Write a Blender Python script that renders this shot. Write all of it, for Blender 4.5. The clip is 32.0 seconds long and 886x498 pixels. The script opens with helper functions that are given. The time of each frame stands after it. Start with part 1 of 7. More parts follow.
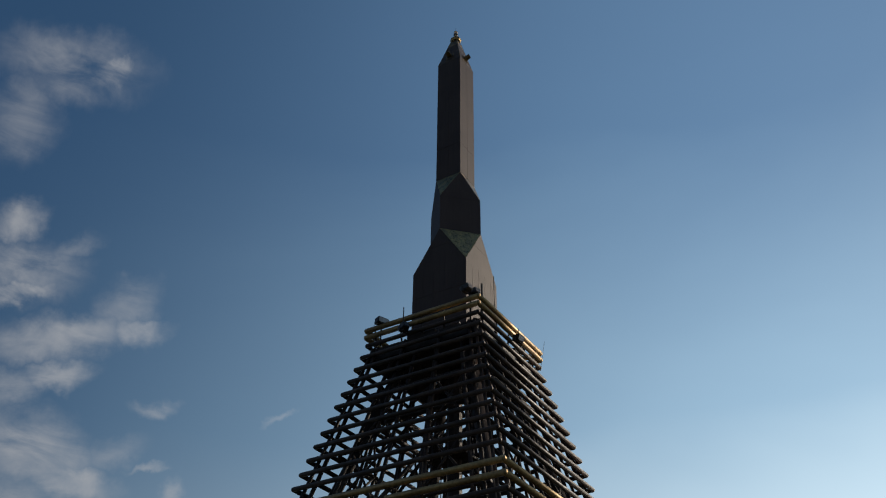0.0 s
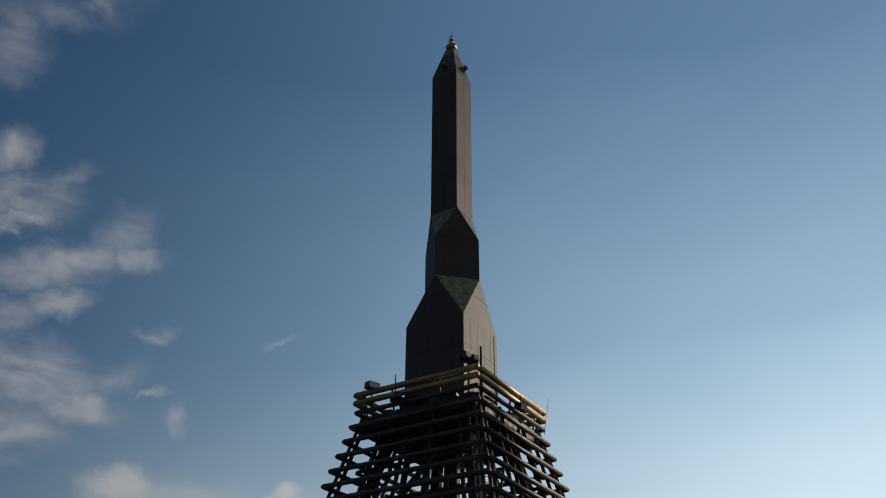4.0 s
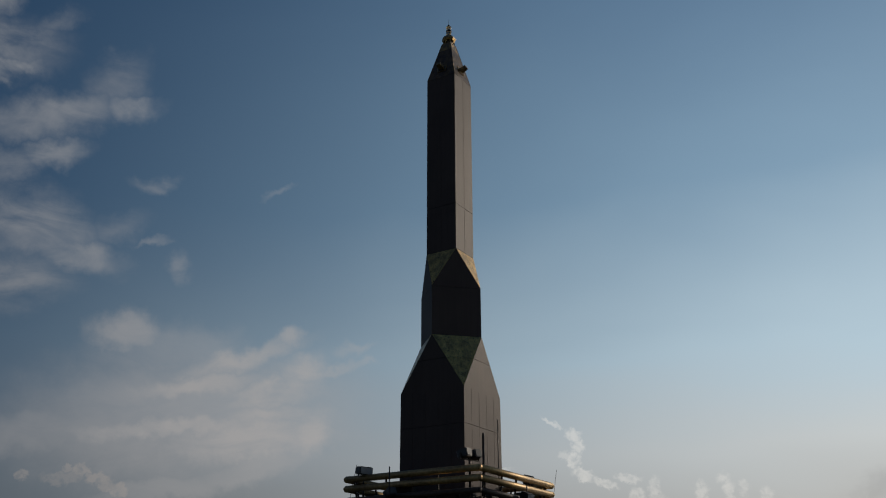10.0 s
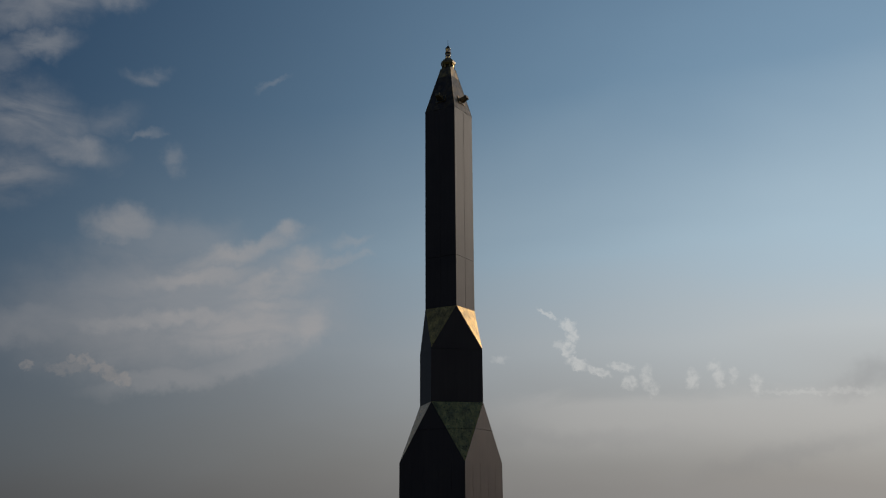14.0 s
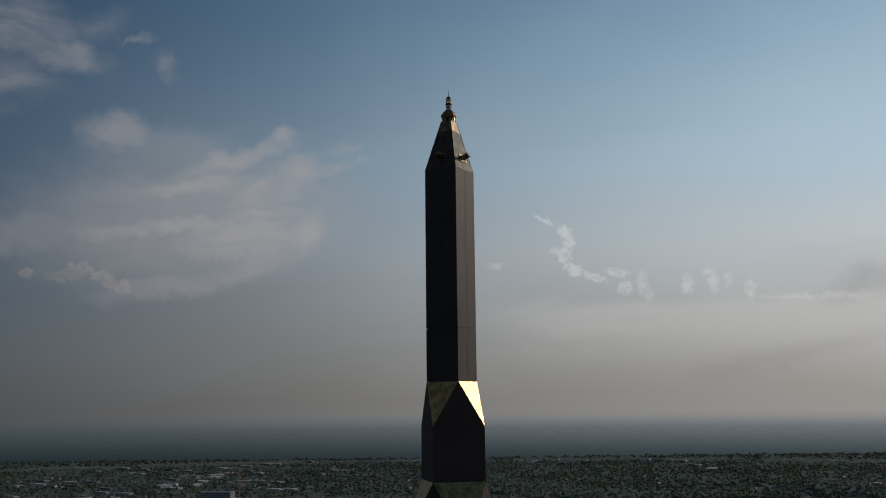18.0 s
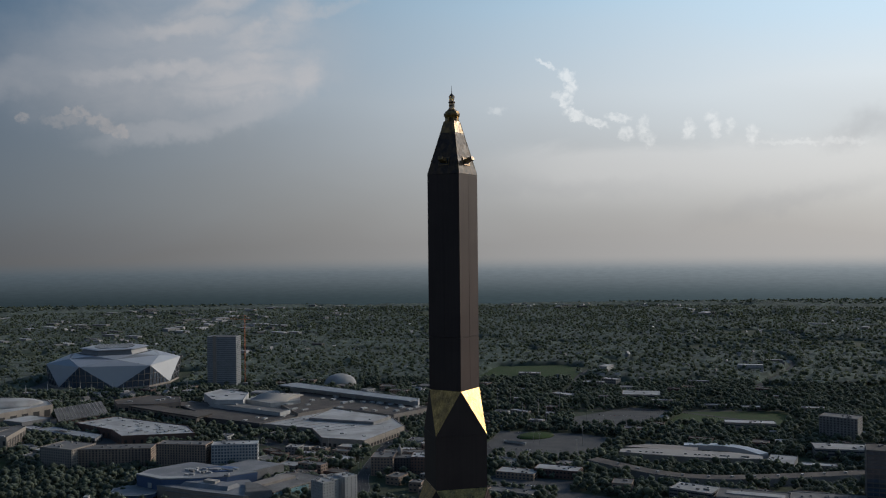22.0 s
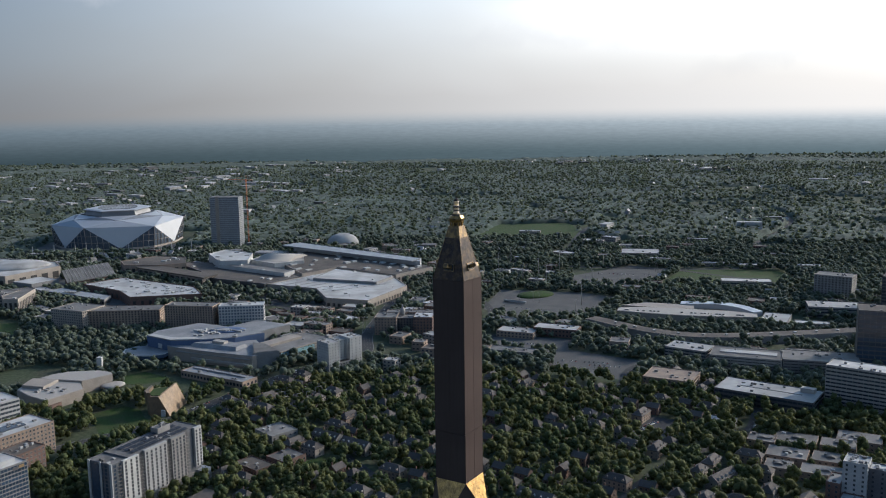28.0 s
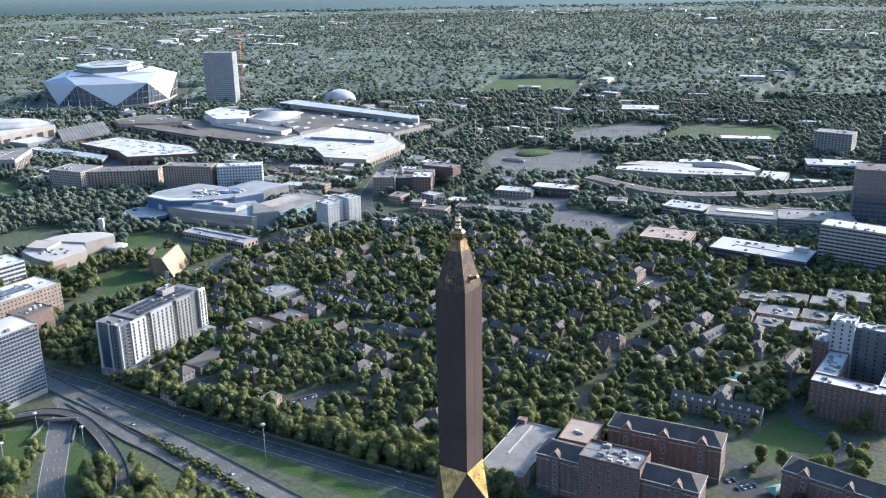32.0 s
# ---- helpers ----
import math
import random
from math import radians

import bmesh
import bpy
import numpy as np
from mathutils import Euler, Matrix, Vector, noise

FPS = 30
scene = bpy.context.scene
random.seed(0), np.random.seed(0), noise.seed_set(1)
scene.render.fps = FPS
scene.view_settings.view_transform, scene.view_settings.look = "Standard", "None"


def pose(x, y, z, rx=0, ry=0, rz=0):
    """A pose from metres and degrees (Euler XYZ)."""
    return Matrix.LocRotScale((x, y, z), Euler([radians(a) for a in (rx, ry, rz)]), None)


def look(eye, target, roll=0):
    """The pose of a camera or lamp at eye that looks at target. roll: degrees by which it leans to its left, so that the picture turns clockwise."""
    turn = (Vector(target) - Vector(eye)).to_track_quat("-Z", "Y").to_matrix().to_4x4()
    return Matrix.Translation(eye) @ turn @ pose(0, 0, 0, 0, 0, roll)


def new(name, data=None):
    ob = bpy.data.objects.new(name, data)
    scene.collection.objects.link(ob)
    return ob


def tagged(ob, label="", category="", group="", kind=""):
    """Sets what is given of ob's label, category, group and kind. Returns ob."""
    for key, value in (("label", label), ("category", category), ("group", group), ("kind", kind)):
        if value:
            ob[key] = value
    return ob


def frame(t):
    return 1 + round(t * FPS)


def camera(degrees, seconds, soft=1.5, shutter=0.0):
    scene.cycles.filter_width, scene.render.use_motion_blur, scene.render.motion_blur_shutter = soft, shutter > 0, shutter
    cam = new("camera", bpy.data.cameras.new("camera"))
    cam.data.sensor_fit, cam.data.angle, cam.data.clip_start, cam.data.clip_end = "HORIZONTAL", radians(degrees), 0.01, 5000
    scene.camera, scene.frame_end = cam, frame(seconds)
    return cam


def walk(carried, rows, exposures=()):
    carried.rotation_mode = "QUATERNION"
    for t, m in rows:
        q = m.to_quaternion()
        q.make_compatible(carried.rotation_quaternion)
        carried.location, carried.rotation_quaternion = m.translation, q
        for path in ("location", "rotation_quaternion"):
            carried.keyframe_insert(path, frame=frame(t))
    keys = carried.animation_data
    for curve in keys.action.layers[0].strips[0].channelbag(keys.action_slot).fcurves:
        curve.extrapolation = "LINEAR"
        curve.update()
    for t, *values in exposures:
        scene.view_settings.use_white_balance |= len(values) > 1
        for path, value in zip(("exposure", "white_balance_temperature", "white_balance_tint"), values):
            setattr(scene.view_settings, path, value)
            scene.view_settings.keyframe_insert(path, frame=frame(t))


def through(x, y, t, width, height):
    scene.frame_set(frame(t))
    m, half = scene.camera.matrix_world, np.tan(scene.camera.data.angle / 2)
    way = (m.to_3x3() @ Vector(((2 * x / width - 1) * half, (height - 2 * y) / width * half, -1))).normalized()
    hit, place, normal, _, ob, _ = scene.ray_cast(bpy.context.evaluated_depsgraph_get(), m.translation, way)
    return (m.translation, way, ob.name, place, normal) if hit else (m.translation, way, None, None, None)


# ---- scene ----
# ---- camera and its path ----
cam = camera(51.03, 32.0, 1.1)
walk(cam, [
    (0, look((-2.493, -47.775, 256.724), (0.416, 33.266, 315.239), 0.696)),
    (0.5, look((-2.458, -47.819, 257.849), (0.444, 33.969, 315.314), 0.673)),
    (1, look((-2.429, -47.855, 258.962), (0.478, 34.659, 315.379), 0.646)),
    (1.5, look((-2.408, -47.877, 260.072), (0.530, 35.293, 315.517), 0.601)),
    (2, look((-2.397, -47.881, 261.172), (0.595, 35.865, 315.740), 0.532)),
    (2.5, look((-2.394, -47.867, 262.245), (0.680, 36.418, 315.972), 0.453)),
    (3, look((-2.393, -47.842, 263.290), (0.793, 36.905, 316.278), 0.377)),
    (3.5, look((-2.400, -47.812, 264.316), (0.881, 37.268, 316.764), 0.317)),
    (4, look((-2.402, -47.781, 265.344), (0.951, 37.650, 317.213), 0.279)),
    (4.5, look((-2.390, -47.756, 266.391), (0.999, 38.229, 317.332), 0.252)),
    (6.5, look((-2.323, -47.662, 270.612), (1.066, 41.167, 316.416), 0.097)),
    (7, look((-2.315, -47.639, 271.669), (1.089, 41.860, 316.148), 0.077)),
    (7.5, look((-2.316, -47.617, 272.744), (1.140, 42.527, 315.897), 0.064)),
    (8, look((-2.326, -47.598, 273.803), (1.214, 43.155, 315.651), 0.036)),
    (8.5, look((-2.340, -47.581, 274.874), (1.311, 43.723, 315.497), -0.013)),
    (9, look((-2.359, -47.567, 275.925), (1.383, 44.230, 315.412), -0.068)),
    (9.5, look((-2.365, -47.559, 276.928), (1.442, 44.706, 315.305), -0.123)),
    (10, look((-2.369, -47.550, 277.959), (1.484, 45.184, 315.182), -0.172)),
    (10.5, look((-2.378, -47.542, 279.009), (1.514, 45.646, 315.077), -0.221)),
    (11, look((-2.385, -47.536, 280.063), (1.570, 46.124, 314.880), -0.271)),
    (11.5, look((-2.399, -47.534, 281.140), (1.625, 46.589, 314.678), -0.317)),
    (12, look((-2.419, -47.538, 282.227), (1.682, 47.034, 314.466), -0.343)),
    (12.5, look((-2.441, -47.545, 283.385), (1.741, 47.480, 314.249), -0.348)),
    (13, look((-2.464, -47.560, 284.582), (1.790, 47.943, 313.925), -0.339)),
    (13.5, look((-2.479, -47.588, 285.766), (1.816, 48.384, 313.532), -0.339)),
    (14, look((-2.494, -47.629, 286.917), (1.833, 48.760, 313.194), -0.354)),
    (14.5, look((-2.515, -47.673, 288.058), (1.827, 49.073, 312.984), -0.391)),
    (16.5, look((-2.589, -47.836, 292.583), (1.908, 50.093, 312.324), -0.584)),
    (17, look((-2.608, -47.858, 293.631), (1.941, 50.307, 312.151), -0.615)),
    (17.5, look((-2.627, -47.865, 294.581), (1.980, 50.498, 312.005), -0.624)),
    (18, look((-2.645, -47.863, 295.466), (2.011, 50.659, 311.952), -0.614)),
    (18.5, look((-2.662, -47.861, 296.349), (2.016, 50.806, 311.936), -0.587)),
    (19, look((-2.667, -47.864, 297.372), (2.008, 51.068, 311.173), -0.560)),
    (19.5, look((-2.690, -47.870, 298.428), (2.009, 51.392, 309.608), -0.541)),
    (20, look((-2.710, -47.878, 299.503), (1.978, 51.662, 307.862), -0.529)),
    (20.5, look((-2.722, -47.886, 300.588), (1.903, 51.847, 306.245), -0.516)),
    (21, look((-2.723, -47.893, 301.652), (1.879, 51.943, 305.046), -0.504)),
    (21.5, look((-2.725, -47.895, 302.720), (1.870, 51.989, 304.219), -0.520)),
    (22, look((-2.720, -47.886, 303.797), (1.862, 52.008, 303.753), -0.557)),
    (22.5, look((-2.720, -47.871, 304.899), (1.846, 52.013, 303.355), -0.599)),
    (23, look((-2.705, -47.854, 305.973), (1.823, 51.998, 302.970), -0.624)),
    (23.5, look((-2.692, -47.839, 307.041), (1.807, 51.963, 302.641), -0.644)),
    (24, look((-2.692, -47.829, 308.124), (1.763, 51.911, 302.464), -0.648)),
    (24.5, look((-2.691, -47.835, 309.192), (1.721, 51.829, 302.285), -0.669)),
    (25, look((-2.698, -47.857, 310.266), (1.709, 51.714, 302.125), -0.698)),
    (25.5, look((-2.714, -47.895, 311.355), (1.674, 51.565, 301.954), -0.725)),
    (27.5, look((-2.778, -48.116, 315.641), (1.474, 50.753, 301.260), -0.842)),
    (28, look((-2.790, -48.166, 316.772), (1.431, 50.504, 301.078), -0.864)),
    (28.5, look((-2.793, -48.207, 317.848), (1.397, 50.241, 300.810), -0.894)),
    (29, look((-2.797, -48.235, 318.922), (1.345, 49.955, 300.441), -0.919)),
    (29.5, look((-2.804, -48.245, 320.038), (1.302, 49.574, 299.677), -0.956)),
    (30, look((-2.814, -48.240, 321.119), (1.265, 49.039, 298.309), -1.008)),
    (30.5, look((-2.822, -48.216, 322.201), (1.222, 48.421, 296.806), -1.049)),
    (31, look((-2.829, -48.175, 323.289), (1.167, 47.766, 295.372), -1.076)),
    (31.5, look((-2.837, -48.117, 324.372), (1.139, 47.253, 294.561), -1.089)),
    (32, look((-2.848, -48.050, 325.479), (1.133, 46.939, 294.475), -1.093)),
], exposures=[(0, -0.3, 6500, 10), (4, -0.45, 6500, 10), (9, -0.85, 6400, 10), (13, -1.1, 6200, 10), (17, -1.1, 6150, 10), (19, -1.05, 6100, 10), (21, -0.75, 6050, 10), (23, -0.3, 6000, 10), (25, 0.05, 6000, 10), (28, 0.55, 5900, 10), (30, 1.2, 5800, 10), (32, 2.05, 5700, 10)])

# ---- sky, sun ----
SUN_AZ, SUN_EL = 63.0, 22.0
world = bpy.data.worlds.new("sky")
scene.world = world
world.use_nodes = True
WN, WL = world.node_tree.nodes, world.node_tree.links
WN.clear()


def wmath(op, a, b=None, c=None, clamp=False):
    n = WN.new("ShaderNodeMath")
    n.operation, n.use_clamp = op, clamp
    for i, v in enumerate((a, b, c)):
        if v is None:
            continue
        if isinstance(v, (int, float)):
            n.inputs[i].default_value = v
        else:
            WL.new(v, n.inputs[i])
    return n.outputs[0]


def wmix(fac, a, b, blend="MIX"):
    n = WN.new("ShaderNodeMix")
    n.data_type, n.blend_type = "RGBA", blend
    for sock, v in ((n.inputs[0], fac), (n.inputs[6], a), (n.inputs[7], b)):
        if isinstance(v, (int, float)):
            sock.default_value = v
        elif isinstance(v, tuple):
            sock.default_value = (*v, 1)
        else:
            WL.new(v, sock)
    return n.outputs[2]


def wramp(v, lo, hi, kind="SMOOTHSTEP"):
    n = WN.new("ShaderNodeMapRange")
    n.interpolation_type = kind
    WL.new(v, n.inputs[0])
    n.inputs[1].default_value, n.inputs[2].default_value = lo, hi
    return n.outputs[0]


def wnoise(vec, scale, detail=6, rough=0.55, warp=0.0):
    n = WN.new("ShaderNodeTexNoise")
    n.inputs["Scale"].default_value, n.inputs["Detail"].default_value = scale, detail
    n.inputs["Roughness"].default_value, n.inputs["Distortion"].default_value = rough, warp
    WL.new(vec, n.inputs["Vector"])
    return n.outputs[0]


sky = WN.new("ShaderNodeTexSky")
sky.sky_type, sky.sun_disc = "NISHITA", False
sky.sun_elevation, sky.sun_rotation = radians(SUN_EL), radians(SUN_AZ)
sky.altitude, sky.air_density, sky.dust_density, sky.ozone_density = 300, 1.0, 2.5, 1.5
coord = WN.new("ShaderNodeTexCoord")
axes = WN.new("ShaderNodeSeparateXYZ")
WL.new(coord.outputs["Generated"], axes.inputs[0])
az = wmath("MULTIPLY", wmath("ARCTAN2", axes.outputs[0], axes.outputs[1]), 57.2958)
el = wmath("MULTIPLY", wmath("ARCSINE", axes.outputs[2]), 57.2958)
flat = WN.new("ShaderNodeCombineXYZ")
WL.new(az, flat.inputs[0])
WL.new(el, flat.inputs[1])
FLAT = flat.outputs[0]
stretched = WN.new("ShaderNodeMapping")
stretched.inputs["Scale"].default_value = (0.55, 1.35, 1)
stretched.inputs["Rotation"].default_value = (0, 0, radians(-12))
WL.new(FLAT, stretched.inputs["Vector"])
WISPS = wnoise(stretched.outputs[0], 0.33, 8, 0.58, 0.6)
FLECKS = wnoise(FLAT, 1.9, 8, 0.62, 0.3)
HAZE_NOISE = wnoise(stretched.outputs[0], 0.05, 4, 0.5, 0.4)


def warped(scale, amount, detail):
    """Azimuth and elevation pushed about by noise, so that clouds get ragged outlines."""
    n = WN.new("ShaderNodeTexNoise")
    n.inputs["Scale"].default_value, n.inputs["Detail"].default_value, n.inputs["Roughness"].default_value = scale, detail, 0.6
    WL.new(FLAT, n.inputs["Vector"])
    m = WN.new("ShaderNodeVectorMath")
    m.operation = "MULTIPLY_ADD"
    WL.new(n.outputs["Color"], m.inputs[0])
    m.inputs[1].default_value = (amount, amount, 0)
    shift = WN.new("ShaderNodeVectorMath")
    shift.operation = "SUBTRACT"
    WL.new(FLAT, shift.inputs[0])
    shift.inputs[1].default_value = (amount / 2, amount / 2, 0)
    WL.new(shift.outputs[0], m.inputs[2])
    return m.outputs[0]


BROAD, FINE = warped(0.45, 2.6, 6), warped(2.6, 0.9, 8)


def ovals(space, rows, near, far):
    """Soft ovals of the sky: azimuth, elevation, half sizes, tilt, all in degrees, and weight."""
    out = None
    for a, e, ra, re, tilt, weight in rows:
        m = WN.new("ShaderNodeMapping")
        m.vector_type = "TEXTURE"
        m.inputs["Location"].default_value, m.inputs["Rotation"].default_value, m.inputs["Scale"].default_value = (a, e, 0), (0, 0, radians(tilt)), (ra, re, 1)
        WL.new(space, m.inputs["Vector"])
        r = WN.new("ShaderNodeVectorMath")
        r.operation = "LENGTH"
        WL.new(m.outputs[0], r.inputs[0])
        v = wmath("MULTIPLY", wramp(r.outputs["Value"], far, near), weight)
        out = v if out is None else wmath("MAXIMUM", out, v)
    return out


# ragged high wisps, one broad swept sheet with brighter lobes, and small heaped clouds low in the sky
HIGH_WISPS = [
    (-27.68, 42.63, 5.62, 2.1, 8, 0.55), (-25.27, 42.97, 2.15, 1.07, 35, 0.9), (-29.88, 38.78, 2.55, 2.36, 18, 0.5), (-27.78, 33.39, 1.65, 1.35, 35, 0.8),
    (-26.66, 30.7, 3.9, 1.83, 9, 0.7), (-26.59, 29.46, 2.92, 0.67, 19, 0.9), (-24.06, 32.66, 2.07, 0.77, 33, 0.35), (-23.91, 27.54, 5.28, 1.39, 16, 0.75),
    (-19.65, 30.21, 2.34, 1.44, 35, 0.45), (-18.75, 28.86, 2.13, 0.97, 9, 0.6), (-22.83, 25.63, 2.4, 0.99, 16, 0.7), (-25.01, 24.55, 1.83, 1.22, 11, 0.5)]
LOW_WISPS = [
    (-16.53, 24.69, 1.66, 0.58, 13, 0.5), (-23.28, 21.38, 3.72, 2.25, -10, 0.85), (-21.14, 20, 3.41, 1.2, -7, 0.75), (-16.46, 21.11, 1.34, 0.28, 12, 0.4),
    (-14.54, 19.99, 0.87, 0.82, 26, 0.4), (-8.75, 24.88, 1.41, 0.26, 25, 0.35), (-18.63, 21.79, 2.27, 0.93, 18, 0.3), (-23.78, 18.22, 3.54, 1.74, 9, 0.5)]
SHEET = [
    (-13.17, 11.2, 10.89, 4.29, 6, 0.5), (-19.75, 10.18, 7.93, 1.92, 6, 0.38), (-17.01, 15.78, 2.44, 1.39, -4, 0.62), (-14.45, 14.81, 4.95, 2.01, 3, 0.36),
    (-13.84, 7.22, 5.12, 0.97, 10, 0.4), (-9.66, 8.33, 5.02, 1, 15, 0.42)]
LOBES = [
    (-7.14, 16.17, 1.21, 0.83, 27, 0.95), (-9.7, 14.92, 4.48, 0.82, 19, 0.8), (-12.65, 13.07, 4.02, 0.67, 11, 0.55), (-6.17, 14.13, 1.58, 1.24, -3, 0.9),
    (-7.86, 12.77, 2.98, 0.95, 8, 0.8), (-7.45, 11.42, 3.11, 0.88, 2, 0.7), (-5.75, 10.51, 1.45, 1.36, 11, 0.92), (-9.08, 10.02, 5.02, 1.14, 7, 0.75),
    (-14.1, 10.49, 5.53, 0.59, 5, 0.6), (-4.41, 14.25, 2.48, 0.34, 19, 0.5), (-3.3, 15.55, 1.49, 0.48, 16, 0.5), (-2.64, 14.8, 1.21, 0.28, 5, 0.42)]
HEAPS = [
    (-21.69, 7.56, 0.44, 0.37, 3, 0.85), (-19.61, 7.48, 1.32, 0.5, 3, 0.6), (-19.37, 8.09, 0.36, 0.31, 3, 0.8), (-18.66, 7.94, 0.67, 0.45, 2, 1),
    (-17.7, 7.53, 0.81, 0.47, -7, 1), (-17.11, 7.17, 0.62, 0.42, 2, 0.9), (-16.47, 6.94, 0.63, 0.58, 2, 1)]
TOWERS = [
    (9.07, 11.12, 0.9, 0.24, -30, 0.85), (10.29, 10.36, 0.62, 0.48, -22, 1), (10.56, 9.67, 0.52, 0.54, -2, 1), (10.22, 8.93, 0.55, 0.6, -1, 1),
    (10.73, 8.08, 0.95, 0.44, -17, 1), (12.06, 7.54, 1.07, 0.33, -20, 0.9), (9.68, 9.22, 0.45, 0.37, -2, 0.6), (13.42, 7.8, 1, 0.3, -11, 0.8),
    (13.87, 6.88, 0.59, 0.59, -27, 0.8)]
FAR_TOWERS = [
    (14.85, 7.12, 0.42, 0.86, -2, 0.8), (15.26, 6.44, 0.46, 0.52, -2, 0.7), (17.52, 6.96, 0.49, 0.72, -3, 0.85), (18.81, 7.62, 0.5, 0.46, -2, 0.8),
    (19.07, 6.96, 0.41, 0.72, -3, 0.85), (19.9, 7.05, 0.35, 0.58, -2, 0.6), (21.11, 6.52, 0.43, 0.83, -3, 0.8), (5.98, 8.41, 0.7, 0.27, -1, 0.5),
    (23.44, 5.94, 2.7, 0.19, -3, 0.5), (26.11, 5.9, 1.74, 0.31, -3, 0.5)]
wisp = wmath("MULTIPLY", wmath("MAXIMUM", ovals(BROAD, HIGH_WISPS, 0.1, 1.3), ovals(BROAD, LOW_WISPS, 0.1, 1.3)), wramp(WISPS, 0.2, 0.72))
sweep = wmath("MULTIPLY", ovals(BROAD, SHEET, 0.3, 1.25), wramp(WISPS, -0.3, 0.75))
lobe = wmath("MULTIPLY", ovals(BROAD, LOBES, 0.15, 1.2), wramp(WISPS, 0.0, 0.68))
veil = wmath("MAXIMUM", wisp, wmath("ADD", wmath("MULTIPLY", sweep, 1.05), wmath("MULTIPLY", lobe, 0.65)))
puffs = wmath("MULTIPLY", wmath("MAXIMUM", ovals(FINE, TOWERS, 0.45, 1.0), ovals(FINE, FAR_TOWERS, 0.3, 1.05)), wramp(FLECKS, 0.22, 0.6))
dim_puffs = wmath("MULTIPLY", ovals(FINE, HEAPS, 0.5, 1.0), wramp(FLECKS, 0.22, 0.55))
# the summer haze: blue and deep away from the sun, pale towards it, warm grey over the horizon
away = wmath("ABSOLUTE", wmath("SUBTRACT", az, SUN_AZ))
away = wmath("MINIMUM", away, wmath("SUBTRACT", 360, away))
sunward = wramp(away, 99, 29)


def climb(stops):
    """A colour by elevation: pairs of degrees and colour."""
    n = WN.new("ShaderNodeValToRGB")
    WL.new(wmath("DIVIDE", wmath("ADD", el, wmath("MULTIPLY", wmath("SUBTRACT", HAZE_NOISE, 0.5), 9)), 90), n.inputs[0])
    ramp = n.color_ramp
    while len(ramp.elements) < len(stops):
        ramp.elements.new(0.5)
    for e, (deg, c) in zip(ramp.elements, stops):
        e.position, e.color = max(0, deg / 90), (*[q / 16 for q in c], 1)
    return wmix(1.0, n.outputs[0], (16, 16, 16), "MULTIPLY")


shade_side = climb([(0, (1.4, 1.4, 1.4)), (5, (1.2, 1.52, 1.9)), (12, (0.68, 1.32, 2.14)), (22, (0.33, 0.91, 1.84)), (40, (0.27, 0.79, 1.72)), (90, (0.25, 0.72, 1.55))])
sun_side = climb([(0, (7.0, 6.6, 6.1)), (4, (9.2, 8.9, 8.3)), (9, (11.4, 11.8, 11.5)), (15, (9.4, 11.9, 13.2)), (24, (4.5, 7.0, 9.2)), (42, (1.6, 3.1, 5.2)), (90, (0.55, 1.2, 2.5))])
col = wmix(0.88, sky.outputs[0], wmix(sunward, shade_side, sun_side))
# fill light: unseen sky opposite the sun made paler, bright haze glow round it
behind = wmath("MULTIPLY", wramp(away, 104, 150), wramp(el, 70, 15))
col = wmix(behind, col, (1.7, 2.3, 3.2))
facing = WN.new("ShaderNodeVectorMath")
facing.operation = "DOT_PRODUCT"
WL.new(coord.outputs["Generated"], facing.inputs[0])
facing.inputs[1].default_value = (math.sin(radians(SUN_AZ)) * math.cos(radians(SUN_EL)), math.cos(radians(SUN_AZ)) * math.cos(radians(SUN_EL)), math.sin(radians(SUN_EL)))
glow = wmath("POWER", wramp(facing.outputs["Value"], math.cos(radians(25)), 1.0, "LINEAR"), 2.0)
col = wmix(glow, col, (75, 66, 54))
# a long low bank of cloud in the haze, pale along its top and grey below
bank = wmath("MULTIPLY", wramp(wmath("ADD", el, wmath("MULTIPLY", wmath("SUBTRACT", WISPS, 0.5), 2.2)), 6.6, 5.4), wramp(el, 1.6, 4.6))
bank = wmath("MULTIPLY", bank, wramp(az, 2, 12))
col = wmix(wmath("MULTIPLY", bank, 0.22), col, (13.5, 12.6, 11.4))
grey_bank = wmath("MULTIPLY", ovals(BROAD, [(9, 3.7, 9, 0.8, 0, 0.6), (27, 6.6, 3.2, 1.0, 14, 1.0), (23, 2.6, 7, 0.8, 12, 0.7)], 0.0, 1.3), 0.26)
col = wmix(grey_bank, col, (4.4, 4.3, 4.3))
col = wmix(wmath("MINIMUM", veil, 0.82), col, wmix(wramp(el, 24, 14), wmix(sunward, (4.5, 4.6, 4.8), (9, 9, 9)), wmix(sunward, (5.9, 5.6, 5.4), (10, 9.4, 8.9))))
col = wmix(wmath("MULTIPLY", dim_puffs, 0.36), col, (6.9, 6.0, 5.3))
col = wmix(wmath("MULTIPLY", puffs, 0.38), col, (16, 15.2, 13.8))
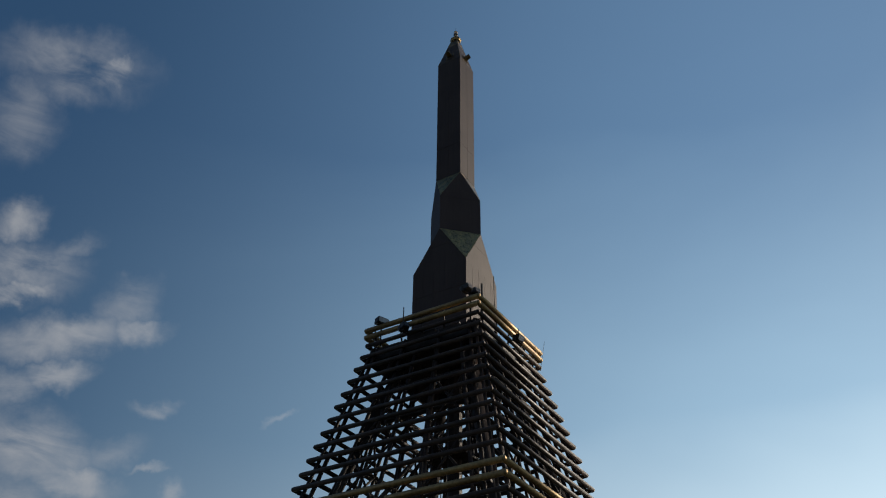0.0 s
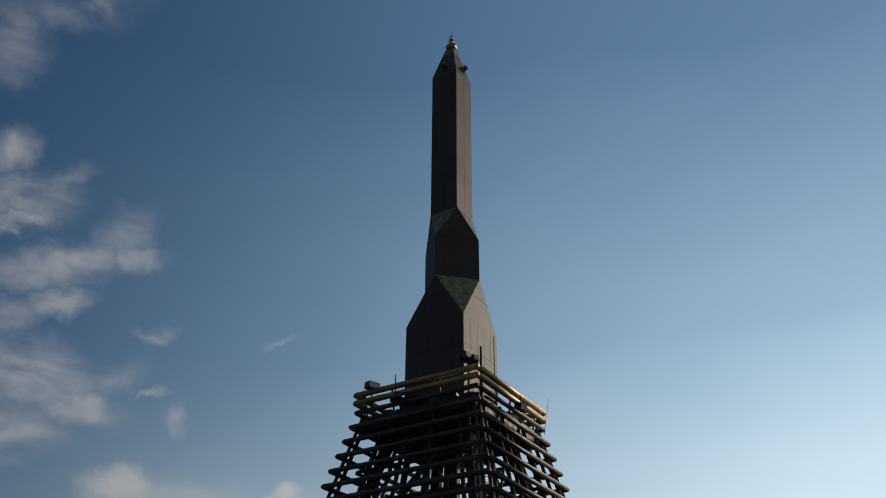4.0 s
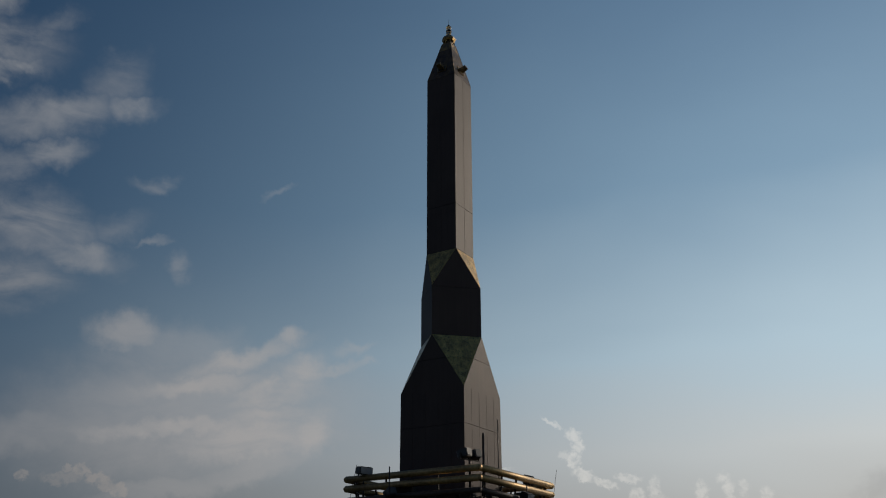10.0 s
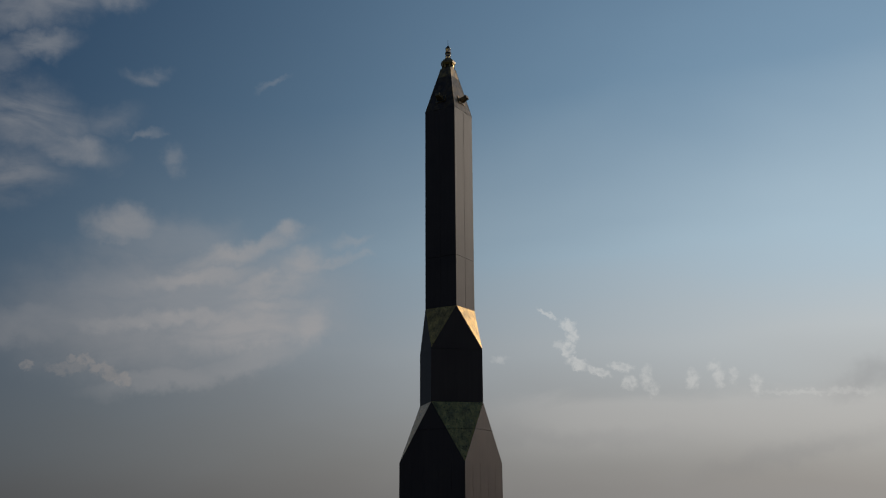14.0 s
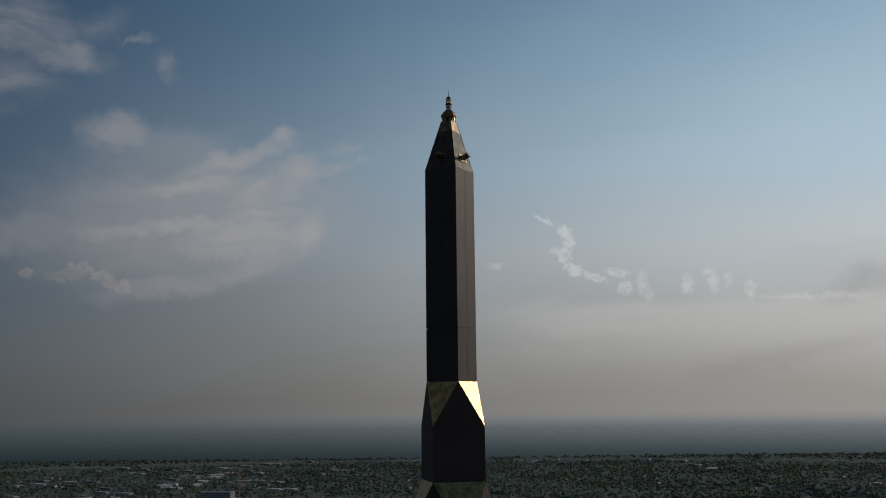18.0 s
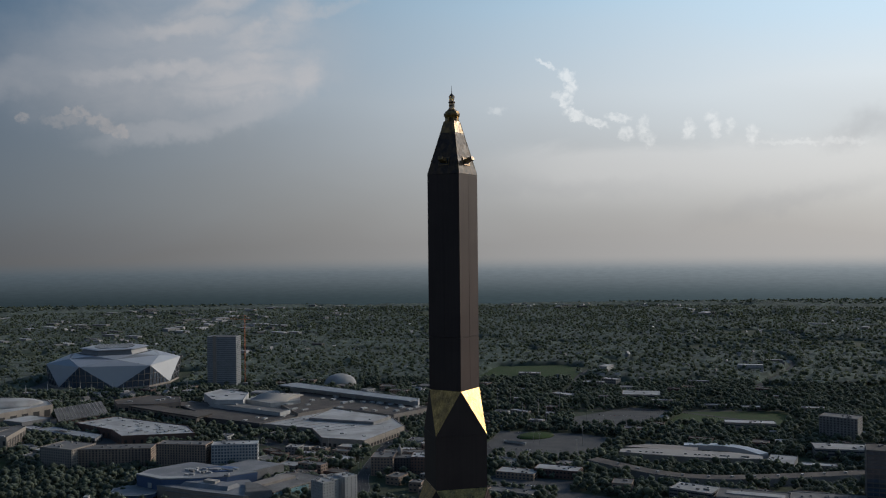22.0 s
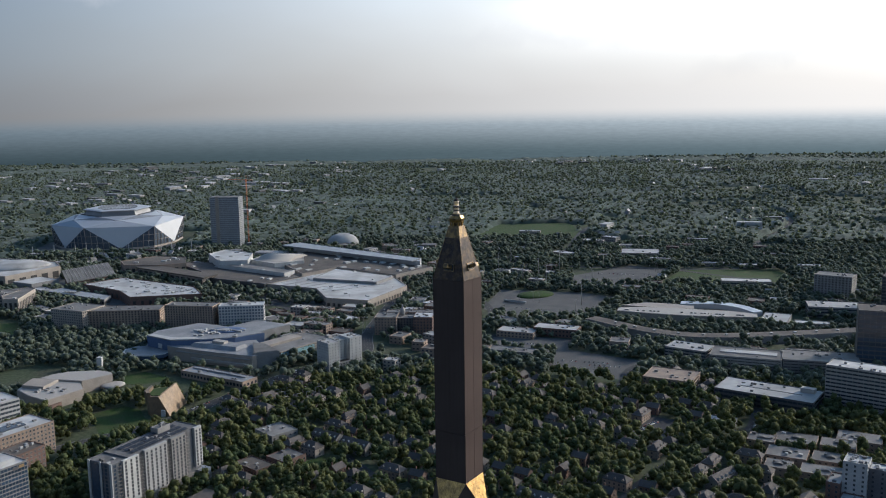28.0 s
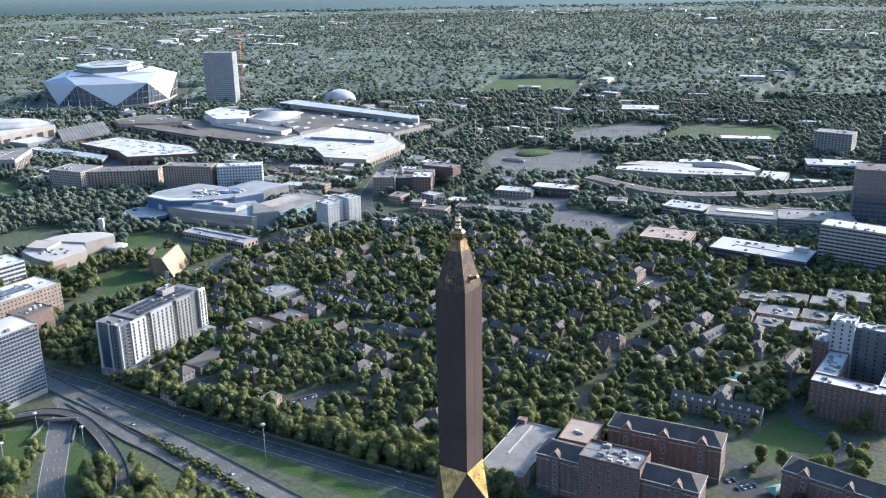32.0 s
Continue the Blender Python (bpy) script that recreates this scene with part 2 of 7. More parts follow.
# wooded distance beyond the ground sheet's visible part, with haze painted into its colours
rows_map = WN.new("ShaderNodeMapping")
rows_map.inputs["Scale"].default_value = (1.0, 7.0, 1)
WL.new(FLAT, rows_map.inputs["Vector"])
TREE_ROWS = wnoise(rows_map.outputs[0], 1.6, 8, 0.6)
# painted haze: paler towards the horizon and towards the sun
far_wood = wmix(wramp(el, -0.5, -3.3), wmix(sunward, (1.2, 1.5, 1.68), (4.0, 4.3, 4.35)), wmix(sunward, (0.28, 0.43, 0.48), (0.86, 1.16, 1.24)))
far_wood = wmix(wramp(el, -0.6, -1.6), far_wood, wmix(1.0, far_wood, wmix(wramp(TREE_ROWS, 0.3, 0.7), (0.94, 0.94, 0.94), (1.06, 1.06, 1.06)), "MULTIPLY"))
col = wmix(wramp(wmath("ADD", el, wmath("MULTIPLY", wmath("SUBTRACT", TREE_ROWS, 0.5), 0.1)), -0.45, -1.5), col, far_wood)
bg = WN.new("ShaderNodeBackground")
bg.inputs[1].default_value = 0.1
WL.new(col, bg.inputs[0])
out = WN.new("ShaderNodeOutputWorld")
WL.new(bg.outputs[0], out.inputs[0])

sun = new("sun", bpy.data.lights.new("sun", "SUN"))
sun.data.energy, sun.data.angle, sun.data.color = 2.3, radians(0.6), (1.0, 0.85, 0.67)
sa, se = radians(SUN_AZ), radians(SUN_EL)
sun.matrix_world = look((0, 0, 500), (-math.sin(sa) * math.cos(se), -math.cos(sa) * math.cos(se), 500 - math.sin(se)))


# ---- materials ----
def material(name, color, rough=0.7, metal=0.0, grain=None, contrast=0.25, second=None, blotch=0.05, bump=0.0, vary=0.0, island=0.0, spec=0.5, streaks=0.0, sheen=0.0, through=0.0):
    """Principled surface. grain, blotch: the scales of fine and broad noise; second: the colour of the broad stains; vary, island: spread by object or by piece."""
    m = bpy.data.materials.new(name)
    m.use_nodes = True
    nt, nd, ln = m.node_tree, m.node_tree.nodes, m.node_tree.links
    bsdf = nd["Principled BSDF"]
    bsdf.inputs["Roughness"].default_value, bsdf.inputs["Metallic"].default_value = rough, metal
    bsdf.inputs["Specular IOR Level"].default_value = spec
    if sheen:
        # pale bluish sheen that paints haze onto distant leaves
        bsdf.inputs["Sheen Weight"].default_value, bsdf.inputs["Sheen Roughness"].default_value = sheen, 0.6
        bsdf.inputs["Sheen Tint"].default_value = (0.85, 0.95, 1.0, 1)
    geo = nd.new("ShaderNodeNewGeometry")
    rgb = nd.new("ShaderNodeRGB")
    rgb.outputs[0].default_value = (*color, 1)
    out_c = rgb.outputs[0]

    def mix(fac, a, b, blend="MIX"):
        n = nd.new("ShaderNodeMix")
        n.data_type, n.blend_type = "RGBA", blend
        for sock, v in ((n.inputs[0], fac), (n.inputs[6], a), (n.inputs[7], b)):
            if isinstance(v, float):
                sock.default_value = v
            elif isinstance(v, tuple):
                sock.default_value = (*v, 1)
            else:
                ln.new(v, sock)
        return n.outputs[2]

    def noise_tex(scale, detail=5.0, stretch=None):
        n = nd.new("ShaderNodeTexNoise")
        n.inputs["Scale"].default_value, n.inputs["Detail"].default_value = scale, detail
        src = geo.outputs["Position"]
        if stretch:
            mp = nd.new("ShaderNodeMapping")
            mp.inputs["Scale"].default_value = stretch
            ln.new(src, mp.inputs["Vector"])
            src = mp.outputs[0]
        ln.new(src, n.inputs["Vector"])
        return n.outputs[0]

    def ramp(v, lo, hi, a=0.0, b=1.0):
        n = nd.new("ShaderNodeMapRange")
        ln.new(v, n.inputs[0])
        for i, q in enumerate((lo, hi, a, b), 1):
            n.inputs[i].default_value = q
        return n.outputs[0]

    if second:
        out_c = mix(ramp(noise_tex(blotch), 0.42, 0.6), out_c, second)
    if grain:
        g = ramp(noise_tex(grain, 6.0), 0.3, 0.7, 1 - contrast, 1 + contrast)
        out_c = mix(1.0, out_c, g, "MULTIPLY")
        if bump:
            b = nd.new("ShaderNodeBump")
            b.inputs["Strength"].default_value, b.inputs["Distance"].default_value = bump, 0.5 / grain
            ln.new(noise_tex(grain * 1.7, 4.0), b.inputs["Height"])
            ln.new(b.outputs[0], bsdf.inputs["Normal"])
        ln.new(ramp(noise_tex(grain * 0.6), 0.3, 0.7, max(rough - 0.1, 0.02), min(rough + 0.1, 1)), bsdf.inputs["Roughness"])
    if streaks:
        s = ramp(noise_tex(1.0, 5.0, (9, 9, 0.35)), 0.35, 0.7, 1.0, 1.0 - streaks)
        out_c = mix(1.0, out_c, s, "MULTIPLY")
    if vary:
        oi = nd.new("ShaderNodeObjectInfo")
        out_c = mix(1.0, out_c, ramp(oi.outputs["Random"], 0, 1, 1 - vary, 1 + vary), "MULTIPLY")
    if island:
        out_c = mix(1.0, out_c, ramp(geo.outputs["Random Per Island"], 0, 1, 1 - island, 1 + island), "MULTIPLY")
    ln.new(out_c, bsdf.inputs["Base Color"])
    if through:
        tr = nd.new("ShaderNodeBsdfTranslucent")
        ln.new(mix(1.0, out_c, (1.25, 1.2, 0.6), "MULTIPLY"), tr.inputs["Color"])
        ms = nd.new("ShaderNodeMixShader")
        ms.inputs[0].default_value = through
        ln.new(bsdf.outputs[0], ms.inputs[1])
        ln.new(tr.outputs[0], ms.inputs[2])
        ln.new(ms.outputs[0], nd["Material Output"].inputs["Surface"])
    return m


PANEL = material("brown_panel", (0.07, 0.05, 0.045), 0.55, 0.0, None, 0.0, (0.062, 0.044, 0.04), 0.5, streaks=0.12, spec=0.15)
GOLD = material("gold_leaf", (0.56, 0.36, 0.13), 0.34, 1.0, 14, 0.3, (0.36, 0.235, 0.1), 2.2, bump=0.22, streaks=0.45)
GOLD_PIPE = material("gilt_pipe", (0.36, 0.25, 0.12), 0.48, 0.8, 7, 0.25, (0.26, 0.18, 0.095), 0.8, bump=0.08)
PIPE = material("dark_pipe", (0.034, 0.025, 0.022), 0.5, 0.0, 6, 0.2, (0.058, 0.04, 0.033), 0.7, vary=0.12, spec=0.3)
STEEL = material("dark_steel", (0.026, 0.02, 0.018), 0.6, 0.0, 5, 0.25, (0.045, 0.031, 0.026), 0.6, vary=0.15, spec=0.3)
# black of housings and tyres, also painted shade inside openings
BLACK = material("black_housing_and_shade", (0.02, 0.02, 0.022), 0.5, 0.0, 8, 0.2)
LENS = material("lamp_glass", (0.25, 0.26, 0.28), 0.1, 0.0, 5, 0.05)
BEACON = material("beacon_glass", (0.82, 0.7, 0.64), 0.2, 0.0, 8, 0.1, through=0.5)
WHITE_METAL = material("white_beacon", (0.75, 0.72, 0.68), 0.4, 0.0, 8, 0.1)
GROUND = material("ground_cover", (0.055, 0.07, 0.04), 0.95, 0, 0.25, 0.35, (0.062, 0.068, 0.046), 0.02, spec=0.15)
LAWN = material("lawn", (0.03, 0.06, 0.014), 0.95, 0, 0.5, 0.25, (0.04, 0.056, 0.02), 0.06, bump=0.2, spec=0.2)
ASPHALT = material("asphalt", (0.048, 0.048, 0.051), 0.9, 0, 0.8, 0.2, (0.062, 0.062, 0.063), 0.08, spec=0.15)
LOT = material("old_asphalt", (0.085, 0.085, 0.086), 0.9, 0, 0.6, 0.2, (0.108, 0.106, 0.103), 0.04, spec=0.15)
CONCRETE = material("road_concrete", (0.105, 0.102, 0.097), 0.9, 0, 0.7, 0.16, (0.083, 0.081, 0.078), 0.06, spec=0.2)
PAINT = material("road_paint", (0.32, 0.32, 0.31), 0.7, 0, 1.5, 0.15)
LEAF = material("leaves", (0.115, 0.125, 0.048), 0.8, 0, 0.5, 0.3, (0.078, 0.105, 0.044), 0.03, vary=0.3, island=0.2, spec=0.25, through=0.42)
# distant leaves: haze put into a bluer colour and a bluish sheen
LEAF_HAZED = material("leaves_hazed", (0.1, 0.12, 0.08), 0.9, 0, 0.05, 0.3, (0.074, 0.094, 0.064), 0.006, island=0.1, spec=0.15, sheen=0.2, through=0.4)
# the same haze on the closed canopy, by sheen
CANOPY = material("hazed_canopy", (0.048, 0.068, 0.05), 0.95, 0, 0.06, 0.35, (0.036, 0.05, 0.038), 0.006, spec=0.1, sheen=0.09)
BARK = material("bark", (0.1, 0.075, 0.055), 0.9, 0, 3, 0.3)
GLASS = material("window_glass", (0.035, 0.043, 0.055), 0.12, 0, 0.4, 0.2, vary=0.35)
BLUE_GLASS = material("blue_glass", (0.03, 0.052, 0.085), 0.1, 0, 0.4, 0.2, vary=0.3)
WHITE_WALL = material("white_wall", (0.4, 0.4, 0.39), 0.75, 0, 1.2, 0.08, (0.35, 0.35, 0.34), 0.1)
WHITE_ROOF = material("white_roof", (0.4, 0.4, 0.395), 0.8, 0, 0.12, 0.16, (0.29, 0.285, 0.275), 0.03, vary=0.15)
GREY_ROOF = material("grey_roof", (0.17, 0.165, 0.16), 0.85, 0, 0.4, 0.15, (0.13, 0.125, 0.12), 0.05, spec=0.2, vary=0.15)
DARK_ROOF = material("dark_roof", (0.085, 0.075, 0.068), 0.85, 0, 0.4, 0.2, (0.12, 0.105, 0.092), 0.03, spec=0.2)
SHINGLE = material("shingles", (0.066, 0.058, 0.054), 0.9, 0, 1.5, 0.25, (0.08, 0.07, 0.065), 0.1, vary=0.25)
BRICK_RED = material("red_brick", (0.14, 0.085, 0.068), 0.85, 0, 2.5, 0.25, (0.115, 0.074, 0.061), 0.15, vary=0.12)
BRICK_TAN = material("tan_brick", (0.28, 0.21, 0.16), 0.85, 0, 2, 0.2, (0.23, 0.175, 0.14), 0.1, vary=0.12)
BEIGE = material("beige_wall", (0.29, 0.255, 0.22), 0.8, 0, 1, 0.12, (0.25, 0.22, 0.19), 0.08, vary=0.1)
GREY_WALL = material("grey_wall", (0.22, 0.215, 0.21), 0.8, 0, 1, 0.12, (0.18, 0.175, 0.17), 0.08, vary=0.1)
DARK_WALL = material("dark_wall", (0.07, 0.07, 0.075), 0.5, 0, 1, 0.15, (0.09, 0.085, 0.085), 0.08)
BLUE_WALL = material("blue_wall", (0.06, 0.1, 0.19), 0.6, 0, 1, 0.15)
STADIUM_SKIN = material("stadium_metal", (0.38, 0.395, 0.42), 0.42, 0.2, 0.05, 0.03)
SLATE = material("slate_panel", (0.09, 0.095, 0.105), 0.6, 0, 1, 0.12, (0.115, 0.118, 0.125), 0.1)
HALL_ROOF = material("dark_shingle", (0.05, 0.047, 0.047), 0.9, 0, 1.5, 0.25, (0.065, 0.06, 0.058), 0.1, spec=0.2)
COPPER = material("bronze_panel", (0.25, 0.17, 0.1), 0.65, 0.0, 0.8, 0.25, (0.19, 0.13, 0.075), 0.2)
AQUA_ROOF_TONE = material("pale_metal_roof", (0.27, 0.285, 0.3), 0.6, 0, 0.3, 0.12, (0.22, 0.235, 0.25), 0.05)
STONE_TRIM = material("pale_stone", (0.31, 0.29, 0.265), 0.8, 0, 1, 0.1)


# ---- building helpers ----
def finish(bm, name):
    me = bpy.data.meshes.new(name)
    bm.normal_update()
    bm.to_mesh(me)
    bm.free()
    return me


def as_mesh(geo, name):
    return geo if isinstance(geo, bpy.types.Mesh) else finish(geo, name)


def part(name, geo, mat, parent, label="", at=None):
    """Links a bmesh or a shared mesh as one object under a thing or a part."""
    me = as_mesh(geo, name)
    if mat and not me.materials:
        for m in mat if isinstance(mat, (list, tuple)) else (mat,):
            me.materials.append(m)
    ob = new(name, me)
    ob.parent = parent
    if at is not None:
        ob.matrix_basis = at
    return tagged(ob, label) if label else ob


def thing(name, label, category, m=None, group="", kind=""):
    ob = new(name)
    ob.empty_display_size = 0.5
    if m is not None:
        ob.matrix_basis = m
    return tagged(ob, label, category, group, kind)


def solid(name, geo, mat, label, category, m=None, group="", kind=""):
    ob = part(name, geo, mat, None, "", m)
    return tagged(ob, label, category, group, kind)


def add_box(bm, x0, x1, y0, y1, z0, z1, slot=0):
    v = [bm.verts.new((x, y, z)) for z in (z0, z1) for x, y in ((x0, y0), (x1, y0), (x1, y1), (x0, y1))]
    for q in ((3, 2, 1, 0), (4, 5, 6, 7), (0, 1, 5, 4), (1, 2, 6, 5), (2, 3, 7, 6), (3, 0, 4, 7)):
        bm.faces.new([v[i] for i in q]).material_index = slot
    return v


def box(x0, x1, y0, y1, z0, z1, bevel=0.0):
    bm = bmesh.new()
    add_box(bm, x0, x1, y0, y1, z0, z1)
    if bevel:
        bmesh.ops.bevel(bm, geom=bm.edges[:], offset=bevel, segments=1, affect="EDGES")
    return bm


def prism(points, z0, z1, top=None):
    """An upright solid over a ring of points (counter-clockwise); top: another ring for its upper end."""
    bm = bmesh.new()
    top = top or points
    lo = [bm.verts.new((x, y, z0)) for x, y in points]
    hi = [bm.verts.new((x, y, z1)) for x, y in top]
    n = len(lo)
    for i in range(n):
        bm.faces.new((lo[i], lo[(i + 1) % n], hi[(i + 1) % n], hi[i]))
    bm.faces.new(hi)
    bm.faces.new(lo[::-1])
    return bm


def rod(bm, a, b, r, sides=8, slot=0, r2=None):
    a, b = Vector(a), Vector(b)
    d = (b - a).normalized()
    u = d.orthogonal().normalized()
    w = d.cross(u)
    rings = []
    for p, rad in ((a, r), (b, r if r2 is None else r2)):
        rings.append([bm.verts.new(p + (u * math.cos(k) + w * math.sin(k)) * rad) for k in (2 * math.pi * i / sides for i in range(sides))])
    for i in range(sides):
        f = bm.faces.new((rings[0][i], rings[0][(i + 1) % sides], rings[1][(i + 1) % sides], rings[1][i]))
        f.smooth, f.material_index = True, slot
    bm.faces.new(rings[0][::-1]).material_index = slot
    bm.faces.new(rings[1]).material_index = slot
    return bm


def lathe(profile, sides=16):
    """A turned solid from (radius, height) pairs, from below up."""
    bm = bmesh.new()
    rings = [[bm.verts.new((r * math.cos(k), r * math.sin(k), z)) for k in (2 * math.pi * i / sides for i in range(sides))] for r, z in profile]
    for a, b in zip(rings, rings[1:]):
        for i in range(sides):
            bm.faces.new((a[i], a[(i + 1) % sides], b[(i + 1) % sides], b[i])).smooth = True
    bm.faces.new(rings[0][::-1])
    bm.faces.new(rings[-1])
    return bm


# ---- the spire over the skyscraper ----
TURN = 10.99                                  # how far the tower's corner is turned from the line to the camera
R_SHAFT, R_MID, R_LOW, R_RAIL = 1.326, 1.878, 2.658, 5.29
Z_DECK, Z_LOW, Z_MID0, Z_MID1, Z_SHAFT0, Z_SHAFT1 = 283.15, 288.76, 291.70, 294.38, 296.59, 307.59


def corner(r, k, z):
    """Corner k of a square of half-diagonal r; halves of k lie between the corners."""
    a = k * math.pi / 2
    return Vector((r * math.sin(a), -r * math.cos(a), z))


def plate(points, thick=0.06, gap=0.012):
    """A flat panel with thickness, set in a hair from its outline."""
    mid = sum(points, Vector()) / len(points)
    pts = [p + (mid - p).normalized() * gap for p in points]
    n = (pts[1] - pts[0]).cross(pts[2] - pts[0]).normalized()
    if n.dot(Vector((mid.x, mid.y, 0))) < 0:
        pts, n = pts[::-1], -n
    bm = bmesh.new()
    hi = [bm.verts.new(p) for p in pts]
    lo = [bm.verts.new(p - n * thick) for p in pts]
    bm.faces.new(hi)
    bm.faces.new(lo[::-1])
    for i in range(len(pts)):
        bm.faces.new((hi[i], lo[i], lo[(i + 1) % len(pts)], hi[(i + 1) % len(pts)]))
    return bm


def cut(points, z, above):
    """The part of a convex ring above or below a height."""
    res = []
    for p, q in zip(points, points[1:] + points[:1]):
        if (p.z >= z) == above:
            res.append(p)
        if (p.z - z) * (q.z - z) < 0:
            res.append(p.lerp(q, (z - p.z) / (q.z - p.z)))
    return res


spire = thing("spire", "tall dark brown obelisk spire with gold-leaf facets on latticed roof", "spire", pose(0, 0, 0, 0, 0, TURN))
core = bmesh.new()
for r, z0, z1 in ((R_SHAFT - 0.09, Z_SHAFT0 - 2, Z_SHAFT1), (1.12, Z_LOW, Z_MID1), (R_LOW - 0.5, Z_DECK, Z_LOW)):
    ring = [corner(r, k, 0).xy for k in range(4)]
    lo = [core.verts.new((*p, z0)) for p in ring]
    hi = [core.verts.new((*p, z1)) for p in ring]
    for i in range(4):
        core.faces.new((lo[i], lo[(i + 1) % 4], hi[(i + 1) % 4], hi[i]))
    core.faces.new(hi)
part("core", core, STEEL, spire)
for k in range(4):
    a, b = k, k + 1
    for z0, z1 in ((Z_SHAFT0, 299.28), (299.28, Z_SHAFT1)):
        part("shaft_panel", plate([corner(R_SHAFT, a, z0), corner(R_SHAFT, b, z0), corner(R_SHAFT, b, z1), corner(R_SHAFT, a, z1)]), PANEL, spire)
    m = k + 0.5
    part("gold_facet", plate([corner(R_SHAFT, a, Z_SHAFT0), corner(R_SHAFT, b, Z_SHAFT0), corner(R_MID, m, Z_MID1)]), GOLD, spire, "sloping triangular facet in weathered gold leaf")
    face = [corner(R_MID, k - 0.5, Z_MID0), corner(R_MID, k + 0.5, Z_MID0), corner(R_MID, k + 0.5, Z_MID1), corner(R_SHAFT, k, Z_SHAFT0), corner(R_MID, k - 0.5, Z_MID1)]
    part("middle_panel", plate(cut(face, Z_MID1 - 0.03, False)), PANEL, spire)
    part("middle_gable", plate(cut(face, Z_MID1 - 0.03, True)), PANEL, spire)
    facet = [corner(R_MID, k - 0.5, Z_MID0), corner(R_MID, k + 0.5, Z_MID0), corner(R_LOW, k, Z_LOW)]
    for above in (True, False):
        part("gold_facet", plate(cut(facet, 290.35, above)), GOLD, spire, "sloping facet in dull streaked gold leaf")
    low = [corner(R_LOW, k, Z_DECK), corner(R_LOW, k + 1, Z_DECK), corner(R_LOW, k + 1, Z_LOW), corner(R_MID, k + 0.5, Z_MID0), corner(R_LOW, k, Z_LOW)]
    part("base_panel", plate(cut(low, 286.94, False)), PANEL, spire)
    rest = cut(low, 286.94, True)
    part("base_panel", plate(cut(rest, 290.35, False)), PANEL, spire)
    part("base_gable", plate(cut(rest, 290.35, True)), PANEL, spire)
# upright seams on the shaft and the base
for k in range(4):
    for r, z0, z1, fr in ((R_SHAFT, Z_SHAFT0, Z_SHAFT1, (0.5,)), (R_LOW, Z_DECK, Z_LOW, (0.2, 0.4, 0.6, 0.8))):
        for f in fr:
            p, q = corner(r, k, 0).lerp(corner(r, k + 1, 0), f), corner(1, k + 0.5, 0)
            seam = bmesh.new()
            rod(seam, (*(p + q * 0.003).xy, z0 + 0.05), (*(p + q * 0.003).xy, z1 - 0.05), 0.005, 5)
            part("seam", seam, PANEL, spire)
# the pointed cap with its niches, cornice and beacon
Z_CAP, R_CAP = 310.36, 0.42
CAP = material("cap_metal", (0.12, 0.082, 0.045), 0.42, 0.45, 7, 0.25, (0.3, 0.19, 0.07), 4.5, bump=0.15, streaks=0.3)
CAP_LOW = material("worn_cap_metal", (0.06, 0.045, 0.042), 0.5, 0.0, 9, 0.3, (0.115, 0.078, 0.05), 3.2, bump=0.12, streaks=0.3, spec=0.15)
for k in range(4):
    cap_face = [corner(R_SHAFT, k, Z_SHAFT1), corner(R_SHAFT, k + 1, Z_SHAFT1), corner(R_CAP, k + 1, Z_CAP), corner(R_CAP, k, Z_CAP)]
    part("cap_panel", plate(cut(cap_face, Z_CAP - 0.62, False), 0.05, 0.006), CAP_LOW, spire, "cap panel with gold leaf worn off")
    part("cap_panel", plate(cut(cap_face, Z_CAP - 0.62, True), 0.05, 0.006), CAP, spire, "cap panel with patchy gold leaf")
    slope = math.degrees(math.atan2((R_SHAFT - R_CAP) / math.sqrt(2), Z_CAP - Z_SHAFT1))
    rise = 0.66
    at = pose(0, 0, Z_SHAFT1, 0, 0, 45 + 90 * k) @ pose(0, -R_SHAFT / math.sqrt(2), 0, -slope, 0, 0) @ pose(0, 0, rise)
    fr = bmesh.new()
    for x0, x1, z0, z1 in ((-0.3, 0.3, 0.17, 0.195), (-0.3, 0.3, -0.195, -0.17), (-0.3, -0.27, -0.17, 0.17), (0.27, 0.3, -0.17, 0.17)):
        add_box(fr, x0, x1, -0.05, 0.0, z0, z1)
    niche = part("niche_frame", fr, GOLD_PIPE, spire, "gilt frame of a small lamp niche", at)
    part("niche_back", box(-0.268, 0.268, -0.03, -0.004, -0.168, 0.168), BLACK, niche)
    hood = prism([(-0.17, 0), (-0.13, -0.42), (0.13, -0.42), (0.17, 0)], -0.07, 0.12)
    part("niche_lamp", hood, CAP, niche, "squat hooded lamp", pose(0, -0.03, -0.02, -8))
    for s in (-1, 1):
        for z in (0.26, -0.26):
            part("bolt", lathe([(0.014, 0), (0.014, 0.02), (0.008, 0.028)], 6), GOLD_PIPE, niche, "", pose(s * 0.3, 0, z, 90))
    ridge = bmesh.new()
    rod(ridge, corner(R_SHAFT, k, Z_SHAFT1), corner(R_CAP, k, Z_CAP), 0.014, 6)
    part("ridge", ridge, CAP, spire)
def octagon(r):
    return [(r * math.cos(a), r * math.sin(a)) for a in (math.pi / 4 * (i + 0.5) for i in range(8))]


for r0, r1, z0, z1, mat in ((0.29, 0.29, 310.36, 310.54, CAP), (0.36, 0.42, 310.54, 310.66, GOLD), (0.42, 0.43, 310.66, 310.76, CAP), (0.40, 0.33, 310.76, 310.88, GOLD), (0.27, 0.24, 310.88, 310.96, STEEL)):
    part("cornice", prism(octagon(r0), z0, z1, octagon(r1)), mat, spire, "dull gilt cornice ring" if mat is GOLD else "")
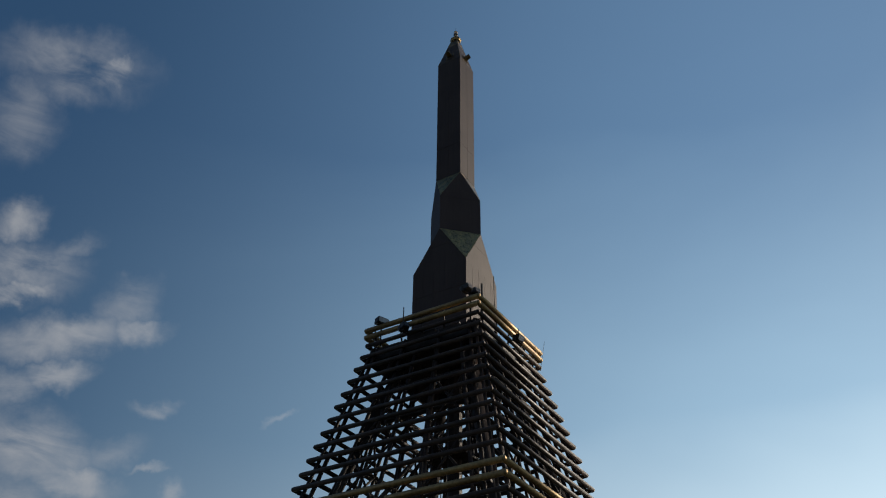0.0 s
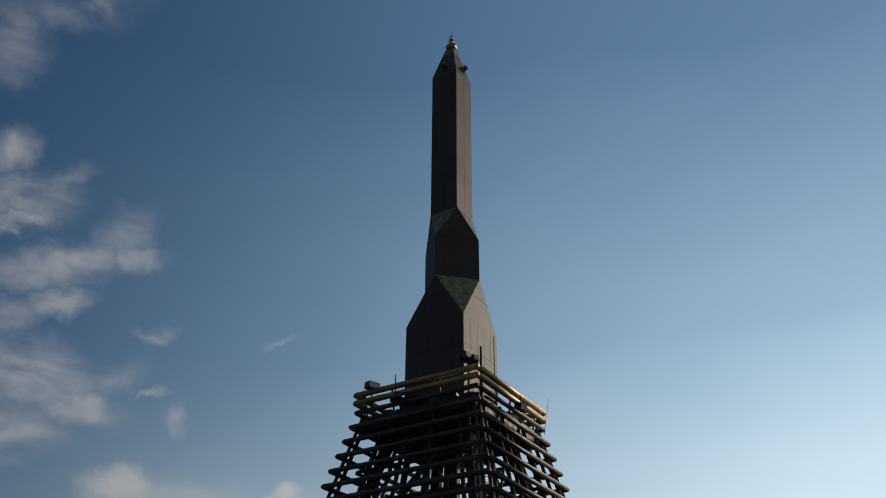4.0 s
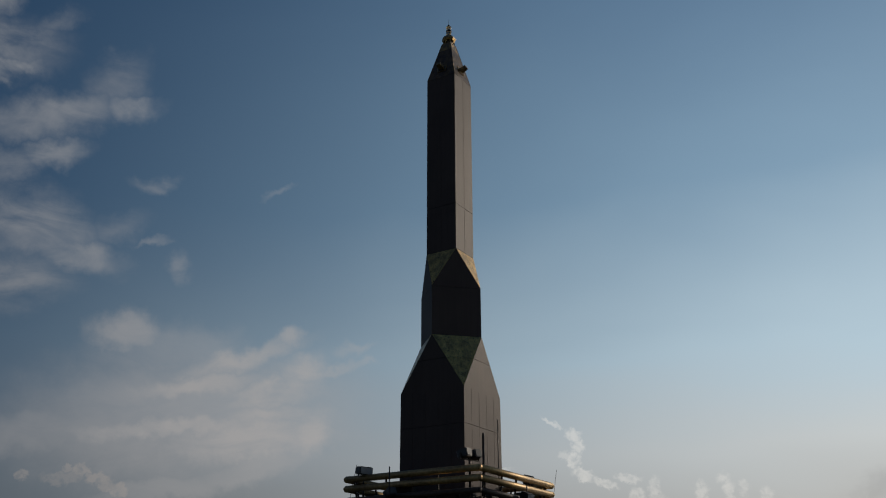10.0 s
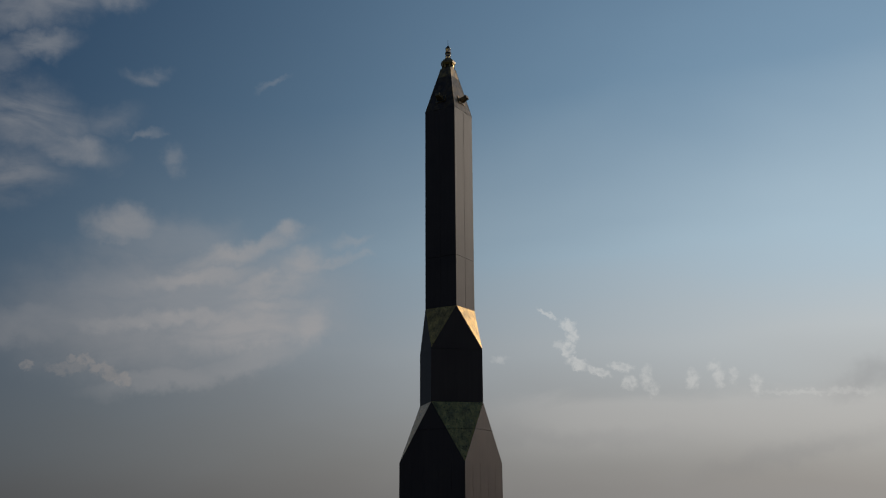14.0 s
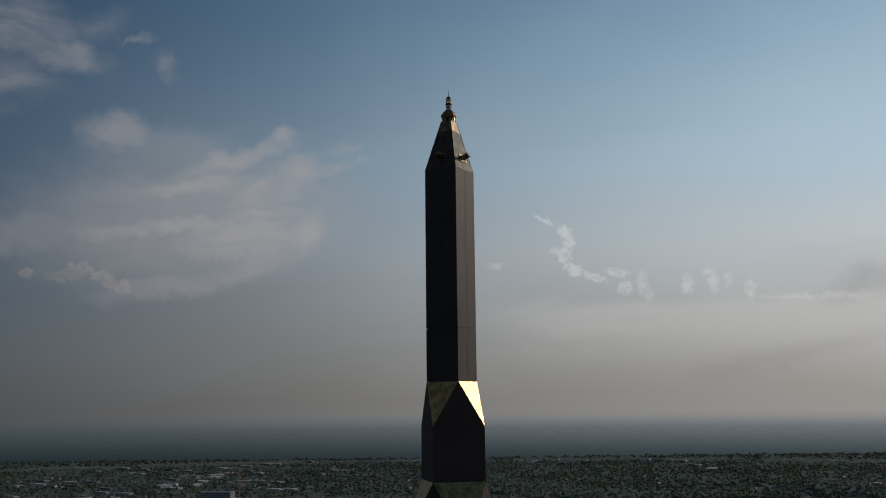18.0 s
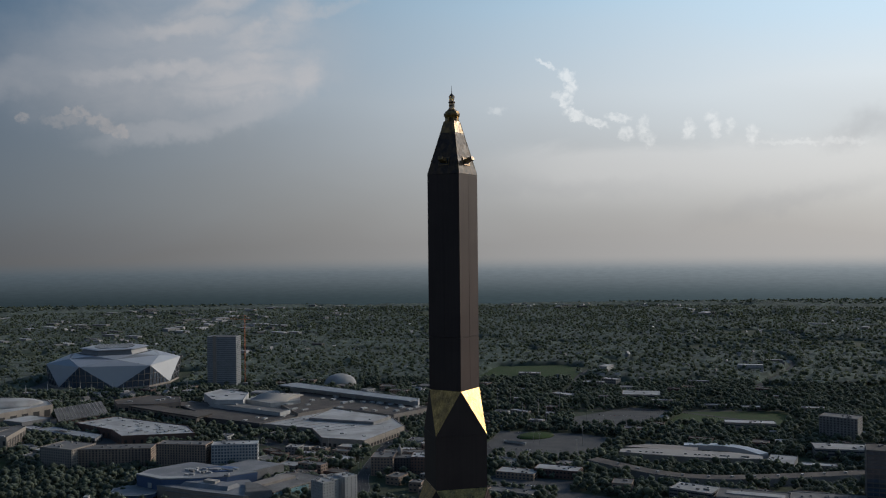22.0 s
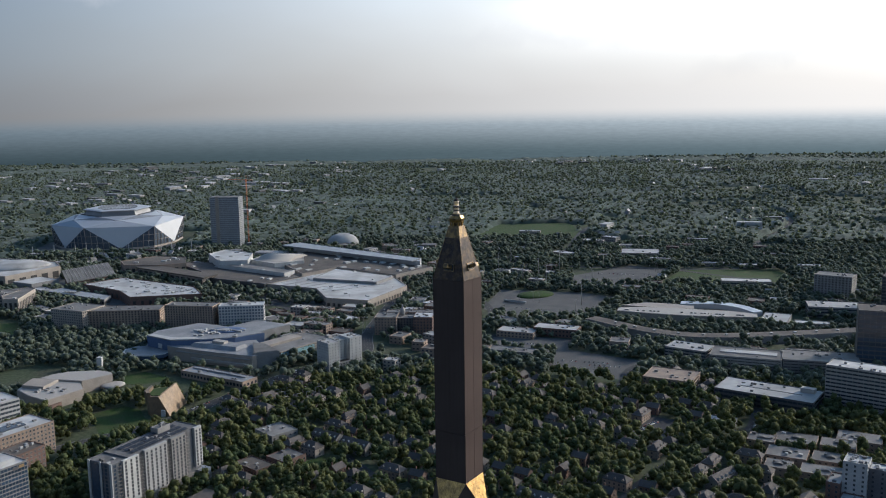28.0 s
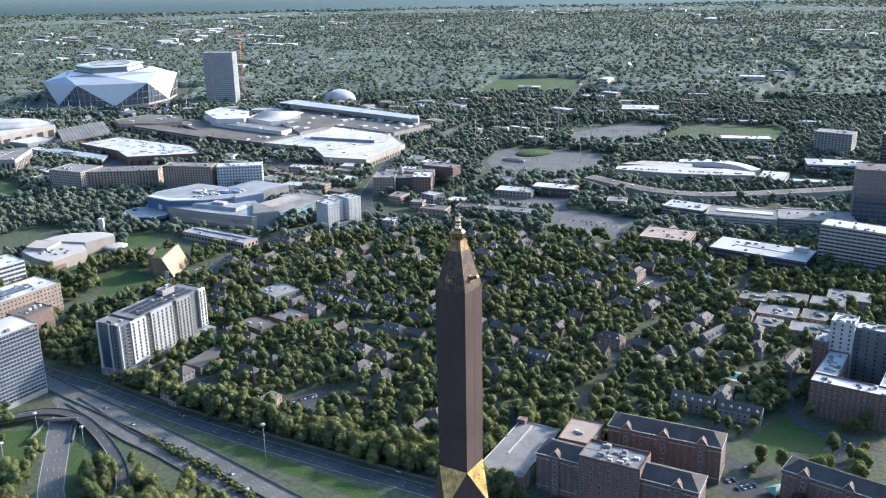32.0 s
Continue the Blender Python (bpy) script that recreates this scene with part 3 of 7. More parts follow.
for k in range(8):
    a = math.pi / 4 * k
    part("bracket", box(-0.03, 0.03, -0.03, 0.03, 310.36, 310.56), GOLD, spire, "", pose(0.33 * math.cos(a), 0.33 * math.sin(a), 0, 0, 0, 45 * k))
lantern = part("beacon", lathe([(0.18, 310.96), (0.18, 311.02), (0.145, 311.03), (0.145, 311.3), (0.165, 311.31), (0.165, 311.36), (0.14, 311.37), (0.14, 311.58), (0.155, 311.59), (0.15, 311.63), (0.1, 311.7), (0.05, 311.77)], 14), BEACON, spire, "white ribbed aviation beacon")
part("lightning_rod", lathe([(0.018, 311.76), (0.012, 312.0), (0.006, 312.2)], 6), STEEL, lantern)
part("beacon_band", lathe([(0.17, 311.3), (0.175, 311.31), (0.175, 311.37), (0.17, 311.38)], 14), STEEL, lantern, "dark middle ring of the beacon")
part("beacon_cap", lathe([(0.155, 311.64), (0.12, 311.69), (0.06, 311.78)], 14), STEEL, lantern, "dark cap of the beacon")
part("beacon_band", lathe([(0.15, 311.13), (0.153, 311.14), (0.153, 311.17), (0.15, 311.18)], 14), STEEL, lantern)

# ---- the open crown of horizontal pipes ----
crown = thing("lattice_crown", "stepped open pyramid of dark horizontal steel pipes with two gilt pairs", "roof lattice", pose(0, 0, 0, 0, 0, TURN))


def pipe_mesh(r, fat):
    a, b = corner(r, 0, 0), corner(r, 1, 0)
    d = (b - a).normalized()
    bm = bmesh.new()
    rod(bm, a, b, fat, 10)
    rod(bm, a, a - d * fat * 0.75, fat, 10, 0, fat * 0.55)
    rod(bm, b, b + d * fat * 0.75, fat, 10, 0, fat * 0.55)
    return finish(bm, "pipe")


LEVELS = [(284.40, R_RAIL, 1), (283.95, R_RAIL, 1), (283.42, 5.22, 0)] + [(282.6 - 0.81 * i, 5.48 + 0.305 * i, 0) for i in range(11)]
LEVELS += [(273.40, 9.05, 1), (272.70, 9.2, 1)] + [(271.9 - 0.81 * i, 9.5 + 0.305 * i, 0) for i in range(14)]
for z, r, gilt in LEVELS:
    me = pipe_mesh(r, 0.16 if gilt else 0.128)
    for k in range(4):
        part("pipe", me, GOLD_PIPE if gilt else PIPE, crown, "gilt horizontal pipe" if gilt else "", pose(0, 0, z, 0, 0, 90 * k))
Z_FOOT = 261.0
R_TOP, R_FOOT = 5.05, 13.1


def on_face(k, f, z, inset=0.0):
    r = R_TOP + (R_FOOT - R_TOP) * (Z_DECK - z) / (Z_DECK - Z_FOOT) - inset
    return corner(r, k, z).lerp(corner(r, k + 1, z), f)


for k in range(4):
    for f in (0.025, 0.075, 0.34, 0.66, 0.925, 0.975):
        bm = bmesh.new()
        rod(bm, on_face(k, f, Z_FOOT, 0.05), on_face(k, f, Z_DECK, 0.05), 0.095, 6)
        part("rafter", bm, STEEL, crown)
    for f in (0.1, 0.38, 0.62, 0.9):
        bm = bmesh.new()
        rod(bm, on_face(k, f, Z_FOOT, 1.1), on_face(k, 0.5 + (f - 0.5) * 0.9, Z_DECK, 0.9), 0.11, 6)
        part("inner_post", bm, STEEL, crown)
    for z in (280.2, 276.6, 272.9, 268.8):
        bm = bmesh.new()
        rod(bm, on_face(k, 0.02, z, 1.0), on_face(k, 0.98, z, 1.0), 0.1, 6)
        part("ring_beam", bm, STEEL, crown)
    for z0, z1 in ((276.6, 280.2), (272.9, 276.6), (268.8, 272.9)):
        for f in (0.1, 0.62):
            for g in (0, 1):
                bm = bmesh.new()
                rod(bm, on_face(k, f + 0.28 * g, z0, 1.05), on_face(k, f + 0.28 * (1 - g), z1, 1.05), 0.07, 5)
                part("brace", bm, STEEL, crown)
# deck, its edge and the inner core with ladders
part("deck", prism([corner(5.0, k, 0).xy for k in range(4)], Z_DECK - 0.75, Z_DECK), STEEL, crown, "dark steel deck under the spire")
for k in range(4):
    bm = bmesh.new()
    rod(bm, corner(11.9, k, Z_FOOT), corner(3.1, k, Z_DECK - 0.7), 0.38, 4)
    part("leg", bm, STEEL, crown, "broad dark inclined steel leg")
    for r, z in ((4.6, 278.6), (7.4, 272.2)):
        bm = bmesh.new()
        rod(bm, corner(r, k, z), corner(r, k + 1, z), 0.17, 4)
        part("tie_beam", bm, STEEL, crown)
    for z0, r0, z1, r1 in ((278.6, 4.4, 282.2, 0.6), (272.2, 7.2, 278.6, 1.0)):
        bm = bmesh.new()
        rod(bm, corner(r0, k + 0.5, z0), corner(r1, k + 0.5, z1), 0.13, 4)
        part("knee_brace", bm, STEEL, crown)
part("core_column", prism([(0.42 * math.cos(a), 0.42 * math.sin(a)) for a in (math.pi / 4 * (i + 0.5) for i in range(8))], Z_FOOT, Z_DECK - 0.7), STEEL, crown, "dark central column")
part("landing", prism([corner(1.6, k, 0).xy for k in range(4)], 277.0, 277.15), STEEL, crown)
for kx, ky, z0, z1 in ((1.1, -2.9, 267.0, 282.0), (-1.6, -2.6, 265.0, 279.0)):
    bm = bmesh.new()
    for s in (-0.24, 0.24):
        rod(bm, (kx + s, ky, z0), (kx + s, ky, z1), 0.03, 5)
    for i in range(int((z1 - z0) / 0.3)):
        rod(bm, (kx - 0.24, ky, z0 + 0.3 * i), (kx + 0.24, ky, z0 + 0.3 * i), 0.018, 4)
    ladder = part("ladder", bm, STEEL, crown, "caged steel ladder")
    for i in range(int((z1 - z0) / 0.9)):
        hoop = bmesh.new()
        for j in range(6):
            a0, a1 = math.pi * j / 6, math.pi * (j + 1) / 6
            rod(hoop, (kx + 0.38 * math.cos(a0), ky - 0.5 * math.sin(a0), z0 + 0.9 * i), (kx + 0.38 * math.cos(a1), ky - 0.5 * math.sin(a1), z0 + 0.9 * i), 0.02, 4)
        part("cage_hoop", hoop, STEEL, ladder)
for k in range(4):
    for f in (0.06, 0.3, 0.5, 0.7, 0.94):
        p = corner(R_RAIL - 0.12, k, 0).lerp(corner(R_RAIL - 0.12, k + 1, 0), f)
        bm = bmesh.new()
        rod(bm, (p.x * 0.95, p.y * 0.95, Z_DECK - 0.2), (p.x, p.y, 284.4), 0.05, 6)
        part("stanchion", bm, STEEL, crown)

# ---- the skyscraper below ----
tower = thing("skyscraper", "tall brown granite office tower under the lattice crown", "skyscraper", pose(0, 0, 0, 0, 0, TURN))
part("tower_body", prism([corner(25, k, 0).xy for k in range(4)], 0, 250), PANEL, tower)
part("upper_storeys", prism([corner(19, k, 0).xy for k in range(4)], 250, 258), PANEL, tower)
part("roof_slab", prism([corner(15.5, k, 0).xy for k in range(4)], 258, Z_FOOT), STEEL, tower)

# ---- floodlights and masts on the deck ----
MASTER = Matrix.Rotation(radians(TURN), 4, "Z")


def floodlight(x, y, z, turn, tilt, twin=False, wide=1.0):
    lamp = thing("floodlight", "black boxy floodlight on a steel yoke above the gilt rail", "floodlight", MASTER @ pose(x, y, Z_DECK, 0, 0, turn), "deck floodlights")
    h = z - Z_DECK
    bm = bmesh.new()
    rod(bm, (0, 0, 0), (0, 0, h - 0.22), 0.045, 6)
    part("post", bm, STEEL, lamp)
    for s in (-0.32, 0.32) if twin else (0,):
        y_ = bmesh.new()
        add_box(y_, s - 0.3, s - 0.27, -0.05, 0.05, h - 0.24, h + 0.02)
        add_box(y_, s + 0.27, s + 0.3, -0.05, 0.05, h - 0.24, h + 0.02)
        add_box(y_, s - 0.3, s + 0.3, -0.05, 0.05, h - 0.27, h - 0.24)
        part("yoke", y_, STEEL, lamp)
        body = prism([(-0.26, -0.24), (0.26, -0.24), (0.2, 0.32), (-0.2, 0.32)], -0.19, 0.19)
        bmesh.ops.bevel(body, geom=body.edges[:], offset=0.04, segments=2, affect="EDGES")
        housing = part("housing", body, BLACK, lamp, "", pose(s, 0, h, tilt, 0, 14 * s) @ Matrix.Diagonal((wide, 1, 1, 1)))
        part("lens", box(-0.22, 0.22, -0.252, -0.242, -0.15, 0.15), LENS, housing)
    return lamp


p = corner(4.75, -0.82, 0)
floodlight(p.x, p.y + 0.6, 284.75, 25, 6, False, 1.5)
p = corner(4.9, -0.04, 0)
floodlight(p.x, p.y + 0.2, 285.05, -150, 12, True)
p = corner(4.75, 0.64, 0)
floodlight(p.x, p.y + 2.3, 284.6, 70, 14, True)
p = corner(4.3, -0.62, 0)
floodlight(p.x, p.y, 283.5, 200, 20)
p = corner(4.2, 0.5, 0)
floodlight(p.x, p.y, 283.45, 30, 20)
for r, k, top, fat in ((4.5, -0.6, 284.7, 0.035), (4.0, 0.22, 286.9, 0.03), (4.2, 0.5, 284.1, 0.03), (3.9, 0.1, 286.2, 0.08), (5.2, -0.97, 285.1, 0.012), (5.2, 0.98, 285.2, 0.012)):
    p = corner(r, k, 0)
    lean = 0.35 if fat < 0.015 else 0.0
    bm = bmesh.new()
    rod(bm, (0, 0, 0), (lean, 0, top - Z_DECK), fat, 8, 0, fat * 0.8)
    mast = thing("mast", "thin steel antenna mast standing on the spire deck", "antenna", MASTER @ pose(p.x, p.y, Z_DECK), "deck masts")
    part("pole", bm, STEEL, mast)
    part("foot", lathe([(fat * 2.5, 0), (fat * 2.5, 0.04), (fat * 1.2, 0.1)], 8), STEEL, mast)


# plant and cable boxes that crowd the deck behind the rails
deck_rng = random.Random(4)
for i in range(18):
    k = i / 18 * 4 + deck_rng.uniform(-0.05, 0.05)
    side = 1 / (abs(math.cos(k % 1 * math.pi / 2 - math.pi / 4)) * math.sqrt(2))
    p = corner(4.25 * side * deck_rng.uniform(0.92, 1.02), k, 0)
    w, d, h = deck_rng.uniform(0.5, 1.1), deck_rng.uniform(0.3, 0.5), deck_rng.uniform(0.35, 0.8)
    cab = thing("equipment_cabinet", "dark steel equipment cabinet on the spire deck", "cabinet", MASTER @ pose(p.x, p.y, Z_DECK, 0, 0, 90 * math.floor(k) + 45), "deck cabinets")
    part("body", box(-w / 2, w / 2, -d / 2, d / 2, 0, h, 0.03), BLACK, cab)
    part("door", box(-w / 2 + 0.05, w / 2 - 0.05, -d / 2 - 0.02, -d / 2 + 0.005, 0.05, h - 0.05), STEEL, cab)


# ---- ground ----
def polygon(points, z=0.0):
    bm = bmesh.new()
    bm.faces.new([bm.verts.new((x, y, z)) for x, y in points])
    return bm


def slab(points, z0, z1):
    area = sum(a[0] * b[1] - b[0] * a[1] for a, b in zip(points, points[1:] + points[:1]))
    return prism(points if area > 0 else points[::-1], z0, z1)


def spread(points, by, cx=0.0, cy=0.0):
    return [(cx + (x - cx) * by, cy + (y - cy) * by) for x, y in points]


ground_ring = [(7000 * math.cos(a), 7000 * math.sin(a)) for a in (2 * math.pi * i / 48 for i in range(48))]
solid("ground", polygon(ground_ring), GROUND, "dark green and grey wooded city ground reaching the horizon", "ground", None, "", "structure")

CLEAR = []                                     # (x, y, turn, half width, half depth): no tree grows there


def clear(x, y, turn, w, d, margin=2.0):
    CLEAR.append((x, y, radians(turn), w / 2 + margin, d / 2 + margin))


def clear_line(points, width):
    for (x0, y0), (x1, y1) in zip(points, points[1:]):
        clear((x0 + x1) / 2, (y0 + y1) / 2, math.degrees(math.atan2(y1 - y0, x1 - x0)), math.hypot(x1 - x0, y1 - y0) + width * 0.6, width, 3.0)


def smooth_line(points, step=6.0):
    """Points along a smooth curve through the given ones."""
    pts = [Vector(p) for p in points]
    pts = [pts[0] * 2 - pts[1]] + pts + [pts[-1] * 2 - pts[-2]]
    res = []
    for p0, p1, p2, p3 in zip(pts, pts[1:], pts[2:], pts[3:]):
        n = max(2, int((p2 - p1).length / step))
        for i in range(n):
            t = i / n
            res.append(0.5 * (2 * p1 + (p2 - p0) * t + (2 * p0 - 5 * p1 + 4 * p2 - p3) * t * t + (3 * p1 - p0 - 3 * p2 + p3) * t ** 3))
    return res + [pts[-2]]


def ribbon(line, left, right, z0, z1):
    """A road-like band along a line, from the offset left to the offset right, with its side faces."""
    bm = bmesh.new()
    rows = []
    for i, p in enumerate(line):
        d = (line[min(i + 1, len(line) - 1)] - line[max(i - 1, 0)]).to_2d().normalized()
        n = Vector((-d.y, d.x))
        h = p.z if len(p) > 2 else 0.0
        a, b = p.to_2d() + n * left, p.to_2d() + n * right
        rows.append([bm.verts.new((*a, h + z1)), bm.verts.new((*b, h + z1)), bm.verts.new((*b, h + z0)), bm.verts.new((*a, h + z0))])
    for r, s in zip(rows, rows[1:]):
        for j in range(4):
            bm.faces.new((r[j], r[(j + 1) % 4], s[(j + 1) % 4], s[j]))
    bm.faces.new(rows[0][::-1])
    bm.faces.new(rows[-1])
    bmesh.ops.recalc_face_normals(bm, faces=bm.faces[:])
    return bm


def dashes(line, offset, length=3.0, gap=9.0, wide=0.22, z=0.0):
    """Separate paint strokes along a line."""
    bm = bmesh.new()
    run, on = 0.0, 0
    for p, q in zip(line, line[1:]):
        d = (q - p).to_2d()
        ln = d.length
        d.normalize()
        n = Vector((-d.y, d.x))
        h = p.z if len(p) > 2 else 0.0
        s = -run
        while s < ln:
            if s >= 0 and s + length <= ln + 2:
                a = p.to_2d() + d * s + n * offset
                b = a + d * min(length, ln - s + 0.5)
                w = n * wide
                bm.faces.new([bm.verts.new((*v, h + z)) for v in (a - w, b - w, b + w, a + w)])
            s += length + gap
        run = ln - (s - length - gap)
        run = max(0.0, run)
    return bm


def road(name, label, points, width, mat, z=0.06, lanes=0, edges=True, wall=0.0, kind="structure", group=""):
    line = smooth_line([Vector((*p, 0)) if len(p) == 2 else Vector(p) for p in points])
    ob = solid(name, ribbon(line, width / 2, -width / 2, -0.3 if max(p.z for p in line) < 0.5 else -1.4, z), mat, label, "road", None, group, kind)
    if lanes:
        for i in range(1, lanes):
            off = -width / 2 + 1 + (width - 2) * i / lanes
            part("lane_marking", dashes(line, off, 3.5, 8.5, 0.1, z + 0.012), PAINT, ob)
    if edges:
        for s in (-1, 1):
            o = s * (width / 2 - 0.7)
            part("edge_line", ribbon(line, o + 0.13, o - 0.13, z, z + 0.012), PAINT, ob)
    if wall:
        for s in (-1, 1):
            o = s * (width / 2 - 0.15)
            part("barrier", ribbon(line, o + 0.18, o - 0.18, z, z + wall), CONCRETE, ob, "low concrete road barrier")
    clear_line([(p.x, p.y) for p in line[::4]] + [(line[-1].x, line[-1].y)], width + 1 if width > 9 else width - 5)
    return ob


# the motorway and its ramps
road("road_motorway", "dark asphalt motorway carriageway with white lane lines", [(-420, 760), (-303, 662), (-252, 628), (-222, 605), (-151, 554), (-63, 500), (9, 458), (90, 405)], 13, ASPHALT, 0.06, 3, True, 0.0)
road("road_motorway", "pale concrete motorway carriageway with a concrete barrier", [(-390, 722), (-282, 630), (-209, 570), (-153, 522), (-105, 478), (-60, 436), (-20, 395)], 15, CONCRETE, 0.1, 4, True, 0.9)
road("road_motorway", "concrete carriageway beside a planted strip", [(-262, 604), (-243, 586), (-208, 549), (-172, 519), (-138, 487), (-100, 450), (-60, 408)], 11, CONCRETE, 0.12, 3, True, 0.8)
road("ramp", "curved asphalt slip road on an embankment with pale edges", [(-345, 556, 5.2), (-295, 571, 5.2), (-268, 578, 5), (-242, 567, 4), (-214, 532, 2.5), (-194, 496, 1), (-188, 466, 0.3), (-196, 430, 0)], 9, ASPHALT, 0.1, 2, True, 0.8)
road("road_underpass", "grey street dipping under the slip road", [(-262, 600), (-256, 560), (-247, 527), (-239, 496), (-229, 466), (-205, 430)], 17, LOT, 0.05, 4, True, 0.0)
portal = thing("underpass_portal", "concrete underpass portal below the slip road", "bridge", pose(-257, 566, 0, 0, 0, 2))
part("lintel", box(-12, 12, -1.0, 1.0, 3.6, 5.6, 0.1), CONCRETE, portal)
for sx in (-1, 1):
    part("pier", box(sx * 10.5 - 1.5, sx * 10.5 + 1.5, -1.0, 8, 0, 3.6), CONCRETE, portal)
    part("wing_wall", box(-0.4, 0.4, -26, 0, 0, 2.4), CONCRETE, portal, "low concrete wing wall", pose(sx * 12, -1, 0, 0, 0, sx * 8))
for i in range(7):
    part("sign_bar", box(-7.6 + i * 2.2, -6.2 + i * 2.2, -1.06, -1.0, 4.1, 5.1), STONE_TRIM, portal, "pale letter drawn as a bar")
edge = smooth_line([Vector((-240, 632, 0)), Vector((-198, 601, 0)), Vector((-106, 540, 0)), Vector((-40, 500, 0)), Vector((14, 468, 0))])
solid("retaining_wall", ribbon(edge, 0.4, -0.4, -0.2, 2.0), CONCRETE, "low concrete retaining wall beside the motorway", "wall", None, "", "structure")
clear(-285, 508, 0, 44, 90)
clear(-40, 452, -31, 170, 44)
# streets
AVENUE = [(-420, 720), (-330, 800), (-249, 867), (-203, 936), (-131, 1036), (-58, 1103), (-54, 1219), (-15, 1435), (43, 1518), (151, 1747), (342, 1886), (700, 2040)]
road("street_avenue", "wide grey asphalt avenue with lane lines", AVENUE, 17, ASPHALT, 0.05, 4)
STREETS = []
NEAR_STREETS = [
    ([(-58, 1103), (60, 1060), (214, 933), (273, 1016), (420, 1120)], 12),
    ([(361, 860), (315, 780), (239, 729), (176, 659), (164, 627), (120, 560)], 9),
    ([(330, 640), (260, 600), (232, 560), (205, 506), (207, 476), (226, 464), (262, 436), (310, 398)], 9),
    ([(300, 600), (285, 566), (272, 541), (275, 519), (290, 502), (335, 468)], 7),
    ([(312, 486), (292, 492), (277, 478), (262, 446)], 7),
    ([(-105, 850), (-60, 760), (-20, 690), (40, 600), (75, 540)], 8),
    ([(-15, 1435), (-180, 1380), (-330, 1370), (-500, 1390)], 12),
    ([(43, 1518), (110, 1440), (125, 1300), (60, 1180)], 11)]
FAR_STREETS = [
    ([(151, 1747), (300, 1700), (520, 1640), (760, 1640)], 12),
    ([(500, 1640), (640, 1480), (700, 1330), (640, 1180)], 11),
    ([(330, 1130), (520, 1100), (760, 1090)], 14),
    ([(-500, 1560), (-300, 1500), (-180, 1380)], 11),
    ([(-850, 1900), (-500, 1850), (-250, 1980), (100, 2100)], 14),
    ([(342, 1886), (500, 2300), (900, 2700)], 12),
    ([(750, 1900), (1000, 2300), (1050, 2800)], 14),
    ([(-54, 1219), (60, 1180), (200, 1180), (330, 1130)], 12)]
for pts, w in NEAR_STREETS + FAR_STREETS:
    STREETS.append(w)
    road("street", "narrow grey asphalt street between trees", pts, w, ASPHALT, 0.056 + 0.005 * len(STREETS), 2, False, group="city streets")


def field(name, label, category, points, mat, z=0.04, group=""):
    ob = solid(name, slab(points, -0.2, z - 0.012 + 0.004 * (len(CLEAR_POLY) % 4)), mat, label, category, None, group, "structure")
    CLEAR_POLY.append(points)
    return ob


CLEAR_POLY = []
field("lawn", "mown park lawn behind the apartment tower", "lawn", [(-334, 894), (-306, 922), (-284, 906), (-273, 880), (-248, 860), (-276, 820), (-306, 838)], LAWN, 0.03)
field("lawn", "green park lawn with paths beside the museum", "lawn", [(-316, 968), (-281, 1002), (-255, 972), (-289, 944)], LAWN, 0.03)
field("lawn", "wide open grass of a city park", "lawn", [(-690, 1150), (-560, 1160), (-545, 1240), (-575, 1330), (-710, 1320)], LAWN, 0.03)
field("lawn", "oval green lawn below the student housing", "lawn", [(223, 500), (231, 484), (252, 489), (266, 482), (284, 502), (270, 522), (266, 536), (247, 524)], LAWN, 0.03)
field("lawn", "small green lawn between town houses", "lawn", [(-112, 735), (-80, 760), (-52, 742), (-80, 718)], LAWN, 0.03)
field("lawn", "grass field beside a stadium car park", "lawn", [(430, 1500), (520, 1640), (690, 1600), (680, 1500), (560, 1480)], LAWN, 0.03)
field("lawn", "far grass fields with a winding road", "lawn", [(150, 2080), (240, 2330), (430, 2330), (420, 2060)], LAWN, 0.03)
field("lawn", "grass inside the slip road loop", "lawn", [(-238, 545), (-226, 520), (-206, 478), (-214, 460), (-232, 480), (-240, 510)], LAWN, 0.03)
field("lawn", "grass verge under the slip road", "lawn", [(-335, 560), (-262, 560), (-262, 470), (-335, 450)], LAWN, 0.02)
field("lawn", "roadside grass between the carriageways", "lawn", [(-220, 560), (-140, 525), (-60, 470), (-20, 440), (-25, 460), (-120, 525)], LAWN, 0.02)
field("car_park", "big empty grey car park", "car park", [(115, 1350), (150, 1290), (260, 1275), (350, 1400), (290, 1450), (160, 1490)], LOT)
field("car_park", "large pale car park with few cars", "car park", [(285, 1500), (400, 1490), (510, 1640), (430, 1690), (300, 1600)], LOT)
field("car_park", "grey car park with parked vans", "car park", [(165, 1010), (250, 960), (285, 1040), (190, 1110)], LOT)
field("car_park", "car park behind the shops", "car park", [(105, 1120), (200, 1080), (220, 1150), (120, 1190)], LOT)
field("car_park", "small car park between town houses", "car park", [(-112, 588), (-66, 610), (-30, 590), (-80, 560)], ASPHALT)
field("car_park", "small car park among trees", "car park", [(200, 800), (245, 840), (275, 815), (230, 775)], ASPHALT)
field("car_park", "small car park below the apartment tower", "car park", [(-212, 622), (-170, 640), (-150, 618), (-185, 596)], ASPHALT)
field("motorway_apron", "broad concrete junction where the carriageways part", "pavement", [(-325, 674), (-292, 654), (-251, 632), (-222, 607), (-216, 576), (-236, 566), (-262, 586), (-277, 604), (-281, 636), (-300, 656)], CONCRETE, 0.03)
field("car_park", "small car park beside the brick halls", "car park", [(193, 463), (218, 456), (214, 436), (188, 440)], ASPHALT)
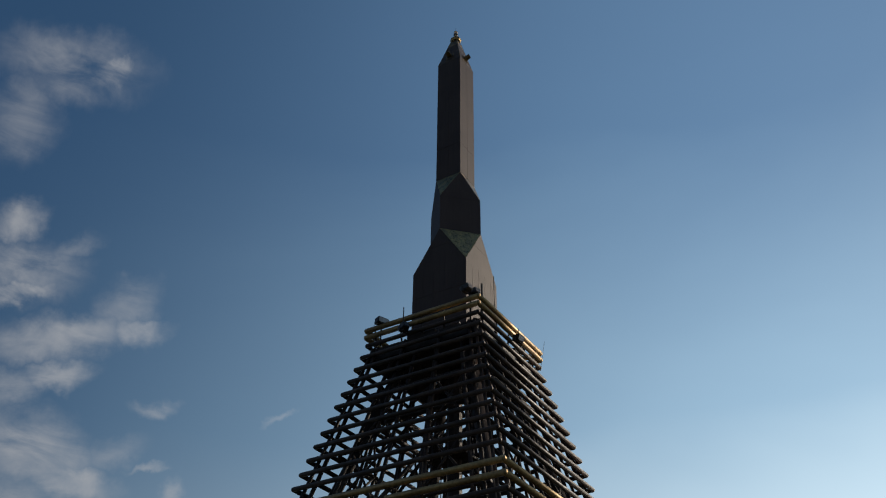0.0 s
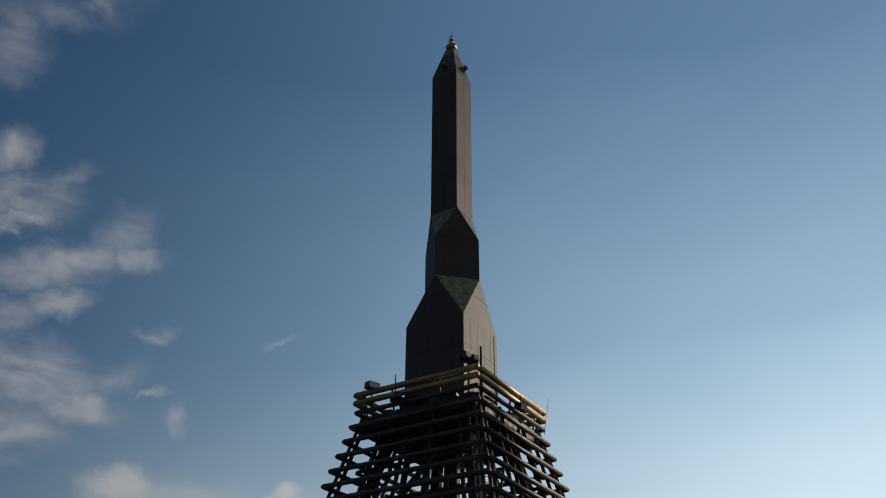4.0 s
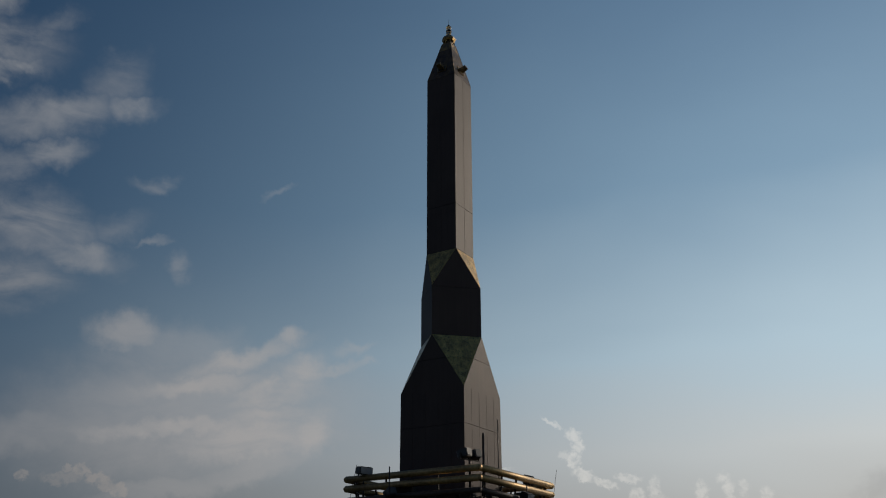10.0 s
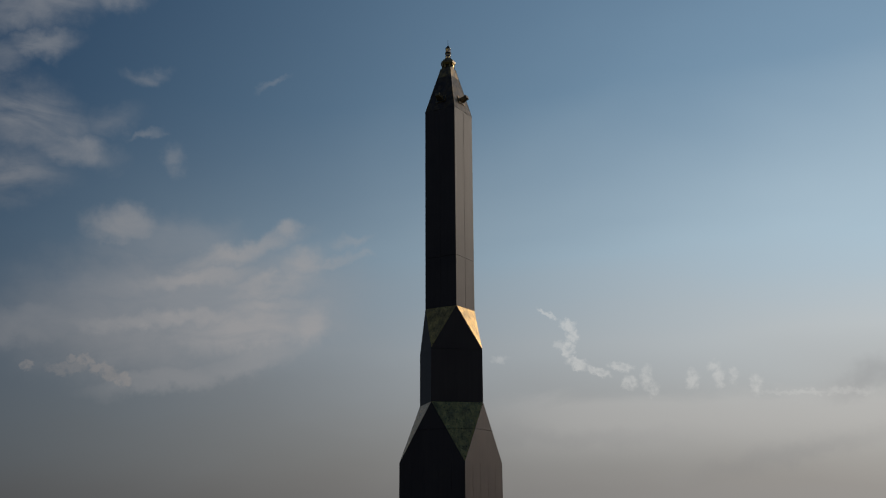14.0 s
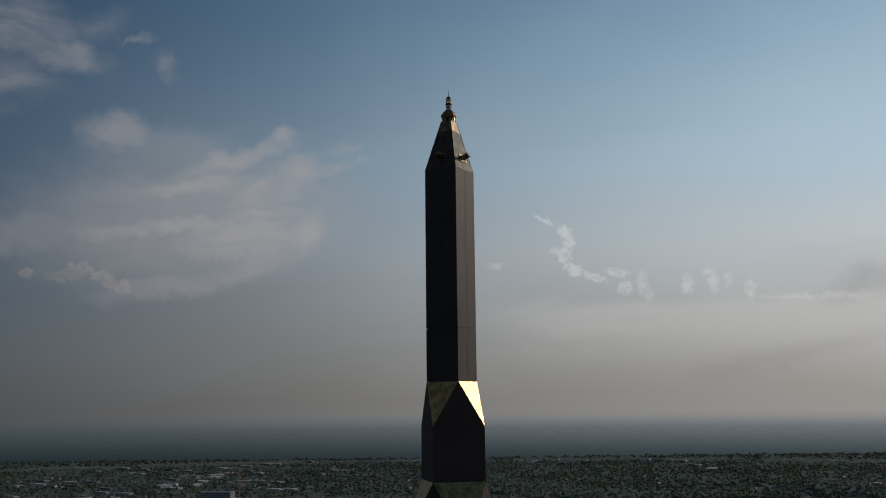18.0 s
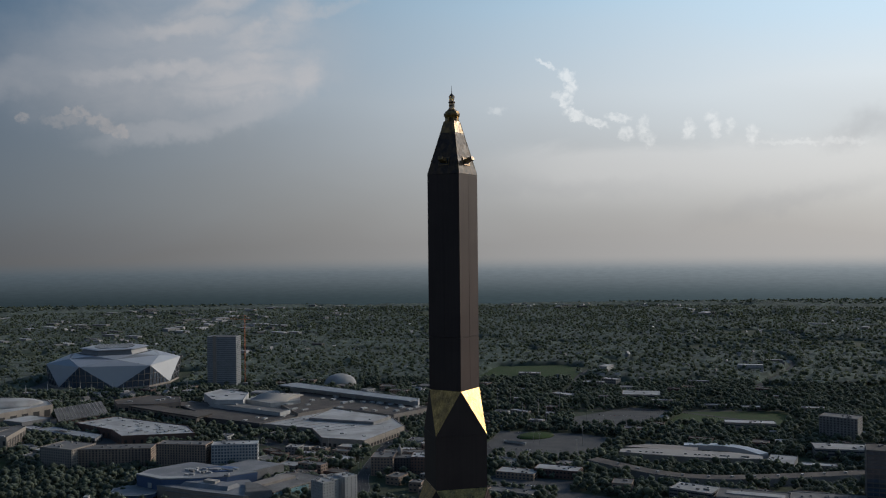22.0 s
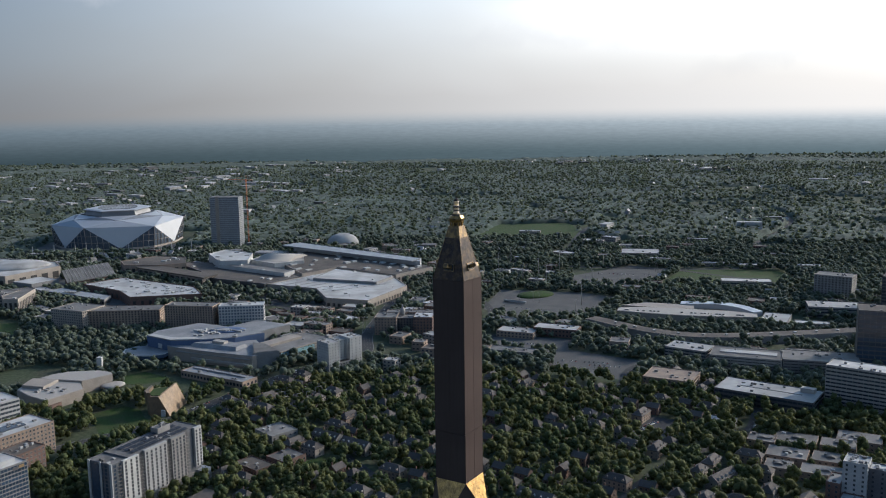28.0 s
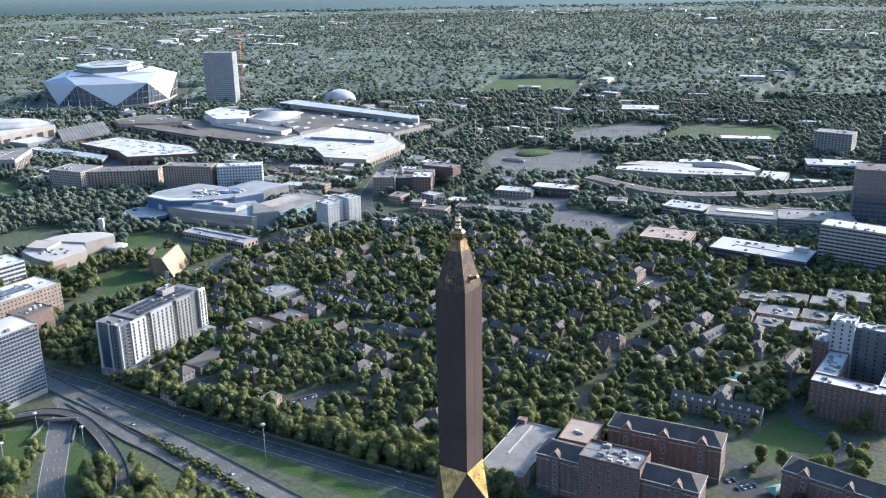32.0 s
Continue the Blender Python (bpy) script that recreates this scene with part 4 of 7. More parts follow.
field("lawn", "park lawn before the aquarium", "lawn", [(-342, 1034), (-318, 1050), (-275, 1016), (-312, 996), (-332, 1006)], LAWN, 0.03)
field("plaza", "paved ground round the convention halls", "pavement", [(-900, 1450), (60, 1390), (130, 1620), (-60, 1900), (-860, 2250)], LOT, 0.015)
CLEAR_POLY.pop()

# ---- buildings ----
WINDOWS = {}


def window_mesh(w, h, glass, frame, bars=1):
    """A framed window that faces -y, about its middle: frame, cross bars, pane."""
    key = (round(w, 2), round(h, 2), glass.name, frame.name, bars)
    if key not in WINDOWS:
        bm = bmesh.new()
        t = min(0.14, w * 0.1)
        n = bars + 1
        for i in range(n):
            x0, x1 = -w / 2 + w * i / n, -w / 2 + w * (i + 1) / n
            ins = [(x0 + (t if i == 0 else t * 0.4), -h / 2 + t), (x1 - (t if i == n - 1 else t * 0.4), -h / 2 + t), (x1 - (t if i == n - 1 else t * 0.4), h / 2 - t), (x0 + (t if i == 0 else t * 0.4), h / 2 - t)]
            rings = [[bm.verts.new((x, y, z)) for x, z in pts] for pts, y in (([(x0, -h / 2), (x1, -h / 2), (x1, h / 2), (x0, h / 2)], 0.02), ([(x0, -h / 2), (x1, -h / 2), (x1, h / 2), (x0, h / 2)], -0.12), (ins, -0.12), (ins, -0.04))]
            for k in range(4):
                for a, b in zip(rings[1:], rings[2:]):
                    bm.faces.new((a[k], a[(k + 1) % 4], b[(k + 1) % 4], b[k])).material_index = 1
                if not (k == 1 and i < n - 1) and not (k == 3 and i > 0):
                    bm.faces.new((rings[0][k], rings[0][(k + 1) % 4], rings[1][(k + 1) % 4], rings[1][k])).material_index = 1
            bm.faces.new(rings[3]).material_index = 0
        bmesh.ops.remove_doubles(bm, verts=bm.verts[:], dist=0.001)
        me = finish(bm, "window")
        me.materials.append(glass)
        me.materials.append(frame)
        WINDOWS[key] = me
    return WINDOWS[key]


def sides_of(x, y, turn):
    """Which sides of an upright block look towards the spire: (name, turn of the side)."""
    res = []
    for k, a in enumerate((0, 90, 180, 270)):
        n = radians(turn + a - 90)
        if math.cos(n) * (0 - x) + math.sin(n) * (-48 - y) > 0.12 * math.hypot(x, y):
            res.append(a)
    return res


def block(parent, turn, cx, cy, w, d, z0, z1, wall, roof, floors=0, bay=4.0, win=(1.6, 1.8), glass=None, frame=None, style="grid", parapet=0.9, units=0, base=0.0, bars=1, seen=None, big=1.0):
    """One upright body of a building with its roof, parapet and windows, in the building's own axes."""
    glass, frame = glass or GLASS, frame or wall
    body = part("wall", box(cx - w / 2, cx + w / 2, cy - d / 2, cy + d / 2, z0, z1), wall, parent)
    part("roof", box(cx - w / 2 + 0.4, cx + w / 2 - 0.4, cy - d / 2 + 0.4, cy + d / 2 - 0.4, z1, z1 + 0.15), roof, parent)
    if parapet:
        bm = bmesh.new()
        for x0, x1, y0, y1 in ((-w / 2, w / 2, -d / 2, -d / 2 + 0.35), (-w / 2, w / 2, d / 2 - 0.35, d / 2), (-w / 2, -w / 2 + 0.35, -d / 2 + 0.35, d / 2 - 0.35), (w / 2 - 0.35, w / 2, -d / 2 + 0.35, d / 2 - 0.35)):
            add_box(bm, cx + x0, cx + x1, cy + y0, cy + y1, z1, z1 + parapet)
        part("parapet", bm, wall, parent)
    p0 = parent.matrix_basis.translation
    if floors:
        storey = (z1 - z0 - base) / floors
        for a in seen if seen is not None else sides_of(p0.x, p0.y, turn):
            length, out_ = (w, d) if a in (0, 180) else (d, w)
            spin = pose(cx, cy, 0, 0, 0, a)
            n = max(1, int(length / bay))
            far_off = math.hypot(p0.x, p0.y) > 950 and parent.name not in ("hotel", "building_shell")
            if far_off and style == "grid":
                bm = bmesh.new()
                for f in range(floors):
                    zc = z0 + base + storey * (f + 0.52)
                    for i in range(n):
                        x = -length / 2 + length * (i + 0.5) / n
                        add_box(bm, x - win[0] / 2, x + win[0] / 2, -out_ / 2 - 0.12, -out_ / 2 + 0.05, zc - win[1] / 2, zc + win[1] / 2)
                tagged(part("windows", bm, glass, parent, "", spin), kind="stuff")
                continue
            for f in range(floors):
                zc = z0 + base + storey * (f + 0.52)
                if style == "band":
                    bm = bmesh.new()
                    add_box(bm, -length / 2 + 0.5, length / 2 - 0.5, -out_ / 2 - 0.08, -out_ / 2 + 0.05, zc - win[1] / 2, zc + win[1] / 2)
                    strip = part("window_band", bm, glass, parent, "", spin)
                    mb = bmesh.new()
                    for i in range(1, n):
                        x = -length / 2 + length * i / n
                        add_box(mb, x - 0.12, x + 0.12, -out_ / 2 - 0.2, -out_ / 2 - 0.07, zc - win[1] / 2, zc + win[1] / 2)
                    tagged(part("mullions", mb, frame, strip), kind="stuff")
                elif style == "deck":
                    # a black strip on the wall stands for the shade between deck floors
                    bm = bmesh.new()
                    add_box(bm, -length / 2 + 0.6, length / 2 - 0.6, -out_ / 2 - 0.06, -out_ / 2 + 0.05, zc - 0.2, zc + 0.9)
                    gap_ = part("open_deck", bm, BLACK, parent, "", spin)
                    mb = bmesh.new()
                    for i in range(1, n):
                        x = -length / 2 + length * i / n
                        add_box(mb, x - 0.3, x + 0.3, -out_ / 2 - 0.14, -out_ / 2 - 0.05, zc - 0.2, zc + 0.9)
                    tagged(part("posts", mb, wall, gap_), kind="stuff")
                else:
                    me = window_mesh(win[0], win[1], glass, frame, bars)
                    for i in range(n):
                        part("window", me, None, parent, "", spin @ pose(-length / 2 + length * (i + 0.5) / n, -out_ / 2, zc))
    rng = random.Random(int(abs(cx * 7 + cy * 13 + w * 31 + d * 17 + p0.x)))
    far_units = bmesh.new() if math.hypot(p0.x, p0.y) > 900 else None
    for i in range(units):
        ux, uy = cx + rng.uniform(-0.38, 0.38) * w, cy + rng.uniform(-0.36, 0.36) * d
        uw, ud, uh = rng.uniform(1.5, 4) * big, rng.uniform(1.5, 3) * big, rng.uniform(1.0, 2.2) * (1 + big) / 2
        if far_units is not None:
            add_box(far_units, ux - uw / 2, ux + uw / 2, uy - ud / 2, uy + ud / 2, z1 + 0.15, z1 + 0.15 + uh)
            continue
        bm = box(ux - uw / 2, ux + uw / 2, uy - ud / 2, uy + ud / 2, z1 + 0.15, z1 + 0.15 + uh, 0.08)
        part("rooftop_unit", bm, rng.choice((WHITE_ROOF, GREY_ROOF, GREY_WALL) if big == 1 else (WHITE_WALL, WHITE_ROOF)), parent)
    if far_units is not None and units:
        tagged(part("roof_plant", far_units, WHITE_ROOF if big > 1 else GREY_WALL, parent), kind="stuff")
    return body


def hall(name, label, category, points, h, wall, roof, units=0, big=2.0, opening=None, parapet=1.2, group="", foot=0.0, unit_mat=None):
    """A building over a many-sided plan: walls, sunk roof, parapet, black boxes as the shade of openings on the sides
    towards the spire, roof plant.
    """
    area = sum(a[0] * b[1] - b[0] * a[1] for a, b in zip(points, points[1:] + points[:1]))
    ring = [Vector(p) for p in (points if area > 0 else points[::-1])]
    mid = sum(ring, Vector((0, 0))) / len(ring)
    ob = thing(name, label, category, pose(mid.x, mid.y, 0), group)
    CLEAR_POLY.append([tuple(mid + (p - mid) * 1.06) for p in ring])
    ring = [p - mid for p in ring]
    part("wall", prism([tuple(p) for p in ring], foot, h), wall, ob)
    part("roof", prism([tuple(p * 0.985) for p in ring], h, h + 0.2), roof, ob)
    rim, opening_shade = bmesh.new(), bmesh.new()
    loops = [[rim.verts.new((*(p * k), z)) for p in ring] for k, z in ((1, h), (1, h + parapet), (0.986, h + parapet), (0.986, h + 0.1))]
    for lo, hi in zip(loops, loops[1:]):
        for k in range(len(ring)):
            rim.faces.new((lo[k], lo[(k + 1) % len(ring)], hi[(k + 1) % len(ring)], hi[k]))
    for p, q in zip(ring, ring[1:] + ring[:1]):
        d = (q - p).normalized()
        n = Vector((d.y, -d.x))
        if opening and n.dot(-mid.normalized()) > 0.1:
            step, ow, z0, z1 = opening
            count = int((q - p).length / step)
            for i in range(count):
                c = p + (q - p) * (i + 0.5) / count
                c0, c1 = c - d * ow / 2, c + d * ow / 2
                # black box proud of the wall, painting the shade inside an opening
                v = [opening_shade.verts.new((*w, z)) for w, z in ((c0 + n * 0.25, z0), (c1 + n * 0.25, z0), (c1 + n * 0.25, z1), (c0 + n * 0.25, z1), (c0 - n * 0.1, z0), (c1 - n * 0.1, z0), (c1 - n * 0.1, z1), (c0 - n * 0.1, z1))]
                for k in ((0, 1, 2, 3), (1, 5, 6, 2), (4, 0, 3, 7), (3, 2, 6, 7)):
                    opening_shade.faces.new([v[i] for i in k])
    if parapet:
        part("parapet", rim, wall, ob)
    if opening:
        tagged(part("openings", opening_shade, BLACK, ob), kind="stuff")
    if units:
        rng = random.Random(len(points) * 7 + int(h * 10) + int(abs(mid.x)))
        plant, made = bmesh.new(), 0
        lo, hi = [min(p[i] for p in ring) for i in (0, 1)], [max(p[i] for p in ring) for i in (0, 1)]
        turn = math.atan2((ring[1] - ring[0]).y, (ring[1] - ring[0]).x)
        while made < units:
            c = Vector((rng.uniform(lo[0], hi[0]), rng.uniform(lo[1], hi[1])))
            inside = sum(((p.y > c.y) != (q.y > c.y)) and c.x * 1.06 < (q.x - p.x) * (c.y * 1.06 - p.y) / (q.y - p.y) + p.x for p, q in zip(ring, ring[1:] + ring[:1])) % 2
            if inside:
                w, d, t = rng.uniform(0.8, 2.4) * big, rng.uniform(0.8, 1.4) * big, rng.uniform(0.8, 1.5) * (1 + big) / 2
                v = add_box(plant, -w, w, -d, d, h + 0.2, h + 0.2 + t)
                bmesh.ops.transform(plant, matrix=Matrix.Translation((c.x, c.y, 0)) @ Matrix.Rotation(turn, 4, "Z"), verts=v)
            made += 1
        tagged(part("roof_plant", plant, unit_mat or WHITE_WALL, ob), kind="stuff")
    return ob


def building(name, label, category, x, y, turn, w, d, h, wall, roof, group="", **kw):
    ob = thing(name, label, category, pose(x, y, 0, 0, 0, turn), group)
    block(ob, turn, 0, 0, w, d, 0, h, wall, roof, **kw)
    clear(x, y, turn, w, d)
    return ob


# the apartment tower by the motorway
apt = thing("apartment_tower", "grey and white apartment tower with blue glass end and solar panels", "apartment building", pose(-216, 685, 0, 0, 0, 59.4))
clear(-216, 685, 59.4, 100, 32)
block(apt, 59.4, 0, 0, 97, 28, 0, 8.5, GREY_WALL, GREY_ROOF, 1, 5, (1.4, 5.6), GLASS, STONE_TRIM, parapet=0.0)
block(apt, 59.4, 8, 0.4, 80, 26, 8.5, 46, SLATE, GREY_ROOF, units=10)
block(apt, 59.4, -40.2, 0.2, 16, 26.5, 8.5, 45.5, SLATE, GREY_ROOF, 12, 4.4, (2.6, 2.5), BLUE_GLASS, DARK_WALL, units=4)
PALE_PANEL = material("pale_grey_panel", (0.3, 0.3, 0.3), 0.7, 0, 1, 0.08, (0.26, 0.26, 0.26), 0.1)
for f0, f1, mat, cols, z0, z1 in ((0.10, 0.27, WHITE_WALL, 3, 10.5, 46.4), (0.33, 0.58, PALE_PANEL, 5, 9.5, 47.2), (0.63, 0.80, GREY_WALL, 4, 9.5, 47.0), (0.91, 0.995, WHITE_WALL, 2, 13.0, 47.4)):
    x0, x1 = -48.5 + 97 * f0, -48.5 + 97 * f1
    bay_ = part("facade_bay", box(x0, x1, -15.0, -12.5, z0, z1, 0.1), mat, apt)
    me = window_mesh(1.9, 2.3, GLASS, DARK_WALL, 1)
    for f in range(12):
        for i in range(cols):
            if 11.6 + 2.95 * f - 1.3 > z0 and 11.6 + 2.95 * f + 1.2 < z1:
                part("window", me, None, bay_, "", pose(x0 + (x1 - x0) * (i + 0.5) / cols, -15.0, 11.6 + 2.95 * f))
for f0, wide in ((0.075, 3.0), (0.30, 4.2), (0.605, 3.6), (0.825, 3.0)):
    cx = -48.5 + 97 * f0
    part("balcony_recess", box(cx - wide / 2, cx + wide / 2, -12.9, -12.5, 9.5, 46), DARK_WALL, apt, "dark recessed balcony strip")
    for f in range(12):
        b = part("balcony", box(cx - wide / 2, cx + wide / 2, -14.5, -12.6, 10.2 + 2.95 * f, 10.42 + 2.95 * f), STONE_TRIM, apt)
        part("railing", box(cx - wide / 2, cx + wide / 2, -14.5, -14.42, 10.42 + 2.95 * f, 11.4 + 2.95 * f), DARK_WALL, b)
part("corner_mark", lathe([(1.9, 0), (2.0, 0.25), (1.3, 0.3)], 20), WHITE_WALL, apt, "round pale mark drawn as a plain disc", pose(-45.4, -12.6, 43.4, 90))
part("terrace", box(41, 52, -20, -6, 0, 9.5, 0.2), PALE_PANEL, apt, "low pale terrace block")
SOLAR = material("solar_cell", (0.02, 0.024, 0.035), 0.45, 0, 2, 0.1, spec=0.2)
for r in range(9):
    for s in range(3):
        tilt = pose(-20 + r * 6.9, -7.5 + s * 7.0, 47.1, 10)
        part("solar_panel", box(-3.1, 3.1, -2.0, 2.0, -0.06, 0.06, 0.02), SOLAR, apt, "dark blue solar panel", tilt)
block(apt, 59.4, 24, 8, 14, 8, 46.2, 50.5, GREY_WALL, GREY_ROOF, units=2)
for cy, w in ((11.5, 2.2), (-1.0, 1.6), (-12.0, 2.4)):
    part("end_fin", box(-49.0, -48.2, cy - w / 2, cy + w / 2, 6, 46.8), WHITE_WALL, apt, "white upright fin on the end wall")
part("end_glass", box(-48.6, -48.25, 1.0, 9.0, 8, 44), BLUE_GLASS, apt, "tall blue glass strip")

# office tower with ribbon windows, and its neighbours
ey = building("office_tower", "glass office tower with pale horizontal bands beside the motorway", "office building", -316, 603, 55, 64, 30, 58, GREY_WALL, WHITE_ROOF, floors=18, bay=2.6, win=(2, 2.15), style="band", units=8, glass=BLUE_GLASS, frame=GREY_WALL, base=4)
part("roof_screen", box(-26, 26, -9, 9, 58.1, 61.5), WHITE_ROOF, ey)
part("sign_bar", box(20, 24, -15.3, -15.05, 54.3, 56.6), DARK_WALL, ey, "dark lettering panel drawn as a bar")
part("sign_bar", box(25, 29, -15.3, -15.05, 55, 57.2), GOLD_PIPE, ey, "yellow slanted mark")
white_l = building("courtyard_building", "brick and glass block with a white roof and courtyard", "apartment building", -367, 784, 54.3, 64, 38, 27, BRICK_TAN, WHITE_ROOF, floors=7, bay=3.6, win=(2, 2.2), units=14, frame=STONE_TRIM)
part("skylight_well", box(-20, 12, -6, 6, 27.2, 28.4), GLASS, white_l)
building("brick_block", "orange brick apartment block with square windows", "apartment building", -338, 735, 61.5, 30, 24, 25, BRICK_RED, DARK_ROOF, floors=7, bay=4, win=(2.2, 1.9), units=8, frame=STONE_TRIM)
building("office_block", "white and glass low office with roof plant", "office building", -425, 862, 50, 56, 34, 27, WHITE_WALL, WHITE_ROOF, floors=6, bay=4, win=(3, 2.2), style="band", units=10)
building("office_block", "grey flat-roofed block by the office tower", "office building", -372, 690, 55, 40, 26, 30, GREY_WALL, WHITE_ROOF, floors=8, bay=4, win=(3, 2), style="band", units=8)


# red brick student halls with steep dark roofs
def brick_hall(x, y, turn, w, d, h, gables, label):
    hall = thing("brick_hall", label, "student hall", pose(x, y, 0, 0, 0, turn), "red brick halls")
    clear(x, y, turn, w, d)
    part("wall", box(-w / 2, w / 2, -d / 2, d / 2, 0, h), BRICK_RED, hall)
    rise = 5.2
    part("roof", prism([(-w / 2 - 0.5, -d / 2 - 0.6), (w / 2 + 0.5, -d / 2 - 0.6), (w / 2 + 0.5, d / 2 + 0.6), (-w / 2 - 0.5, d / 2 + 0.6)], h, h + rise,
                       [(-w / 2 + 7, -0.3), (w / 2 - 7, -0.3), (w / 2 - 7, 0.3), (-w / 2 + 7, 0.3)]), HALL_ROOF, hall)
    for z, o in ((h - 3.4, 0.25), (3.6, 0.2), (h - 0.35, 0.7)):
        bm = bmesh.new()
        add_box(bm, -w / 2 - o, w / 2 + o, -d / 2 - o, -d / 2 + 0.05, z, z + 0.4)
        add_box(bm, w / 2 - 0.05, w / 2 + o, -d / 2 + 0.05, d / 2 + o, z, z + 0.4)
        add_box(bm, -w / 2 - o, -w / 2 + 0.05, -d / 2 + 0.05, d / 2 + o, z, z + 0.4)
        part("stone_band", bm, STONE_TRIM, hall)
    me = window_mesh(1.5, 2.0, GLASS, STONE_TRIM, 1)
    n, floors = int(w / 4.6), int((h - 1) / 3.4)
    for f in range(floors):
        for i in range(n):
            part("window", me, None, hall, "", pose(-w / 2 + w * (i + 0.5) / n, -d / 2, 2.4 + 3.4 * f))
        for side in (90, 270):
            for i in range(4):
                part("window", me, None, hall, "", pose(0, 0, 0, 0, 0, side) @ pose(-d / 2 + d * (i + 0.5) / 4, -w / 2, 2.4 + 3.4 * f))
    for g in range(gables):
        gx = -w / 2 + w * (g + 0.5) / gables
        bay_ = part("gabled_bay", box(gx - 3.1, gx + 3.1, -d / 2 - 0.9, -d / 2 + 0.1, 0, h + 0.6), BRICK_RED, hall)
        bm = bmesh.new()
        tri = ((gx - 3.5, h + 0.4), (gx + 3.5, h + 0.4), (gx, h + 4.6))
        fr, bk = [bm.verts.new((p, -d / 2 - 1.1, q)) for p, q in tri], [bm.verts.new((gx + (p - gx) * 0.98, -d / 2 + 3.5, q)) for p, q in tri]
        bm.faces.new(fr)
        bm.faces.new(bk[::-1])
        for i in range(3):
            bm.faces.new((fr[i], bk[i], bk[(i + 1) % 3], fr[(i + 1) % 3]))
        bmesh.ops.recalc_face_normals(bm, faces=bm.faces[:])
        part("gable", bm, BRICK_RED, bay_)
        for s in (-1, 1):
            bm = bmesh.new()
            rod(bm, (gx + s * 3.7, -d / 2 - 1.2, h + 0.3), (gx, -d / 2 - 1.2, h + 4.8), 0.24, 4)
            part("coping", bm, STONE_TRIM, bay_, "pale stone coping")
        for f in range(floors):
            part("bay_window", window_mesh(2.6, 2.3, GLASS, WHITE_WALL, 2), None, bay_, "", pose(gx, -d / 2 - 0.9, 2.4 + 3.4 * f))
    bm = bmesh.new()
    add_box(bm, -w / 2 - 0.9, w / 2 + 0.9, -d / 2 - 0.95, -d / 2 - 0.6, h - 0.1, h + 0.35)
    part("gutter", bm, WHITE_WALL, hall, "white eaves gutter")
    return hall


clear(228, 500, -31, 90, 40)
clear(105, 420, -31, 200, 40)
clear(190, 440, -31, 60, 60)
clear(150, 452, -31, 150, 26)
clear(-150, 508, -41, 330, 62)
clear(-258, 590, -41, 90, 60)
hall_a = brick_hall(122, 440, -31, 100, 20, 26, 4, "long red brick hall with gabled bays and plant roof")
block(hall_a, -31, -3, -0.6, 38, 22, 0, 31, BRICK_RED, GREY_ROOF, 8, 5.4, (1.8, 2.2), GLASS, STONE_TRIM, units=18, parapet=1.6, seen=[0])
brick_hall(162, 479, -28.4, 72, 20, 26, 3, "long red brick hall with steep dark shingle roof")
brick_hall(252, 410, -41, 76, 18, 25, 3, "red brick hall at the edge of the oval lawn")
building("brick_wing", "tan roofed brick wing between the halls", "student hall", 108, 488, -28, 22, 30, 22, BRICK_RED, BRICK_TAN, floors=4, bay=4, units=3)
deck = building("parking_deck", "white concrete parking deck beside the brick halls", "parking garage", 68, 488, 59, 68, 30, 11, STONE_TRIM, GREY_ROOF, floors=4, bay=6, style="deck", units=0)
part("stair_tower", box(-37, -31, -18, -12, 0, 14.5), BRICK_RED, deck, "red brick stair tower")
part("stair_tower", box(30, 35, 10, 16, 0, 14.5), BRICK_RED, deck, "red brick stair tower")
part("ramp_roof", box(-10, 30, 4, 5, 11.2, 12.2), STONE_TRIM, deck, "low pale ramp wall")

# the white and brick courtyard hall
dorm = thing("courtyard_hall", "brick student hall with white roofs round a court", "student hall", pose(282, 539, 0, 0, 0, -36))
clear(330, 554, -36, 66, 90)
block(dorm, -36, 29, 7.5, 58, 15, 0, 26, BRICK_RED, WHITE_ROOF, 7, 3.8, (1.7, 2.0), GLASS, WHITE_WALL, units=8, parapet=1.2)
block(dorm, -36, 7.5, 38, 15, 46, 0, 26, BRICK_RED, WHITE_ROOF, 7, 6.0, (1.6, 1.9), GLASS, GREY_WALL, units=14, parapet=1.2)
block(dorm, -36, 50.5, 38, 15, 46, 0, 26, WHITE_WALL, WHITE_ROOF, 7, 6.0, (1.6, 1.9), GLASS, GREY_WALL, units=10, parapet=1.2)
block(dorm, -36, 7.5, 70, 17, 18, 0, 50, WHITE_WALL, WHITE_ROOF, 14, 5.2, (1.6, 1.9), GLASS, GREY_WALL, units=8, parapet=1.2)
block(dorm, -36, 50, 70, 17, 18, 0, 48, WHITE_WALL, WHITE_ROOF, 13, 5.2, (1.6, 1.9), GLASS, GREY_WALL, units=8, parapet=1.2)
block(dorm, -36, 28.7, 73, 25.4, 14, 0, 46, SLATE, WHITE_ROOF, 13, 6.0, (1.6, 1.9), GLASS, DARK_WALL, units=14, parapet=1.2)
block(dorm, -36, -6, 66, 10, 22, 0, 34, BRICK_RED, WHITE_ROOF, 9, 5.0, (1.6, 1.9), GLASS, DARK_WALL, units=2, parapet=1.2)

# white hotel of two wings
hotel = thing("hotel", "white L-shaped hotel with small square windows", "hotel", pose(-84, 1052, 0, 0, 0, 40))
clear(-84, 1052, 40, 54, 34)
block(hotel, 40, -16, 0, 16, 24, 0, 34, WHITE_WALL, WHITE_ROOF, 10, 3.4, (1.5, 1.7), GLASS, WHITE_WALL, units=4)
